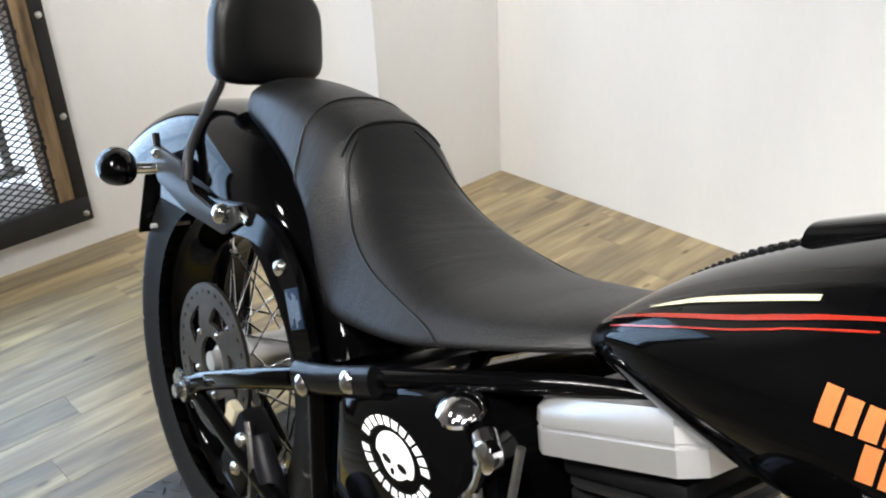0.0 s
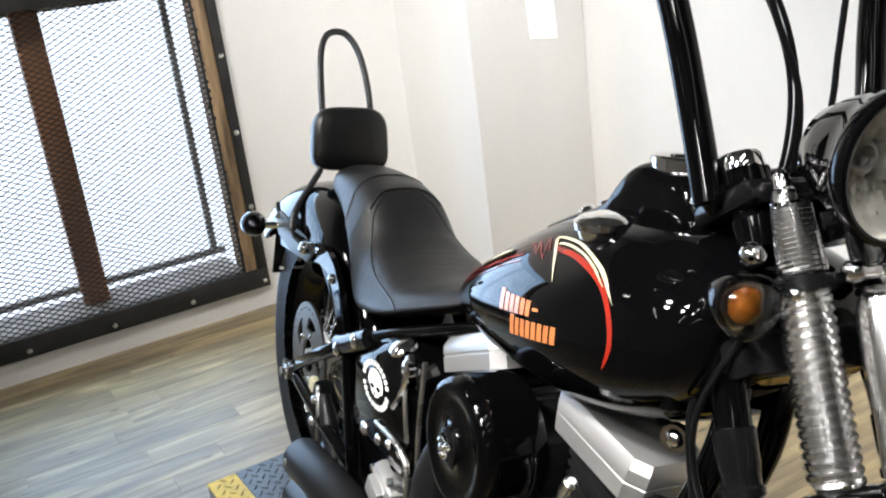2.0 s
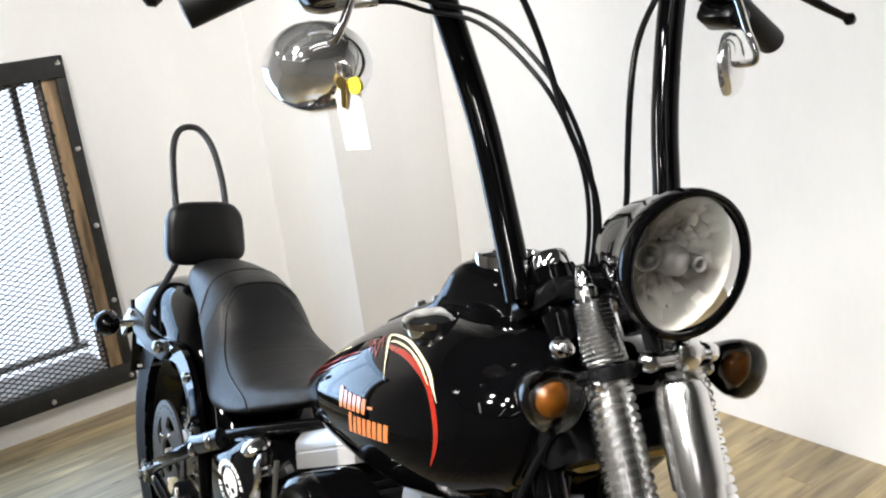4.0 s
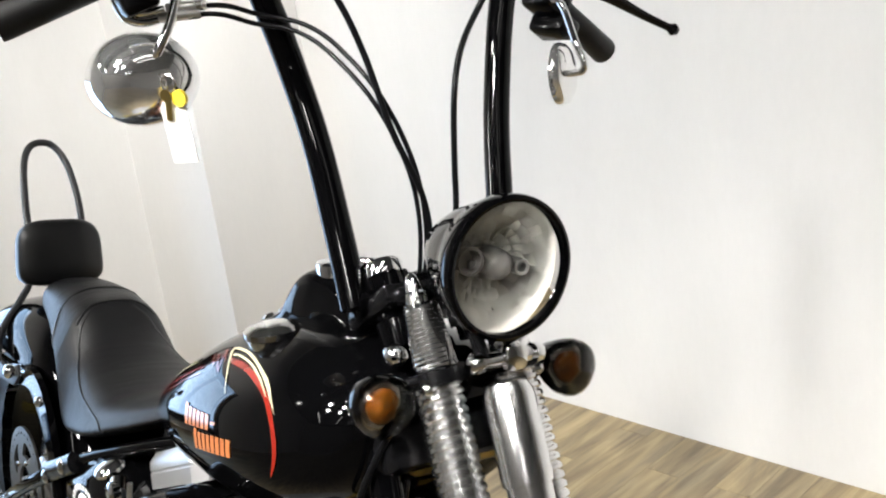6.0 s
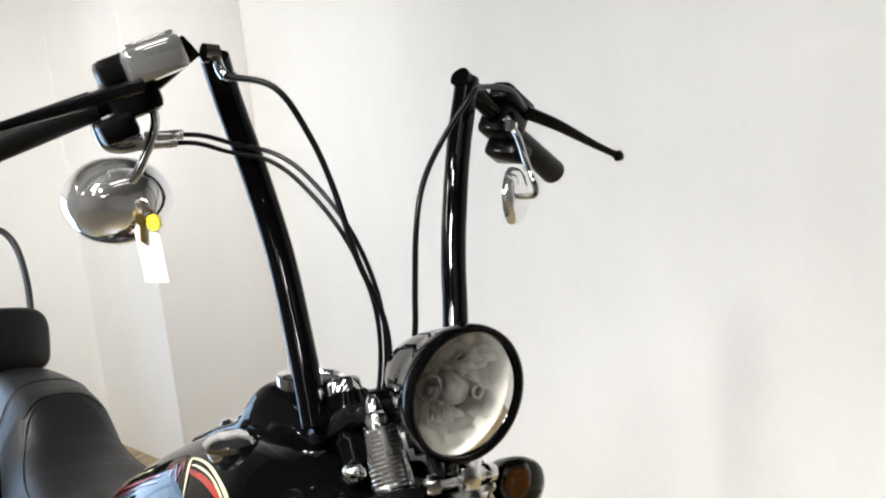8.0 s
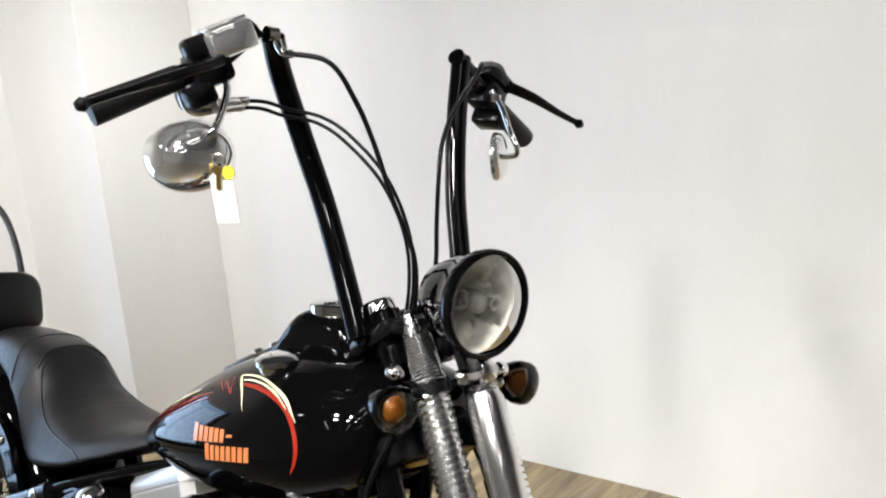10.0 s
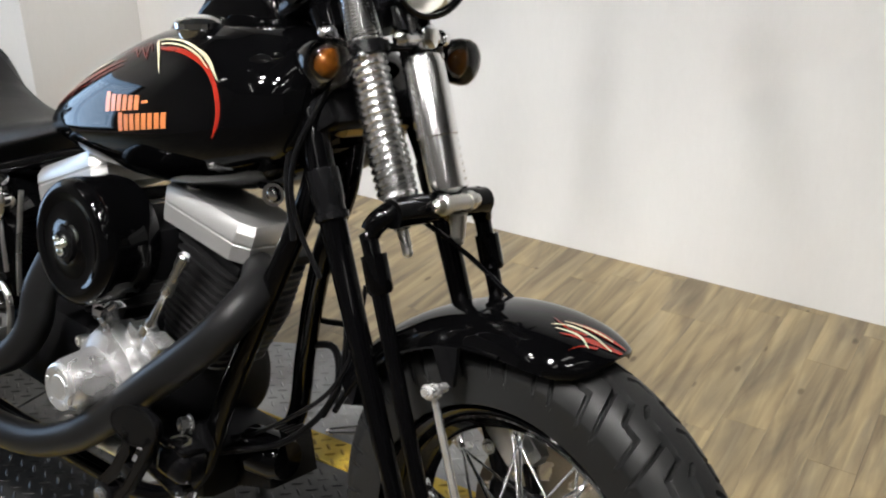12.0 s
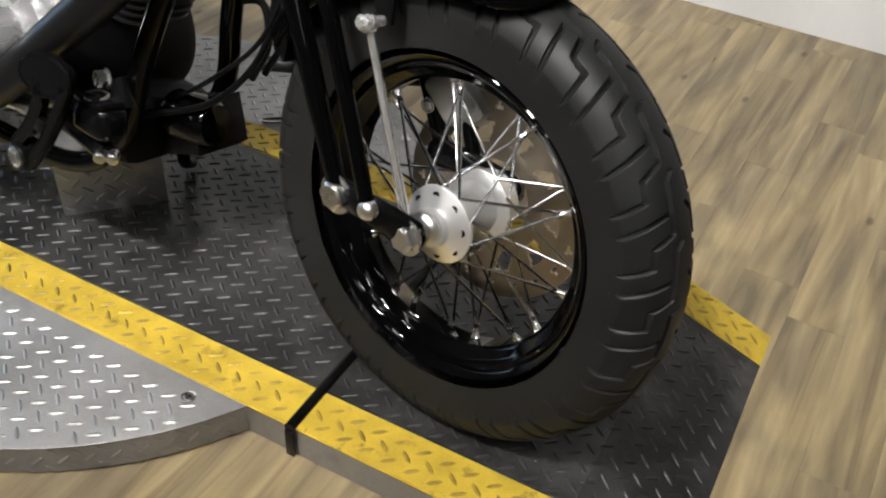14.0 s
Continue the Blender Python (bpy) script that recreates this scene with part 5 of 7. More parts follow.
    # cables
    for name, pts, r in (("brake_hose", [(-0.48, -0.172, 1.37), (-0.42, -0.145, 1.358), (-0.408, -0.108, 1.31), (-0.398, -0.082, 1.255), (-0.382, -0.058, 1.178), (-0.378, -0.022, 1.11), (-0.385, -0.005, 1.05), (-0.4, 0.0, 0.98), (-0.37, -0.07, 0.9)], 0.0036),
                         ("throttle_cable", [(-0.535, -0.235, 1.3), (-0.51, -0.19, 1.305), (-0.505, -0.148, 1.297), (-0.475, -0.112, 1.288), (-0.438, -0.088, 1.262), (-0.39, -0.062, 1.207), (-0.378, -0.028, 1.13), (-0.386, -0.01, 1.05), (-0.405, -0.01, 0.98), (-0.37, -0.09, 0.88)], 0.0027),
                         ("throttle_cable", [(-0.535, -0.243, 1.29), (-0.512, -0.196, 1.296), (-0.508, -0.154, 1.288), (-0.48, -0.117, 1.28), (-0.443, -0.093, 1.254), (-0.394, -0.067, 1.2), (-0.381, -0.033, 1.125), (-0.39, -0.015, 1.045), (-0.41, -0.016, 0.97), (-0.38, -0.1, 0.88)], 0.0027),
                         ("clutch_cable", [(-0.49, 0.285, 1.366), (-0.43, 0.2, 1.384), (-0.37, 0.1, 1.377), (-0.351, 0.068, 1.363), (-0.372, 0.045, 1.31), (-0.365, 0.016, 1.262), (-0.358, 0.004, 1.21), (-0.366, 0.012, 1.14), (-0.372, 0.019, 1.087), (-0.395, 0.03, 1.0)], 0.0034),
                         ("wiring", [(-0.30, -0.1, 0.9), (-0.335, -0.125, 0.8), (-0.335, -0.12, 0.72), (-0.3, -0.1, 0.64)], 0.0035),
                         ("wiring", [(-0.34, -0.1, 0.88), (-0.36, -0.115, 0.78), (-0.345, -0.11, 0.68)], 0.0045)):
        bm = bmesh.new()
        tube(bm, pts, r, 10, 8)
        part(name, bm, PLASTIC, b, "thin black cable", m=S @ Matrix.Translation((0, 0.005, 0)))
    bm = bmesh.new()
    tube(bm, [(-0.535, -0.235, 1.3), (-0.514, -0.2, 1.305)], 0.0055, 10)
    tube(bm, [(-0.535, -0.243, 1.29), (-0.515, -0.206, 1.296)], 0.0055, 10)
    parts("cable_ferrule", bm, STEEL, b, "steel cable ferrule", m=S)


bars()


# ---- tank, console and markings ----
def section_loft(stations, n, power_top=2.4, power_bot=3.2, taper=None):
    """Rings across x from (x, top, bottom, half width, height of the widest line)."""
    rings = []
    for x, zt, zb, w, zm in stations:
        ring = []
        for j in range(n):
            a = math.tau * j / n
            c, s = math.cos(a), math.sin(a)
            p = power_top if s > 0 else power_bot
            y = w * math.copysign(abs(c) ** (2 / p), c)
            z = zm + (zt - zm if s > 0 else zm - zb) * math.copysign(abs(s) ** (2 / p), s)
            if taper and z > zm:
                y *= 1 - taper(x) * (z - zm) / max(0.02, zt - zm)
            ring.append(Vector((x, y, z)))
        rings.append(ring)
    return rings


def interp(stations, n):
    """Smoothed stations, n between each two."""
    cols = [spline([(v, 0, 0) for v in col], n) for col in zip(*stations)]
    return [tuple(c[i].x for c in cols) for i in range(len(cols[0]))]


def loft_bm(rings):
    bm = bmesh.new()
    skin(bm, [[bm.verts.new(p) for p in r] for r in rings])
    return bm


TANK = [(-0.952, 0.724, 0.703, 0.045, 0.713), (-0.946, 0.734, 0.696, 0.078, 0.715), (-0.925, 0.757, 0.69, 0.098, 0.725), (-0.87, 0.805, 0.681, 0.119, 0.746), (-0.78, 0.862, 0.673, 0.141, 0.77), (-0.67, 0.915, 0.676, 0.158, 0.797), (-0.56, 0.942, 0.69, 0.168, 0.815),
        (-0.46, 0.95, 0.715, 0.166, 0.83), (-0.385, 0.942, 0.75, 0.148, 0.845), (-0.35, 0.925, 0.785, 0.118, 0.855), (-0.338, 0.9, 0.82, 0.07, 0.86)]
tank_bm = loft_bm(section_loft(interp(TANK, 6), 64, 2.2, 2.6))
bmesh.ops.recalc_face_normals(tank_bm, faces=tank_bm.faces)
from mathutils.bvhtree import BVHTree
tank_tree = BVHTree.FromBMesh(tank_bm)
tank = part("fuel_tank", tank_bm, PAINT, bike, "gloss black teardrop tank with red and cream pinstripes", sharp=60)


def on_side(tree, x, z, lift=0.0011, y0=-0.6):
    hit, nrm, _, _ = tree.ray_cast(Vector((x, y0, z)), Vector((0, 1, 0)))
    if hit is None:
        hit, nrm, _, _ = tree.find_nearest(Vector((x, -0.14, z)))
    if nrm.y > 0:
        nrm = -nrm
    return hit + nrm * lift


def patch(bm, tree, corners, lift=0.0012, n=4):
    """A small painted block between four (x, z) corners."""
    a, b, c, d = [Vector((x, 0, z)) for x, z in corners]
    rows = [[bm.verts.new(on_side(tree, v.x, v.z, lift)) for v in [a.lerp(b, i / n).lerp(d.lerp(c, i / n), j / n) for i in range(n + 1)]] for j in range(n + 1)]
    skin(bm, rows, caps=False, closed=False)


def stripe(name, pts, width, material, label, lift=0.0011):
    """A painted line lying on the tank, through points near its skin."""
    w = [width] * len(pts) if isinstance(width, (int, float)) else width
    q, ws = spline(pts, 7), [v.x for v in spline([(k, 0, 0) for k in w], 7)]
    bm = bmesh.new()
    rows = []
    for i, v in enumerate(q):
        d = (q[min(i + 1, len(q) - 1)] - q[max(i - 1, 0)]).normalized()
        hit, nrm, _, _ = tank_tree.find_nearest(v)
        side = d.cross(nrm).normalized() * ws[i] / 2
        row = []
        for f in (-1, 0, 1):
            h, n, _, _ = tank_tree.find_nearest(hit + side * f)
            row.append(bm.verts.new(h + (n if n.dot(h - Vector((h.x, 0, 0.8))) > 0 else -n) * lift))
        rows.append(row)
    skin(bm, rows, caps=False, closed=False)
    part(name, bm, material, tank, label)


for s in (-1, 1):
    def side(pts):
        return [(x, -s * y, z) for x, y, z in pts]

    stripe("pinstripe", side([(-0.915, -0.092, 0.744), (-0.84, -0.115, 0.784), (-0.78, -0.125, 0.81), (-0.735, -0.13, 0.831), (-0.672, -0.135, 0.858)]), [0.002, 0.004, 0.0045, 0.0045, 0.003], RED, "red pinstripe")
    stripe("pinstripe", side([(-0.905, -0.098, 0.742), (-0.84, -0.12, 0.776), (-0.78, -0.13, 0.802), (-0.735, -0.134, 0.823), (-0.672, -0.139, 0.85)]), 0.0017, RED, "red pinstripe")
    stripe("pinstripe", side([(-0.608, -0.133, 0.886), (-0.591, -0.138, 0.888), (-0.558, -0.142, 0.891), (-0.519, -0.148, 0.889), (-0.479, -0.155, 0.88), (-0.453, -0.161, 0.862), (-0.441, -0.163, 0.839), (-0.441, -0.163, 0.816), (-0.45, -0.161, 0.794)]), [0.002, 0.006, 0.0075, 0.0075, 0.0075, 0.0075, 0.0075, 0.006, 0.001], RED, "red pinstripe")
    zig = [(-0.667, -0.131, 0.87), (-0.669, -0.124, 0.877), (-0.642, -0.14, 0.868), (-0.653, -0.126, 0.881), (-0.614, -0.146, 0.869), (-0.64, -0.12, 0.889), (-0.613, -0.138, 0.881)]
    for a, b in zip(zig, zig[1:]):
        mid = [(p + q) / 2 for p, q in zip(a, b)]
        stripe("pinstripe", side([a, mid, b]), [0.0012, 0.0022, 0.0012], RED, "red pinstripe", 0.0012)
    stripe("pinstripe", side([(-0.62, -0.124, 0.893), (-0.588, -0.146, 0.878), (-0.565, -0.16, 0.857)]), [0.0055, 0.004, 0.001], CREAM, "cream pinstripe", 0.0013)
    stripe("pinstripe", side([(-0.622, -0.122, 0.893), (-0.602, -0.123, 0.898), (-0.562, -0.13, 0.902), (-0.517, -0.141, 0.898), (-0.48, -0.15, 0.888), (-0.447, -0.159, 0.866)]), [0.0035, 0.004, 0.004, 0.0045, 0.0055, 0.001], CREAM, "cream pinstripe", 0.0013)
    stripe("pinstripe", side([(-0.604, -0.131, 0.891), (-0.586, -0.132, 0.895), (-0.545, -0.138, 0.896), (-0.504, -0.147, 0.89), (-0.473, -0.155, 0.878)]), [0.003, 0.0032, 0.0032, 0.0032, 0.001], CREAM, "cream pinstripe", 0.0014)
    stripe("pinstripe", side([(-0.868, -0.1, 0.774), (-0.83, -0.105, 0.795), (-0.77, -0.115, 0.826), (-0.722, -0.12, 0.847)]), [0.0015, 0.005, 0.0065, 0.0055], CREAM, "cream pinstripe", 0.0013)
bm = bmesh.new()
for x0, x1, za, zb, ha, hb, cnt in ((-0.692, -0.598, 0.783, 0.803, 0.026, 0.02, 6), (-0.656, -0.534, 0.762, 0.79, 0.024, 0.022, 8)):
    for i in range(cnt):
        t0, t1 = (i + 0.08) / cnt, (i + 0.86) / cnt
        xs = [x0 + (x1 - x0) * t for t in (t0, t1)]
        zs = [za + (zb - za) * t for t in (t0, t1)]
        hs = [(ha + (hb - ha) * t) * (1.12 if i == 0 else 1) for t in (t0, t1)]
        patch(bm, tank_tree, [(xs[0], zs[0]), (xs[1], zs[1]), (xs[1] + 0.001, zs[1] + hs[1]), (xs[0] + 0.001, zs[0] + hs[0])], n=3)
patch(bm, tank_tree, [(-0.594, 0.812), (-0.578, 0.816), (-0.578, 0.82), (-0.594, 0.816)], n=3)
parts("lettering_bar", bm, ORANGE, tank, "orange block on the tank side")

# dark trim laid along the tank's ridge, from the seat's nose to the console
bm = bmesh.new()
ridge = spline([(-0.9, 0, 0.78), (-0.85, 0, 0.821), (-0.78, 0, 0.8625), (-0.7, 0, 0.9025), (-0.64, 0, 0.9265)], 8)
skin(bm, [[bm.verts.new(p + Vector((0, y, z))) for y, z in ((-0.013, -0.004), (-0.012, 0.0015), (-0.009, 0.003), (0.009, 0.003), (0.012, 0.0015), (0.013, -0.004))] for p in ridge])
trim = part("tank_trim", bm, PLASTIC, tank, "narrow black trim along the tank's ridge")
bm = bmesh.new()
for p in ridge:
    for y in (-0.011, 0.011):
        dome(bm, p + Vector((0, y, 0.0015)), (0, math.copysign(0.3, y), 1), 0.0032, 0.0022)
parts("trim_stud", bm, PLASTIC, trim, "small dark stud")

# caps and console
for s in (-1, 1):
    bm = bmesh.new()
    lathe(bm, [(-0.01, 0.03), (0.002, 0.033), (0.004, 0.036), (0.011, 0.036), (0.015, 0.031), (0.0185, 0.017), (0.0195, 0)], towards((-0.564, s * 0.098, 0.919), (-0.06, s * 0.16, 1)), 40, caps=False)
    part("fuel_cap", bm, CHROME, tank, "domed chrome fuel cap")
CON = [(-0.80, 0.868, 0.84, 0.03, 0.85), (-0.73, 0.9, 0.86, 0.042, 0.875), (-0.675, 0.922, 0.88, 0.046, 0.9), (-0.64, 0.942, 0.89, 0.05, 0.918), (-0.618, 0.97, 0.905, 0.052, 0.94), (-0.59, 0.994, 0.905, 0.054, 0.955), (-0.54, 0.996, 0.9, 0.053, 0.955), (-0.5, 0.992, 0.895, 0.05, 0.95), (-0.476, 0.97, 0.885, 0.044, 0.935), (-0.46, 0.92, 0.87, 0.03, 0.9)]
con = part("console", loft_bm(section_loft(interp(CON, 5), 36, 3.4, 3)), PAINT, tank, "black dash console", sharp=50)
bm = bmesh.new()
sm = towards((-0.552, 0.004, 0.996), (-0.06, 0, 1))
lathe(bm, [(-0.012, 0.044), (0.002, 0.047), (0.008, 0.047), (0.011, 0.044), (0.009, 0.04), (0.006, 0.039)], sm, 40, caps=False)
part("speedometer_ring", bm, CHROME, con, "chrome speedometer ring")
bm = bmesh.new()
lathe(bm, [(0.005, 0.04), (0.0055, 0.02), (0.0055, 0)], sm, 32, caps=False)
part("dial", bm, SATIN, con, "dark dial")
bm = bmesh.new()
for x, z in ((-0.715, 0.9), (-0.672, 0.918)):
    lathe(bm, [(0, 0.011), (0.006, 0.011), (0.011, 0.007), (0.012, 0)], towards((x, -0.02, z), (-0.3, -0.3, 1)), 18, caps=False)
parts("console_knob", bm, CHROME, con, "small chrome knob")


# ---- seat and backrest ----
SEAT = [(-1.702, 0.757, 0.738, 0.05, 0.045), (-1.69, 0.772, 0.728, 0.062, 0.055), (-1.65, 0.787, 0.726, 0.074, 0.062), (-1.6, 0.793, 0.722, 0.086, 0.066), (-1.53, 0.795, 0.712, 0.102, 0.07), (-1.47, 0.792, 0.695, 0.117, 0.072), (-1.415, 0.783, 0.662, 0.131, 0.074),
        (-1.395, 0.772, 0.645, 0.135, 0.076), (-1.35, 0.728, 0.595, 0.144, 0.084), (-1.31, 0.704, 0.568, 0.15, 0.094), (-1.25, 0.684, 0.576, 0.154, 0.106), (-1.15, 0.67, 0.606, 0.156, 0.116), (-1.06, 0.688, 0.642, 0.142, 0.106), (-0.97, 0.714, 0.678, 0.115, 0.086), (-0.9, 0.734, 0.708, 0.082, 0.066), (-0.862, 0.743, 0.724, 0.058, 0.05)]


def seat_rings():
    rings = []
    for x, zt, zb, wb, wt in interp([(q[0] - 0.009, *q[1:]) for q in SEAT], 6):
        ring = []
        for j in range(72):
            a = math.tau * j / 72
            c, s = [math.copysign(abs(v) ** 0.5, v) for v in (math.cos(a), math.sin(a))]
            crown = 0.008 * (1 - c * c) * (s > 0)
            ring.append(Vector((x, 0.01 + c * (wb + (wt - wb) * (s + 1) / 2), (zt + zb) / 2 + s * (zt - zb) / 2 + crown)))
        rings.append(ring)
    return rings


seat_bm = loft_bm(seat_rings())
bmesh.ops.recalc_face_normals(seat_bm, faces=seat_bm.faces)
seat_tree = BVHTree.FromBMesh(seat_bm)
seat = part("seat", seat_bm, LEATHER, bike, "black vinyl two-up seat with a sculpted rider's dish", sharp=70)


def on_seat(p, q, lift):
    """The point where a line from p towards q meets the seat."""
    d = (Vector(q) - Vector(p)).normalized()
    hit, nrm, _, _ = seat_tree.ray_cast(Vector(p), d)
    if hit is None:
        hit, nrm, _, _ = seat_tree.find_nearest(Vector(q))
    if nrm.dot(d) > 0:
        nrm = -nrm
    return hit + nrm * lift


# raised inner panel of the dish with its piped seam
PANEL = [(-1.405, 0.043, 0.78), (-1.388, 0.068, 0.75), (-1.358, 0.082, 0.708), (-1.323, 0.093, 0.677), (-1.264, 0.105, 0.657), (-1.19, 0.115, 0.65), (-1.133, 0.122, 0.647), (-1.094, 0.129, 0.636), (-1.085, 0.134, 0.62)]
for s in (-1, 1):
    bm = bmesh.new()
    tube(bm, [seat_tree.find_nearest(Vector((v.x, s * v.y, v.z)))[0] for v in spline(PANEL, 6)], 0.0021, 6)
    part("seam", bm, LEATHER2, seat, "stitched seam of the rider's panel")
    bm = bmesh.new()
    tube(bm, [on_seat((x, s * 0.5, z), (x, 0, z - 0.02), 0.0004) for x, z in [(v.x, v.z) for v in spline([(-1.49, 0, 0.785), (-1.475, 0, 0.75), (-1.455, 0, 0.71), (-1.44, 0, 0.69)], 6)]], 0.002, 6)
    part("seam", bm, LEATHER2, seat)
bm = bmesh.new()
tube(bm, [on_seat((x, y, 1.2), (x, y, 0.5), 0.0004) for x, y in [(v.x, v.y) for v in spline([(-1.402, -0.07, 0), (-1.415, -0.04, 0), (-1.418, 0.01, 0), (-1.415, 0.05, 0), (-1.402, 0.085, 0)], 6)]], 0.0024, 6)
part("seam", bm, LEATHER2, seat)
bm = bmesh.new()
tube(bm, [on_seat((x, y, 1.2), (x, y, 0.5), 0.0004) for x, y in [(v.x, v.y) for v in spline([(-1.49, -0.07, 0), (-1.5, 0.01, 0), (-1.49, 0.09, 0)], 6)]], 0.002, 6)
part("seam", bm, LEATHER2, seat)

bm = bmesh.new()
BR = Matrix.Translation((-1.758, 0.005, 0.838)) @ pose(0, 0, 0, 0, -9)
rings = []
for i in range(13):
    t = -1 + 2 * i / 12
    k = (1 - abs(t) ** 3.0) ** (1 / 3.0) if abs(t) < 1 else 0.0
    k = 0.45 + 0.55 * k
    ring = []
    for j in range(48):
        a = math.tau * j / 48
        c, s = math.cos(a), math.sin(a)
        w = 0.092 * (1 - 0.11 * s)
        ring.append(bm.verts.new(BR @ Vector((0.034 * t, k * w * math.copysign(abs(c) ** 0.5, c), k * 0.074 * math.copysign(abs(s) ** 0.5, s)))))
    rings.append(ring)
skin(bm, rings)
part("backrest", bm, LEATHER2, bike, "padded black vinyl passenger backrest", sharp=60)
bm = bmesh.new()
half = [(-1.69, 0.145, 0.638), (-1.712, 0.132, 0.68), (-1.765, 0.085, 0.735), (-1.782, 0.07, 0.775), (-1.795, 0.066, 0.86), (-1.83, 0.064, 0.95), (-1.873, 0.054, 1.025), (-1.9, 0.034, 1.065), (-1.908, 0.008, 1.076)]
tube(bm, [(x, (0.017 if z > 0.75 else 0.008 if z > 0.7 else 0) - y, z) for x, y, z in half[:-1]] + [(x, y + (0.006 if z > 0.75 else 0), z) for x, y, z in half[::-1]], 0.0078, 14, 6)
sis = part("sissy_bar", bm, BARM, bike, "satin black sissy bar hoop")
bm = bmesh.new()
box(bm, (0.006, 0.12, 0.09), BR @ Matrix.Translation((-0.037, 0, 0)), 0.002)
part("pad_plate", bm, SATIN, sis)
for s in (-1, 1):
    bm = bmesh.new()
    prism(bm, [(-1.83, 0.64), (-1.795, 0.662), (-1.71, 0.66), (-1.67, 0.625), (-1.6, 0.622), (-1.53, 0.652), (-1.515, 0.632), (-1.56, 0.6), (-1.68, 0.592), (-1.79, 0.606)], s * 0.142, s * 0.149, 0.0015)
    part("side_plate", bm, BARM, sis, "satin black side plate")
    bm = bmesh.new()
    lathe(bm, [(0, 0.009), (0.02, 0.009), (0.021, 0.0125), (0.028, 0.0125), (0.031, 0.009)], towards((-1.545, s * 0.13, 0.636), (0, s, 0)), 20)
    dome(bm, (-1.545, s * 0.16, 0.636), (0, s, 0), 0.0145, 0.011)
    tube(bm, [(-1.5, s * 0.14, 0.638), (-1.545, s * 0.14, 0.637)], 0.007, 10)
    part("docking_bolt", bm, CHROME, sis, "chrome docking bolt")
    bm = bmesh.new()
    for x, z in ((-1.79, 0.65),):
        dome(bm, (x, s * 0.149, z), (0, s, 0), 0.008, 0.01)
    tube(bm, [(-1.792, s * 0.15, 0.66), (-1.8, s * 0.15, 0.68)], 0.006, 8)
    parts("plate_bolt", bm, CHROME, sis)

# rear mudguard, struts and number plate
RF = Vector((-1.676, 0, 0.268))
rf = part("rear_fender", fender_mesh(RF, 0.472, 0.1, 0.13, 34, 145, 68, 22, tip1=0.07, flare=0.055), PAINT, bike, "gloss black rear fender reflecting the window", sharp=50)
for s in (-1, 1):
    bm = bmesh.new()
    arc = [(-1.80, 0.598), (-1.7, 0.606), (-1.6, 0.615), (-1.5, 0.635), (-1.43, 0.625), (-1.38, 0.585), (-1.345, 0.53), (-1.325, 0.485)]
    q = [(v.x, v.z) for v in spline([(x, 0, z) for x, z in arc], 5)]
    up, lo = [], []
    for i, (x, z) in enumerate(q):
        d = Vector((q[min(i + 1, len(q) - 1)][0] - q[max(i - 1, 0)][0], 0, q[min(i + 1, len(q) - 1)][1] - q[max(i - 1, 0)][1])).normalized()
        n = Vector((-d.z, 0, d.x)) * 0.021
        up.append((x + n.x, z + n.z)), lo.append((x - n.x, z - n.z))
    prism(bm, up + lo[::-1], s * 0.127, s * 0.14)
    st = part("fender_strut", bm, PAINT, rf, "gloss black fender strut")
    if s < 0:
        lm = Matrix.Translation((-1.366, -0.1412, 0.569)) @ pose(0, 0, 0, 0, 62)
        bm = bmesh.new()
        box(bm, (0.052, 0.002, 0.034), lm, 0.0006)
        lb = part("label_plate", bm, LABELC, st, "dark blue label with pale print")
        for k in range(6):
            bm = bmesh.new()
            box(bm, (0.044 - 0.01 * (k % 3), 0.0012, 0.0025), lm @ Matrix.Translation((0.002 * (k % 2), -0.0012, -0.0125 + 0.005 * k)))
            part("print_bar", bm, LABELB, lb)
    bm = bmesh.new()
    for x, z in ((-1.41, 0.607),):
        dome(bm, (x, s * 0.14, z), (0, s, 0), 0.011, 0.009)
    part("strut_bolt", bm, CHROME, st, "domed chrome bolt")
bm = bmesh.new()
box(bm, (0.006, 0.2, 0.115), Matrix.Translation((-1.93, -0.02, 0.52)) @ pose(0, 0, 0, 0, 12), 0.003)
pl = part("number_plate", bm, ENAMEL, bike, "blank black plate holder under the fender")
bm = bmesh.new()
box(bm, (0.006, 0.07, 0.006), Matrix.Translation((-1.919, -0.072, 0.482)))
for z in (0.52, 0.5):
    box(bm, (0.006, 0.008, 0.008), Matrix.Translation((-1.925, -0.055, z)))
parts("plate_tab", bm, WHITE, pl, "small pale tab")


CASTM = mat("bright_cast_aluminium", (0.82, 0.82, 0.83), 0.27, 0.87, var=0.12, rvar=0.08, bump=0.00006, bscale=500)


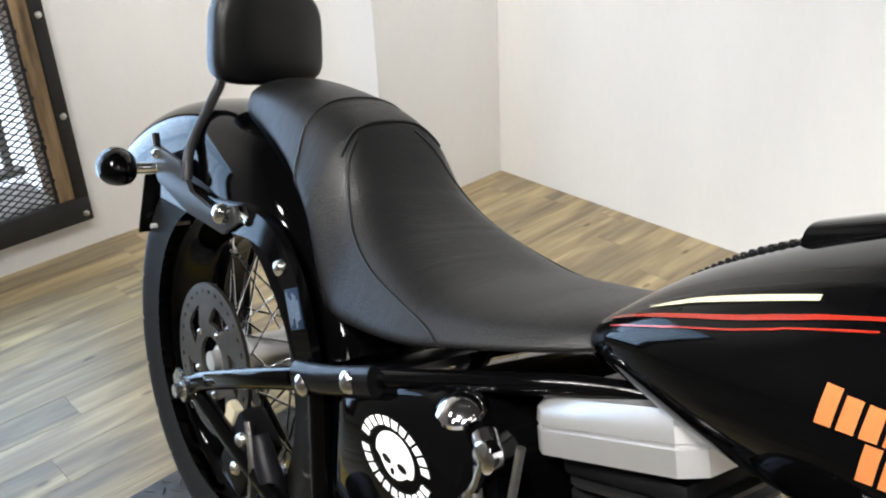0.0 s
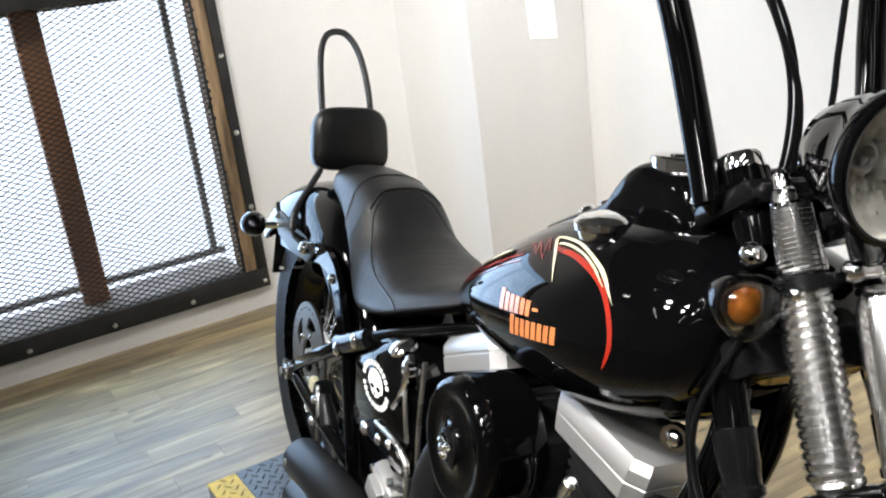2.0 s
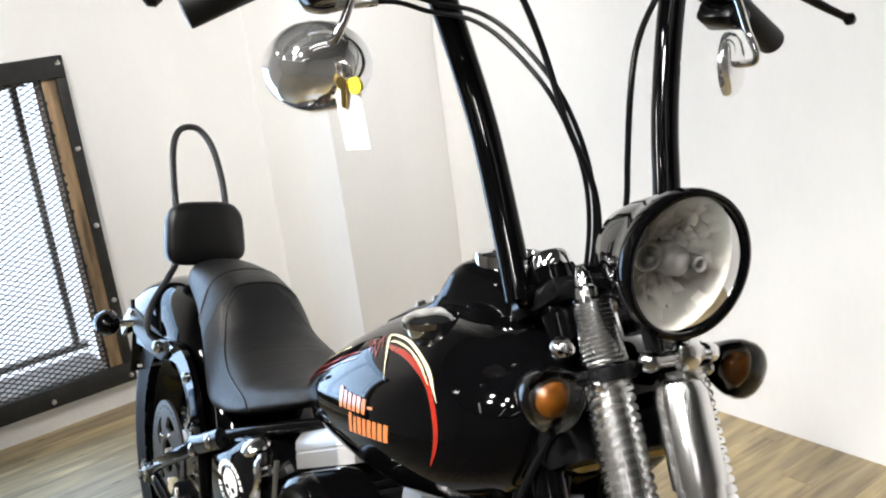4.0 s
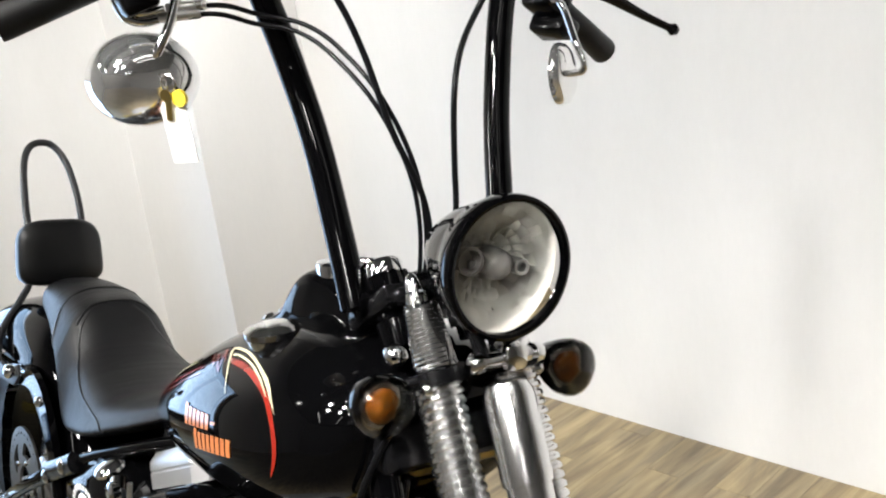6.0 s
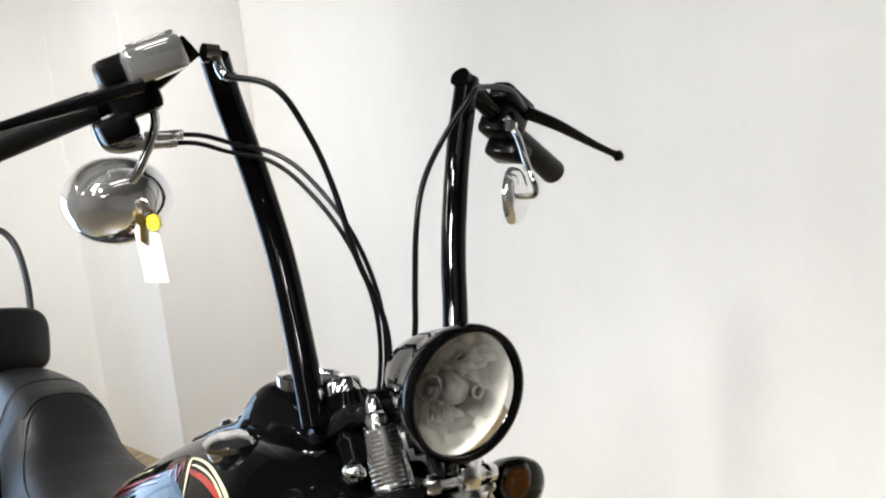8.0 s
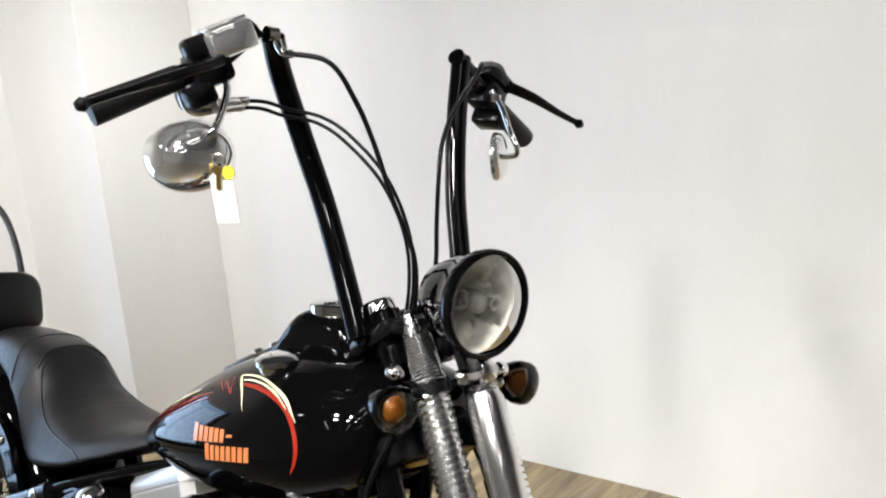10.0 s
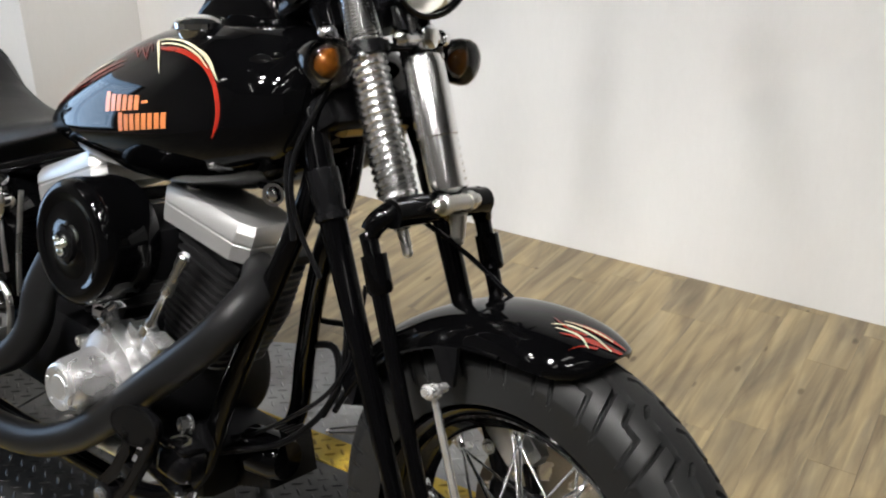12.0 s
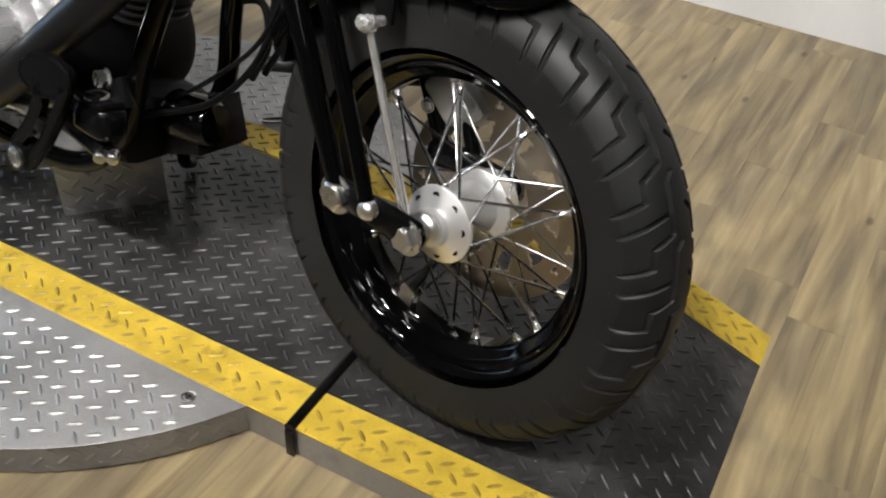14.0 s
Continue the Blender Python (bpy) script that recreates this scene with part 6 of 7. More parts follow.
# ---- frame ----
bm = bmesh.new()
for s in (-1, 1):
    down = [(-0.37, -0.045, 0.84), (-0.35, -0.075, 0.74), (-0.4, -0.088, 0.58), (-0.465, -0.09, 0.4), (-0.51, -0.09, 0.26)] if s < 0 else [(-0.36, 0.01, 0.84), (-0.352, -0.005, 0.74), (-0.378, -0.006, 0.648), (-0.425, 0.03, 0.54), (-0.455, 0.056, 0.44), (-0.495, 0.088, 0.3)]
    tube(bm, down + [(-0.6, s * 0.1, 0.185), (-0.8, s * 0.11, 0.17), (-1.15, s * 0.12, 0.17), (-1.25, s * 0.125, 0.22)], 0.0165, 14, 6)
    tube(bm, [(-0.42, s * 0.03, 0.9), (-0.7, s * 0.04, 0.72), (-0.9, s * 0.06, 0.672), (-1.05, s * 0.104, 0.618), (-1.2, s * 0.143, 0.555), (-1.31, s * 0.14, 0.495)], 0.0115, 14, 6)
    tube(bm, [(-1.25, s * 0.125, 0.22), (-1.28, s * 0.13, 0.36), (-1.3, s * 0.135, 0.49)], 0.0165, 14, 4)
tube(bm, [(-0.345, 0, 0.8), (-0.45, 0, 1.0)], 0.036, 20)
frame_tubes = part("frame", bm, PAINT, bike, "gloss black tubular frame")
for s in (-1, 1):
    bm = bmesh.new()
    tube(bm, [(-1.315, s * 0.142, 0.498), (-1.45, s * 0.146, 0.43), (-1.6, s * 0.146, 0.35), (-1.645, s * 0.146, 0.318)], [0.017, 0.015, 0.015, 0.019], 14, 4, flat=0.7)
    tube(bm, [(-1.28, s * 0.13, 0.26), (-1.45, s * 0.14, 0.285), (-1.645, s * 0.142, 0.316)], 0.017, 14, 4, flat=0.7)
    box(bm, (0.27, 0.014, 0.018), Matrix.Translation((-1.46, s * 0.152, 0.426)) @ pose(0, 0, 0, 0, -27.4), 0.003)
    sw = part("swingarm", bm, PAINT, bike, "gloss black swingarm")
    bm = bmesh.new()
    lathe(bm, [(0, 0.02), (0.012, 0.02), (0.014, 0.012), (0.024, 0.011)], towards((-1.645, s * 0.15, 0.316), (0, s, 0)), 6)
    lathe(bm, [(0, 0.022), (0.006, 0.022)], towards((-1.672, s * 0.15, 0.314), (0, s, 0)), 6)
    parts("axle_nut", bm, STEEL, sw, "hexagon axle nut")
    bm = bmesh.new()
    dome(bm, (-1.305, s * 0.157, 0.497), (0, s, 0), 0.0145, 0.01)
    dome(bm, (-1.21, s * 0.157, 0.548), (0, s, 0), 0.0145, 0.01)
    parts("frame_bolt", bm, CHROME, frame_tubes, "domed chrome bolt")
bm = bmesh.new()
tube(bm, [(-1.33, -0.15, 0.497), (-1.27, -0.152, 0.52), (-1.17, -0.15, 0.567)], 0.019, 12, 3, flat=0.6)
part("junction_plate", bm, ENAMEL, frame_tubes)

# oil tank with its round badge
bm = bmesh.new()
rings = []
for y, k in ((-0.146, 0.9), (-0.14, 0.98), (-0.12, 1.0), (0.12, 1.0), (0.14, 0.98), (0.146, 0.9)):
    rings.append([bm.verts.new((-1.115 + k * dx, y, 0.482 + k * dz)) for dx, dz in
                  ((-0.135, -0.1), (-0.12, -0.115), (0.11, -0.115), (0.145, -0.08), (0.14, 0.06), (0.09, 0.12), (0.03, 0.12), (-0.13, 0.045), (-0.145, 0.02))])
skin(bm, rings)
bmesh.ops.bevel(bm, geom=[e for e in bm.edges], offset=0.008, segments=2, affect="EDGES")
oil = part("oil_tank", bm, PAINT, bike, "gloss black oil tank with a round white badge", sharp=60)
BC = (-1.123, -0.1475, 0.496)


def flat_shape(bm, pts, y=-0.1478):
    bm.faces.new([bm.verts.new((x, y, z)) for x, z in pts])


for k in range(24):
    if k in (0, 12):
        continue
    a0, a1 = math.tau * (k + 0.12) / 24, math.tau * (k + 0.88) / 24
    pts = []
    for r, angs in ((0.0335, (a0, a1)), (0.0435, (a1, a0))):
        for a in angs:
            pts.append((BC[0] + 1.5 * r * math.cos(a), BC[2] + r * math.sin(a)))
    bm = bmesh.new()
    flat_shape(bm, pts)
    part("badge_segment", bm, WHITE, oil, "white segment of the round badge")
bm = bmesh.new()
pts = []
for j in range(40):
    a = math.tau * j / 40
    r = 0.0275 if math.sin(a) > -0.3 else 0.0275 * (1 - 0.18 * (-0.3 - math.sin(a)))
    pts.append((BC[0] + 1.32 * r * math.cos(a) * (1 if math.sin(a) > -0.45 else 0.78), BC[2] + 0.002 + r * math.sin(a)))
flat_shape(bm, pts)
part("badge_centre", bm, WHITE, oil, "plain white rounded shape")
bm = bmesh.new()
for dx, dz, rx, rz in ((-0.01, -0.006, 0.007, 0.0045), (0.012, -0.003, 0.007, 0.0045), (0.0, -0.015, 0.003, 0.004)):
    flat_shape(bm, [(BC[0] + 1.3 * (dx + rx * math.cos(math.tau * j / 14)), BC[2] + dz + rz * math.sin(math.tau * j / 14)) for j in range(14)], -0.1484)
parts("badge_mark", bm, ENAMEL, oil, "small dark oval")
bm = bmesh.new()
lathe(bm, [(-0.012, 0.015), (0, 0.018), (0.004, 0.026), (0.01, 0.026), (0.016, 0.02), (0.019, 0.009), (0.0195, 0)], towards((-1.048, -0.127, 0.588), (-0.05, -0.5, 1)), 32, caps=False)
part("oil_cap", bm, CHROME, oil, "domed chrome oil filler cap")
bm = bmesh.new()
tube(bm, [(-1.01, -0.13, 0.585), (-0.985, -0.14, 0.575)], 0.014, 14)
lathe(bm, [(0, 0.016), (0.012, 0.016), (0.015, 0.012)], towards((-0.985, -0.14, 0.58), (0, -1, 0)), 18)
tube(bm, [(-0.985, -0.15, 0.575), (-0.99, -0.153, 0.54), (-1.02, -0.155, 0.5)], 0.006, 8, 3)
part("ignition_lock", bm, CHROME, oil, "chrome lock and lever")
bm = bmesh.new()
tube(bm, [(-0.995, -0.148, 0.565), (-0.975, -0.152, 0.51), (-0.965, -0.15, 0.46)], 0.004, 8, 3)
tube(bm, [(-0.96, -0.13, 0.6), (-0.955, -0.135, 0.5), (-0.95, -0.135, 0.42)], 0.0045, 8, 3)
parts("oil_line", bm, STEEL, oil, "bright thin line")

# rear brake and shock parts in front of the rear wheel
bm = bmesh.new()
box(bm, (0.08, 0.045, 0.13), Matrix.Translation((-1.5, -0.115, 0.275)) @ pose(0, 0, 0, 0, 25), 0.012)
rc = part("rear_caliper", bm, CRINKLE, bike, "dark rear brake caliper")
bm = bmesh.new()
dome(bm, (-1.485, -0.137, 0.31), (0, -1, 0), 0.013, 0.012)
dome(bm, (-1.5, -0.137, 0.255), (0, -1, 0), 0.011, 0.01)
tube(bm, [(-1.47, -0.14, 0.35), (-1.44, -0.145, 0.3), (-1.435, -0.145, 0.23)], 0.006, 8, 3)
parts("bolt", bm, STEEL, rc)
bm = bmesh.new()
box(bm, (0.03, 0.02, 0.08), Matrix.Translation((-1.545, -0.125, 0.3)) @ pose(0, 0, 0, 0, 12), 0.008)
part("pad_spring", bm, mat("cream_plastic", (0.55, 0.5, 0.36), 0.5), rc, "pale caliper cover")
bm = bmesh.new()
tube(bm, [(-1.452, -0.13, 0.335), (-1.436, -0.13, 0.315), (-1.41, -0.13, 0.285), (-1.36, -0.13, 0.225)], [0.012, 0.016, 0.019, 0.019], 16, 3)
part("master_cylinder", bm, SATIN, rc, "satin dark cylinder")
bm = bmesh.new()
box(bm, (0.06, 0.24, 0.28), Matrix.Translation((-1.3, 0, 0.36)), 0.02)
part("battery_box", bm, SATIN, bike, "black inner fender panel")


# ---- engine ----
def rounded(w, d, r, n=5):
    out = []
    for cx, cy, a0 in ((w / 2 - r, d / 2 - r, 0), (-w / 2 + r, d / 2 - r, 90), (-w / 2 + r, -d / 2 + r, 180), (w / 2 - r, -d / 2 + r, 270)):
        out += [(cx + r * math.cos(radians(a0 + 90 * i / n)), cy + r * math.sin(radians(a0 + 90 * i / n))) for i in range(n + 1)]
    return out


bm = bmesh.new()
lathe(bm, [(-0.12, 0.06), (-0.118, 0.1), (-0.1, 0.108), (0.1, 0.108), (0.12, 0.096)], towards((-0.69, 0, 0.335), (0, -1, 0)) , 40)
box(bm, (0.3, 0.2, 0.17), Matrix.Translation((-0.95, 0, 0.32)), 0.03)
box(bm, (0.2, 0.18, 0.1), Matrix.Translation((-0.6, 0, 0.25)), 0.03)
eng = part("engine_case", bm, CRINKLE, bike, "black crinkle-finish V-twin crankcase")
for ang, base in ((16, Vector((-0.634, 0, 0.314))), (-20, Vector((-0.779, 0, 0.307)))):
    d = Vector((math.sin(radians(ang)), 0, math.cos(radians(ang))))
    m = Matrix.Translation(base) @ pose(0, 0, 0, 0, ang)
    bm = bmesh.new()
    rings = []
    for i in range(13):
        z, w = 0.118 + i * 0.0142, 0.138 + 0.004 * min(i, 6)
        for zz, ww in ((z, 0.112), (z, w), (z + 0.0048, w), (z + 0.0048, 0.112)):
            rings.append([bm.verts.new(m @ Vector((x, y, zz))) for x, y in rounded(ww, ww * 0.98, 0.035)])
    skin(bm, rings)
    cyl = part("cylinder", bm, FINM, bike, "black finned cylinder")
    bm = bmesh.new()
    end, up, drop = (0.082, 0.008, 0.012) if ang > 0 else (0.098, 0.009, 0.0)
    far = 0.0 if ang > 0 else 0.06
    o0 = [(-0.1, -0.08), (-0.085, -0.09), (end - 0.02, -0.09), (end, -0.072), (end, far), (end - 0.02, far + 0.015), (-0.085, far + 0.015), (-0.1, far)]
    rings = []
    for z, k in ((0.318, 1.0), (0.342, 1.0), (0.3435, 0.985), (0.346, 0.985), (0.3475, 1.0), (0.362, 0.985), (0.374, 0.9), (0.378, 0.6)):
        rings.append([bm.verts.new(m @ Vector((x * k - (0.012 if ang > 0 and x < -0.05 else 0.0) * (z - 0.318) / 0.05, y * k, z - drop + (up + drop) * (x > 0)))) for x, y in o0])
    skin(bm, rings)
    bmesh.ops.bevel(bm, geom=[e for e in bm.edges if e.calc_face_angle(0) > 0.5], offset=0.004, segments=2, affect="EDGES")
    rk = part("rocker_box", bm, SILVER, cyl, "silver rocker cover", sharp=30)
    bm = bmesh.new()
    for x, y in ((-0.07, -0.066), (-0.01, -0.07), (0.06, -0.068)):
        p = m @ Vector((x, y, 0.356))
        lathe(bm, [(0.0, 0.0105), (0.014, 0.0105), (0.0145, 0.007), (0.008, 0.006), (0.008, 0)], towards(p, d), 14, caps=False)
    parts("cover_screw", bm, ALU, rk, "socket screw")
    bm = bmesh.new()
    box(bm, (0.15, 0.15, 0.02), m @ Matrix.Translation((0, 0, 0.306)), 0.006)
    part("head", bm, CRINKLE, cyl, "black cylinder head")
    # pushrod tubes
    for a, b in ((((-0.55, -0.11, 0.602), (-0.627, -0.115, 0.455)),) if ang > 0 else (((-0.8, -0.1, 0.59), (-0.745, -0.115, 0.47)),)):
        a, b = Vector(a), Vector(b)
        ln = (a - b).length
        bm = bmesh.new()
        lathe(bm, [(0, 0.013), (0.018, 0.013), (0.02, 0.0095), (0.028, 0.009), (0.032, 0.0068), (ln * 0.5, 0.0068), (ln * 0.52, 0.009), (ln * 0.6, 0.009), (ln * 0.62, 0.0078), (ln - 0.025, 0.0078), (ln - 0.023, 0.0105), (ln - 0.004, 0.0105), (ln, 0.006)], towards(b, a - b), 16)
        part("pushrod_tube", bm, ALU, cyl, "bright pushrod tube")
bm = bmesh.new()
for x, z in ((-0.64, 0.448), (-0.6, 0.44), (-0.73, 0.46)):
    box(bm, (0.04, 0.04, 0.035), Matrix.Translation((x, -0.11, z)) @ pose(0, 0, 0, 0, 20), 0.008)
parts("tappet_block", bm, CASTM, eng, "bright tappet block")

# cam cover
bm = bmesh.new()
rings = []
for y, k, dz in ((-0.1, 1.0, 0.02), (-0.125, 1.0, 0.02), (-0.142, 0.93, 0.016), (-0.15, 0.7, 0.008), (-0.2, 0.55, 0.011), (-0.208, 0.5, 0.011)):
    rings.append([bm.verts.new((-0.699 + k * (0.07 + 0.007 * (k > 0.8) * max(0.0, math.cos(5 * (a - 0.25))) ** 3) * math.cos(a) * (1.15 if math.cos(a) > 0 else 1.0) + (0.012 * (k > 0.8) * (math.sin(a) > 0)), y, 0.352 + dz * 1.2 + k * (0.07 + 0.007 * (k > 0.8) * max(0.0, math.cos(5 * (a - 0.25))) ** 3) * math.sin(a) * (1.08 if math.sin(a) > 0 else 1))) for a in [math.tau * j / 80 for j in range(80)]])
skin(bm, rings)
cam_cover = part("cam_cover", bm, CASTM, eng, "polished aluminium cam cover", sharp=30)
bm = bmesh.new()
lathe(bm, [(0, 0.04), (0.006, 0.04), (0.009, 0.036), (0.007, 0.024), (0.006, 0.022), (0.008, 0.02), (0.009, 0)], towards((-0.7, -0.206, 0.364), (0, -1, 0)) @ Matrix.Scale(0.92, 4), 36, caps=False)
part("timer_cover", bm, CASTM, cam_cover, "round ignition cover plate")
bm = bmesh.new()
for k in range(5):
    a = math.tau * k / 5 + 0.4
    dome(bm, (-0.7 + 0.0285 * math.cos(a), -0.213, 0.364 + 0.0285 * math.sin(a)), (0, -1, 0), 0.0038, 0.003)
for k in range(5):
    a = math.tau * k / 5 + 0.25
    lathe(bm, [(-0.012, 0.0095), (0.004, 0.0095), (0.005, 0.006), (0.001, 0.005), (0.001, 0)], towards((-0.692 + 0.075 * math.cos(a), -0.138, 0.375 + 0.072 * math.sin(a)), (0, -1, 0)), 14, caps=False)
parts("cover_screw", bm, ALU, cam_cover, "bright cover screw")

# air cleaner
am = towards((-0.699, -0.125, 0.59), (0, -1, 0))
bm = bmesh.new()
lathe(bm, [(-0.02, 0.05), (-0.015, 0.091), (0.004, 0.096), (0.008, 0.0945), (0.012, 0.0945), (0.056, 0.0955), (0.068, 0.094), (0.076, 0.089), (0.08, 0.081), (0.08, 0.074), (0.0765, 0.067), (0.075, 0.06), (0.077, 0.034), (0.079, 0.03), (0.0815, 0.028), (0.082, 0.024), (0.082, 0)], am, 72, caps=False)
ac = part("air_cleaner", bm, PAINT, bike, "round gloss black air cleaner cover")
bm = bmesh.new()
lathe(bm, [(0.08, 0.027), (0.087, 0.026), (0.089, 0.02), (0.086, 0.018), (0.086, 0)], am, 32, caps=False)
part("badge_recess", bm, ENAMEL, ac, "black centre boss")
bm = bmesh.new()
for k in range(3):
    a = math.tau * k / 3 + 0.5
    dome(bm, am @ Vector((0.011 * math.cos(a), 0.011 * math.sin(a), 0.088)), (0, -1, 0), 0.0065, 0.008)
dome(bm, am @ Vector((0, 0, 0.088)), (0, -1, 0), 0.008, 0.011)
parts("centre_screw", bm, CHROME, ac, "chrome centre screw")
bm = bmesh.new()
tube(bm, [(-0.7, -0.12, 0.48), (-0.71, -0.135, 0.462), (-0.69, -0.14, 0.455)], 0.009, 12, 3)
lathe(bm, [(0, 0.012), (0.02, 0.012), (0.022, 0.008)], towards((-0.72, -0.135, 0.462), (1, 0, 0.1)), 8)
part("breather_fitting", bm, CHROME, ac, "chrome breather fitting")
bm = bmesh.new()
box(bm, (0.14, 0.12, 0.09), Matrix.Translation((-0.68, -0.06, 0.58)), 0.02)
part("intake", bm, CRINKLE, ac, "black intake body")

# regulator, oil filter and front clutter
bm = bmesh.new()
box(bm, (0.085, 0.05, 0.07), Matrix.Translation((-1.04, -0.14, 0.335)) @ pose(0, 0, 0, 0, 24), 0.012)
box(bm, (0.05, 0.02, 0.04), Matrix.Translation((-1.04, -0.17, 0.335)) @ pose(0, 0, 0, 0, 24), 0.006)
tr = part("transmission_cover", bm, SILVER, bike, "silver transmission side cover")
bm = bmesh.new()
for x, z in ((-1.075, 0.36), (-1.0, 0.37), (-1.05, 0.295), (-1.0, 0.31)):
    lathe(bm, [(0, 0.008), (0.01, 0.008), (0.011, 0.005)], towards((x, -0.155, z), (0, -1, 0)), 12)
for x, z, r in ((-1.1, 0.4, 0.013), (-1.0, 0.425, 0.013), (-1.17, 0.39, 0.016), (-1.05, 0.415, 0.011)):
    dome(bm, (x, -0.14, z), (0, -1, 0), r, 0.012)
parts("cover_bolt", bm, ALU, tr, "bright bolt")
bm = bmesh.new()
tube(bm, [(-1.1, -0.15, 0.435), (-1.0, -0.152, 0.44), (-0.955, -0.15, 0.41), (-0.95, -0.15, 0.33)], 0.006, 10, 4)
part("brake_line", bm, STEEL, tr, "bent steel line")
bm = bmesh.new()
lathe(bm, [(0, 0.03), (0.004, 0.038), (0.07, 0.038), (0.082, 0.03), (0.084, 0)], towards((-0.5, 0.0, 0.28), (1, 0.05, 0.12)), 28, caps=False)
of = part("oil_filter", bm, PAINT, eng, "black oil filter")
bm = bmesh.new()
box(bm, (0.09, 0.1, 0.06), Matrix.Translation((-0.475, 0.03, 0.255)) @ pose(0, 0, 0, 0, -20), 0.01)
for i in range(6):
    box(bm, (0.005, 0.1, 0.075), Matrix.Translation((-0.51 + i * 0.014, 0.03, 0.255 + i * 0.005)) @ pose(0, 0, 0, 0, -20), 0.001)
part("regulator", bm, CRINKLE, frame_tubes, "black finned regulator")
bm = bmesh.new()
tube(bm, [(-0.415, -0.075, 0.722), (-0.41, -0.085, 0.722)], 0.016, 16)
dome(bm, (-0.411, -0.082, 0.722), (0, -1, 0), 0.012, 0.01)
parts("engine_mount_bolt", bm, CHROME, frame_tubes, "chrome engine mount bolt")
bm = bmesh.new()
tube(bm, [(-0.52, -0.06, 0.74), (-0.44, -0.075, 0.73)], 0.009, 10)
part("engine_mount", bm, SATIN, frame_tubes)
bm = bmesh.new()
for pts, r in (([(-0.45, 0.05, 0.46), (-0.4, 0.06, 0.47), (-0.375, 0.05, 0.42), (-0.40, 0.05, 0.36)], 0.006), ([(-0.44, 0.07, 0.5), (-0.385, 0.08, 0.5), (-0.36, 0.07, 0.44), (-0.385, 0.06, 0.37)], 0.005),
               ([(-0.315, -0.02, 0.62), (-0.33, 0.0, 0.45), (-0.4, -0.02, 0.34), (-0.5, -0.06, 0.29)], 0.005)):
    tube(bm, pts, r, 8, 6)
parts("hose", bm, PLASTIC, frame_tubes, "thin black hose")
bm = bmesh.new()
tube(bm, [(-0.285, -0.02, 0.62), (-0.29, -0.02, 0.556), (-0.299, -0.02, 0.507), (-0.328, -0.02, 0.448), (-0.385, -0.02, 0.39), (-0.471, -0.02, 0.322), (-0.55, -0.02, 0.28)], 0.0036, 8, 6)
part("sensor_cable", bm, PLASTIC, frame_tubes, "thin black cable")
bm = bmesh.new()
tube(bm, [(-0.44, 0.11, 0.36), (-0.36, 0.16, 0.37), (-0.28, 0.2, 0.385)], 0.012, 12)
tube(bm, [(-0.31, 0.182, 0.379), (-0.22, 0.225, 0.395)], 0.017, 14)
part("shift_peg", bm, SATIN, frame_tubes, "black foot peg on the far side")
bm = bmesh.new()
prism(bm, [(-0.44, 0.4), (-0.4, 0.43), (-0.25, 0.475), (-0.24, 0.455), (-0.38, 0.4), (-0.43, 0.37)], 0.128, 0.138, 0.002)
part("shift_arm", bm, SATIN, frame_tubes, "black shift arm")

# brake-side foot control
bm = bmesh.new()
for outline in ([(-0.53 + 0.052 * math.cos(math.tau * k / 20) - 0.008 * math.sin(math.tau * k / 20), 0.366 + 0.026 * math.sin(math.tau * k / 20) + 0.014 * math.cos(math.tau * k / 20)) for k in range(20)],
                [(-0.556, 0.35), (-0.548, 0.325), (-0.572, 0.28), (-0.606, 0.246), (-0.597, 0.236), (-0.561, 0.272), (-0.536, 0.322), (-0.54, 0.35)],
                [(-0.482, 0.364), (-0.5, 0.318), (-0.534, 0.258), (-0.572, 0.208), (-0.584, 0.217), (-0.545, 0.264), (-0.511, 0.322), (-0.496, 0.364)],
                [(-0.557, 0.281), (-0.546, 0.302), (-0.524, 0.297), (-0.536, 0.275)]):
    prism(bm, outline, -0.2, -0.186, 0.002 if len(outline) < 12 else 0.0)
lathe(bm, [(0, 0.024), (0.016, 0.024), (0.018, 0.021)], towards((-0.592, -0.184, 0.224), (0, -1, 0)), 24)
fc = part("foot_control", bm, ENAMEL, bike, "black forward foot control bracket")
bm = bmesh.new()
lathe(bm, [(0, 0.015), (0.004, 0.015), (0.006, 0.011), (0.004, 0.008), (0.004, 0)], towards((-0.593, -0.202, 0.224), (0, -1, 0)), 20)
lathe(bm, [(0, 0.015), (0.003, 0.015), (0.0031, 0.012), (0.017, 0.012), (0.019, 0.009), (0.019, 0)], towards((-0.499, -0.122, 0.358), (-0.3, -1, 0)), 6)
for x, y, z in ((-0.45, -0.15, 0.272), (-0.47, -0.155, 0.267)):
    lathe(bm, [(0, 0.0085), (0.016, 0.0085), (0.018, 0.006)], towards((x, y, z), (0.5, -0.6, -0.1)), 14)
parts("bolt", bm, ALU, fc, "zinc bolt")
bm = bmesh.new()
box(bm, (0.07, 0.05, 0.05), Matrix.Translation((-0.488, -0.143, 0.308)) @ Matrix.Rotation(radians(-6), 4, "X"), 0.015, 3)
box(bm, (0.06, 0.042, 0.012), Matrix.Translation((-0.488, -0.145, 0.336)) @ Matrix.Rotation(radians(-6), 4, "X"), 0.005, 2)
tube(bm, [(-0.56, -0.14, 0.275), (-0.5, -0.145, 0.268), (-0.465, -0.15, 0.264)], 0.015, 12)
tube(bm, [(-0.495, -0.11, 0.358), (-0.475, -0.11, 0.32)], 0.016, 12)
part("brake_cylinder", bm, ENAMEL, fc, "black brake cylinder")
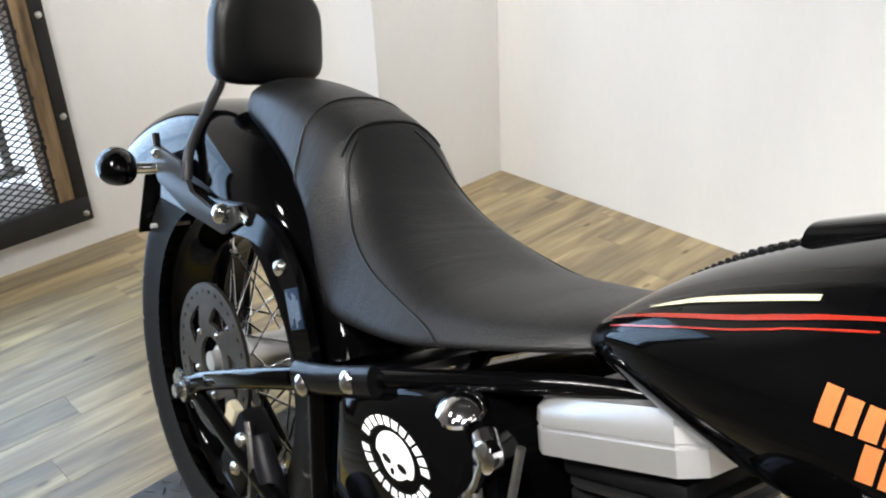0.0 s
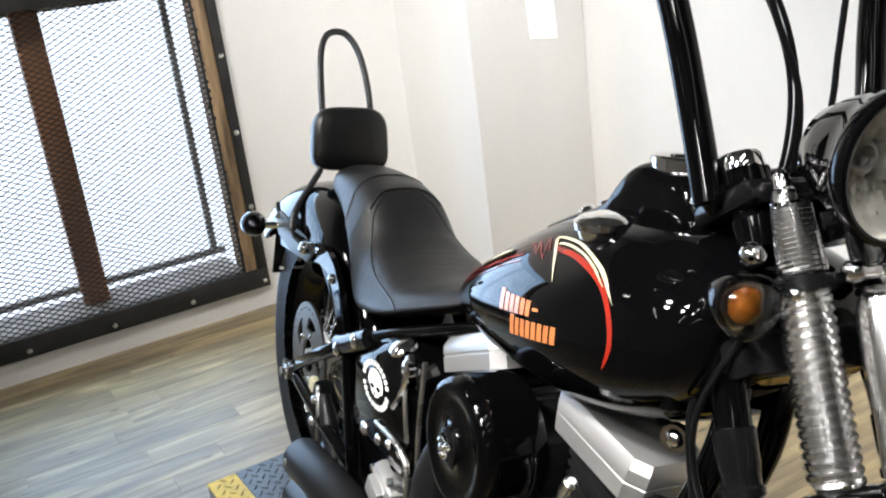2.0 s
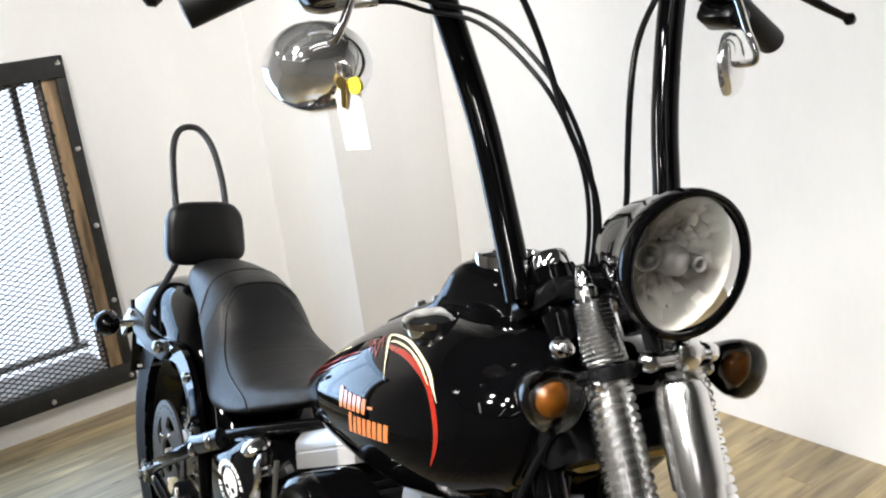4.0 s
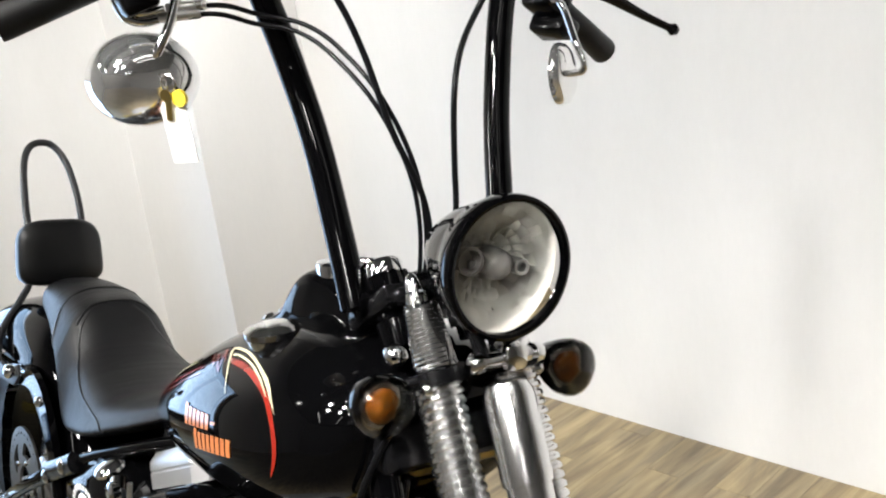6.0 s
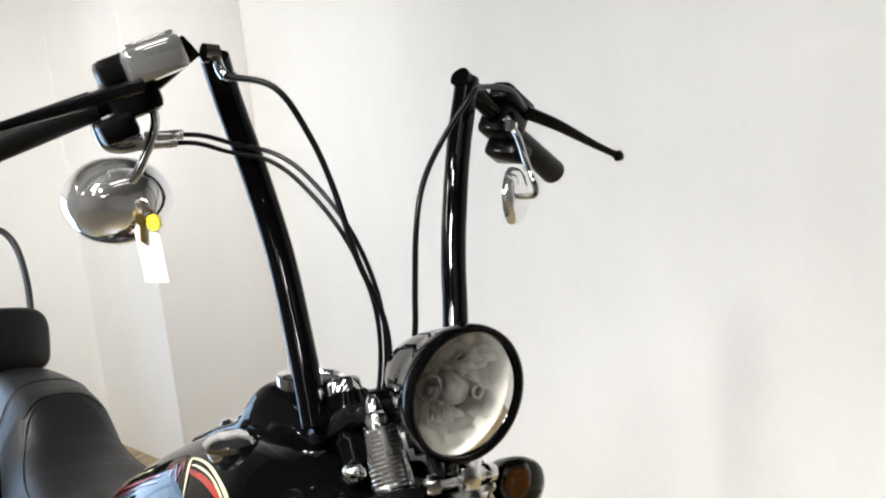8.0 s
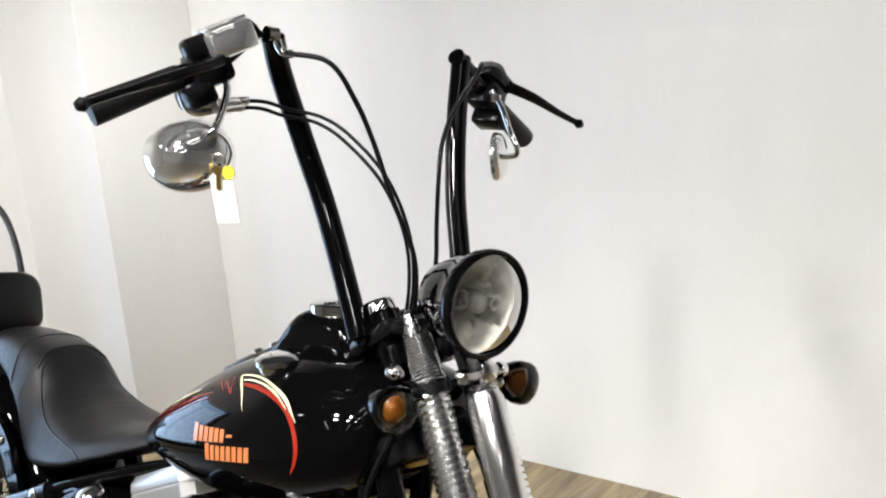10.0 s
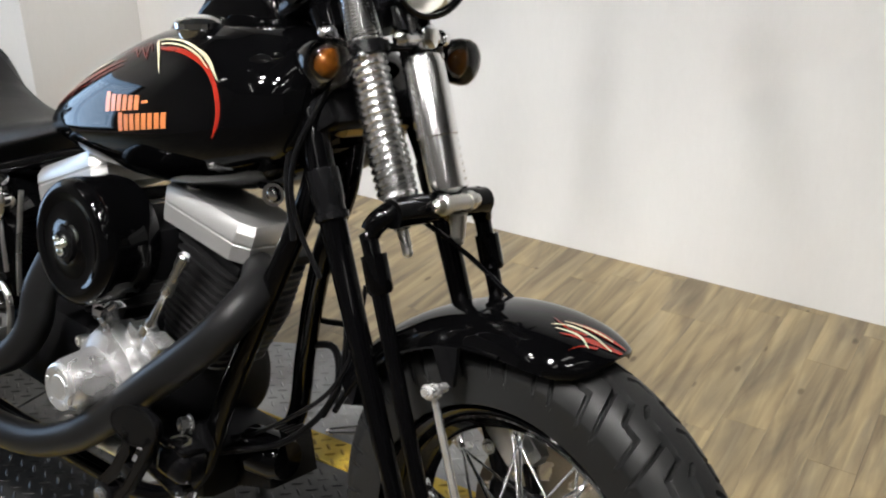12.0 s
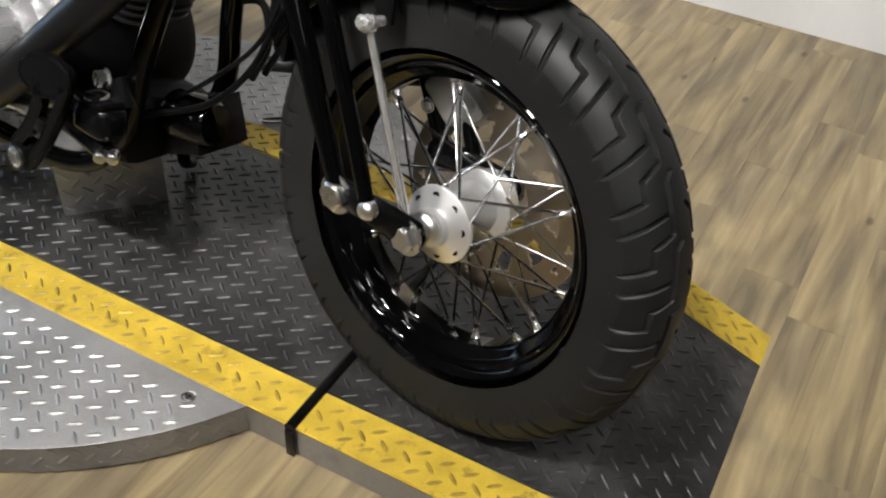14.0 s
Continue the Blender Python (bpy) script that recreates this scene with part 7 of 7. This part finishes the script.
bm = bmesh.new()
lathe(bm, [(0.033, 0.017), (0.035, 0.017), (0.035, 0.012)], towards((-0.488, -0.146, 0.309), (0, -0.1, 1)), 24, caps=False)
part("cylinder_ring", bm, STEEL, fc)
bm = bmesh.new()
tube(bm, [(-0.57, -0.13, 0.285), (-0.75, -0.15, 0.275)], 0.006, 8)
tube(bm, [(-0.62, -0.15, 0.272), (-0.68, -0.155, 0.27)], 0.013, 10)
part("brake_rod", bm, STEEL, fc, "steel brake rod")

# exhaust
bm = bmesh.new()
tube(bm, [(-0.46, -0.05, 0.6), (-0.412, -0.1, 0.588), (-0.416, -0.142, 0.546), (-0.465, -0.158, 0.488), (-0.56, -0.166, 0.399), (-0.64, -0.171, 0.322), (-0.72, -0.175, 0.262), (-0.83, -0.179, 0.212), (-1.0, -0.182, 0.18)], [0.024, 0.027, 0.0275, 0.0275, 0.0275, 0.0275, 0.0275, 0.0275, 0.03], 20, 6)
part("front_pipe", bm, EXHAUST, bike, "satin black front exhaust pipe")
bm = bmesh.new()
tube(bm, [(-0.8, -0.08, 0.57), (-0.825, -0.13, 0.54), (-0.848, -0.155, 0.47), (-0.86, -0.16, 0.4), (-0.91, -0.166, 0.335), (-1.0, -0.172, 0.285), (-1.08, -0.176, 0.26)], [0.024, 0.027, 0.0275, 0.0275, 0.0275, 0.0275, 0.0275], 20, 6)
part("rear_pipe", bm, EXHAUST, bike, "satin black rear exhaust pipe")
for a, b, in (((-1.06, -0.178, 0.262), (-1.36, -0.203, 0.246)), ((-0.98, -0.183, 0.182), (-1.38, -0.196, 0.147))):
    bm = bmesh.new()
    a, b = Vector(a), Vector(b)
    ln = (b - a).length
    lathe(bm, [(-0.02, 0.028), (0.03, 0.036), (0.06, 0.042), (ln - 0.005, 0.043), (ln, 0.041), (ln - 0.004, 0.036), (ln - 0.05, 0.034)], towards(a, b - a), 32, caps=False)
    mf = part("muffler", bm, EXHAUST, bike, "satin black muffler with open end")
    bm = bmesh.new()
    p = a.lerp(b, 0.93) + Vector((0, -0.0425, 0.004))
    dome(bm, p, (0, -1, 0.1), 0.008, 0.004)
    part("shield_clip", bm, STEEL, mf, "bright clip")
bm = bmesh.new()
tube(bm, [(-0.62, 0.13, 0.17), (-0.66, 0.17, 0.09), (-0.69, 0.215, 0.06)], 0.012, 12, 4)
part("kickstand", bm, SATIN, bike, "black side stand on the far side")

# painted flourish on the front mudguard
fb = fender_mesh(FC, 0.346, 0.042, 0.083, 72.5, 150, 60, 18, tip0=0.2)
fb_tree = BVHTree.FromBMesh(fb)
fb.free()


def on_fender(a, u, lift):
    d = Vector((math.cos(radians(a)), u, math.sin(radians(a))))
    hit, nrm, _, _ = fb_tree.ray_cast(FA + d * 0.6, -d)
    if hit is None:
        hit = FA + d * 0.346
    return hit + d.normalized() * lift


for name, material, lines in (("flourish", RED, [[(74.5, 0.0, 0.02), (79, -0.035, 0.04), (83, -0.07, 0.02), (86, -0.1, 0.004)], [(75, 0.04, 0.01), (81, 0.03, 0.034), (88, 0.0, 0.006)], [(78, -0.06, 0.02), (80.5, -0.1, 0.016), (81.5, -0.15, 0.004)], [(82, -0.03, 0.02), (86, -0.05, 0.014), (91, -0.02, 0.003)]]),
                              ("flourish", CREAM, [[(76, -0.03, 0.006), (81, -0.015, 0.013), (86, -0.03, 0.014), (89, -0.075, 0.008)], [(78, 0.03, 0.006), (83, 0.02, 0.013), (88, -0.02, 0.008)], [(79, -0.09, 0.005), (83, -0.06, 0.012), (87.5, -0.085, 0.008)]])):
    bm = bmesh.new()
    for ln in lines:
        q = spline(ln, 6)
        rows = [[bm.verts.new(on_fender(v.x, v.y + f * v.z / 2, 0.0014 if material is RED else 0.002)) for f in (-1, 0, 1)] for v in q]
        skin(bm, rows, caps=False, closed=False)
    parts(name, bm, material, ff, "painted flourish", m=SW)


# ---- key tag hanging from the right mirror stem ----
def key_tag():
    top = Vector((-0.535, -0.038, 1.297))
    e = tagged(empty("key_tag", Matrix.Translation(top)), "white card tag with keys hanging from the chrome mirror", "tag")
    bm = bmesh.new()
    m = Matrix.Rotation(radians(22), 4, "Z") @ Matrix.Rotation(radians(4), 4, "X")
    box(bm, (0.033, 0.0012, 0.07), m @ Matrix.Translation((-0.002, 0, -0.047)), 0.0004)
    part("card", bm, PAPER, e, "blank white card")
    bm = bmesh.new()
    box(bm, (0.007, 0.002, 0.026), m @ Matrix.Translation((-0.004, -0.004, -0.022)) @ pose(0, 0, 0, 0, 12), 0.0008)
    lathe(bm, [(-0.001, 0.007), (0.001, 0.007)], m @ Matrix.Translation((-0.002, -0.006, -0.008)) @ pose(0, 0, 0, 90), 18)
    part("key", bm, BRASS, e, "small brass key")
    bm = bmesh.new()
    lathe(bm, [(-0.002, 0.009), (0.002, 0.009)], m @ Matrix.Translation((0.012, -0.003, -0.012)) @ pose(0, 0, 0, 90), 18)
    part("fob", bm, YPLAS, e, "round yellow fob")
    bm = bmesh.new()
    tube(bm, [m @ Vector((0.009 * math.cos(math.tau * i / 12), 0, 0.009 * math.sin(math.tau * i / 12) + 0.004)) for i in range(13)], 0.0012, 6)
    part("ring", bm, STEEL, e, "steel key ring")
    bm = bmesh.new()
    tube(bm, [m @ Vector((-0.002, 0, 0.012)), m @ Vector((-0.05, 0.0, 0.02)), m @ Vector((-0.09, 0.01, 0.012))], 0.001, 6, 4)
    part("wire_tie", bm, STEEL, e, "thin wire tie")


key_tag()


# ---- plank floor, last ----
def floor():
    x0, x1, y0, y1 = WX, DX, DY, WY
    bm = bmesh.new()
    box(bm, (x1 - x0, y1 - y0, 0.1), Matrix.Translation(((x0 + x1) / 2, (y0 + y1) / 2, -0.0535)))
    fl = tagged(ob_of("floor", bm, mat("floor_joint", (0.24, 0.19, 0.13), 0.8)), "vinyl plank floor in worn blond oak tones", "floor", kind="structure")
    rng = random.Random(5)
    pw, pl = 0.1, 0.61
    shapes = {}
    rest_v, rest_f = [], []

    def plank(w, ln):
        e, g = 0.0008, 0.00015
        pts = [(-w / 2 + g, -ln / 2 + g), (w / 2 - g, -ln / 2 + g), (w / 2 - g, ln / 2 - g), (-w / 2 + g, ln / 2 - g)]
        v = [(x, y, -0.003) for x, y in pts] + [(x, y, -0.0005) for x, y in pts] + [(x - math.copysign(e, x), y - math.copysign(e, y), 0) for x, y in pts]
        f = [(k + j, k + (j + 1) % 4, k + 4 + (j + 1) % 4, k + 4 + j) for k in (0, 4) for j in range(4)] + [(8, 9, 10, 11)]
        return v, f

    x = x0
    while x < x1 - 0.01:
        w = min(pw, x1 - x)
        y = y0 - rng.uniform(0, pl)
        while y < y1 - 0.01:
            a, b = max(y, y0), min(y + pl, y1)
            if b - a > 0.02:
                cx, cy = x + w / 2, (a + b) / 2
                v, f = plank(w, b - a)
                if cx < 1.4 and cy > -0.9:
                    key = (round(w, 4), round(b - a, 3))
                    if key not in shapes:
                        shapes[key] = bpy.data.meshes.new("plank")
                        shapes[key].from_pydata(v, [], f)
                        shapes[key].materials.append(PLANK)
                    ob = new("plank", shapes[key])
                    ob.parent = fl
                    ob.location = (cx, cy, 0)
                else:
                    k = len(rest_v)
                    rest_v.extend([(cx + p[0], cy + p[1], p[2]) for p in v])
                    rest_f.extend([tuple(k + i for i in q) for q in f])
            y += pl
        x += pw
    me = bpy.data.meshes.new("far_planks")
    me.from_pydata(rest_v, [], rest_f)
    me.materials.append(PLANKS)
    ob = new("far_planks", me)
    ob.parent = fl
    tagged(ob, kind="stuff")


floor()
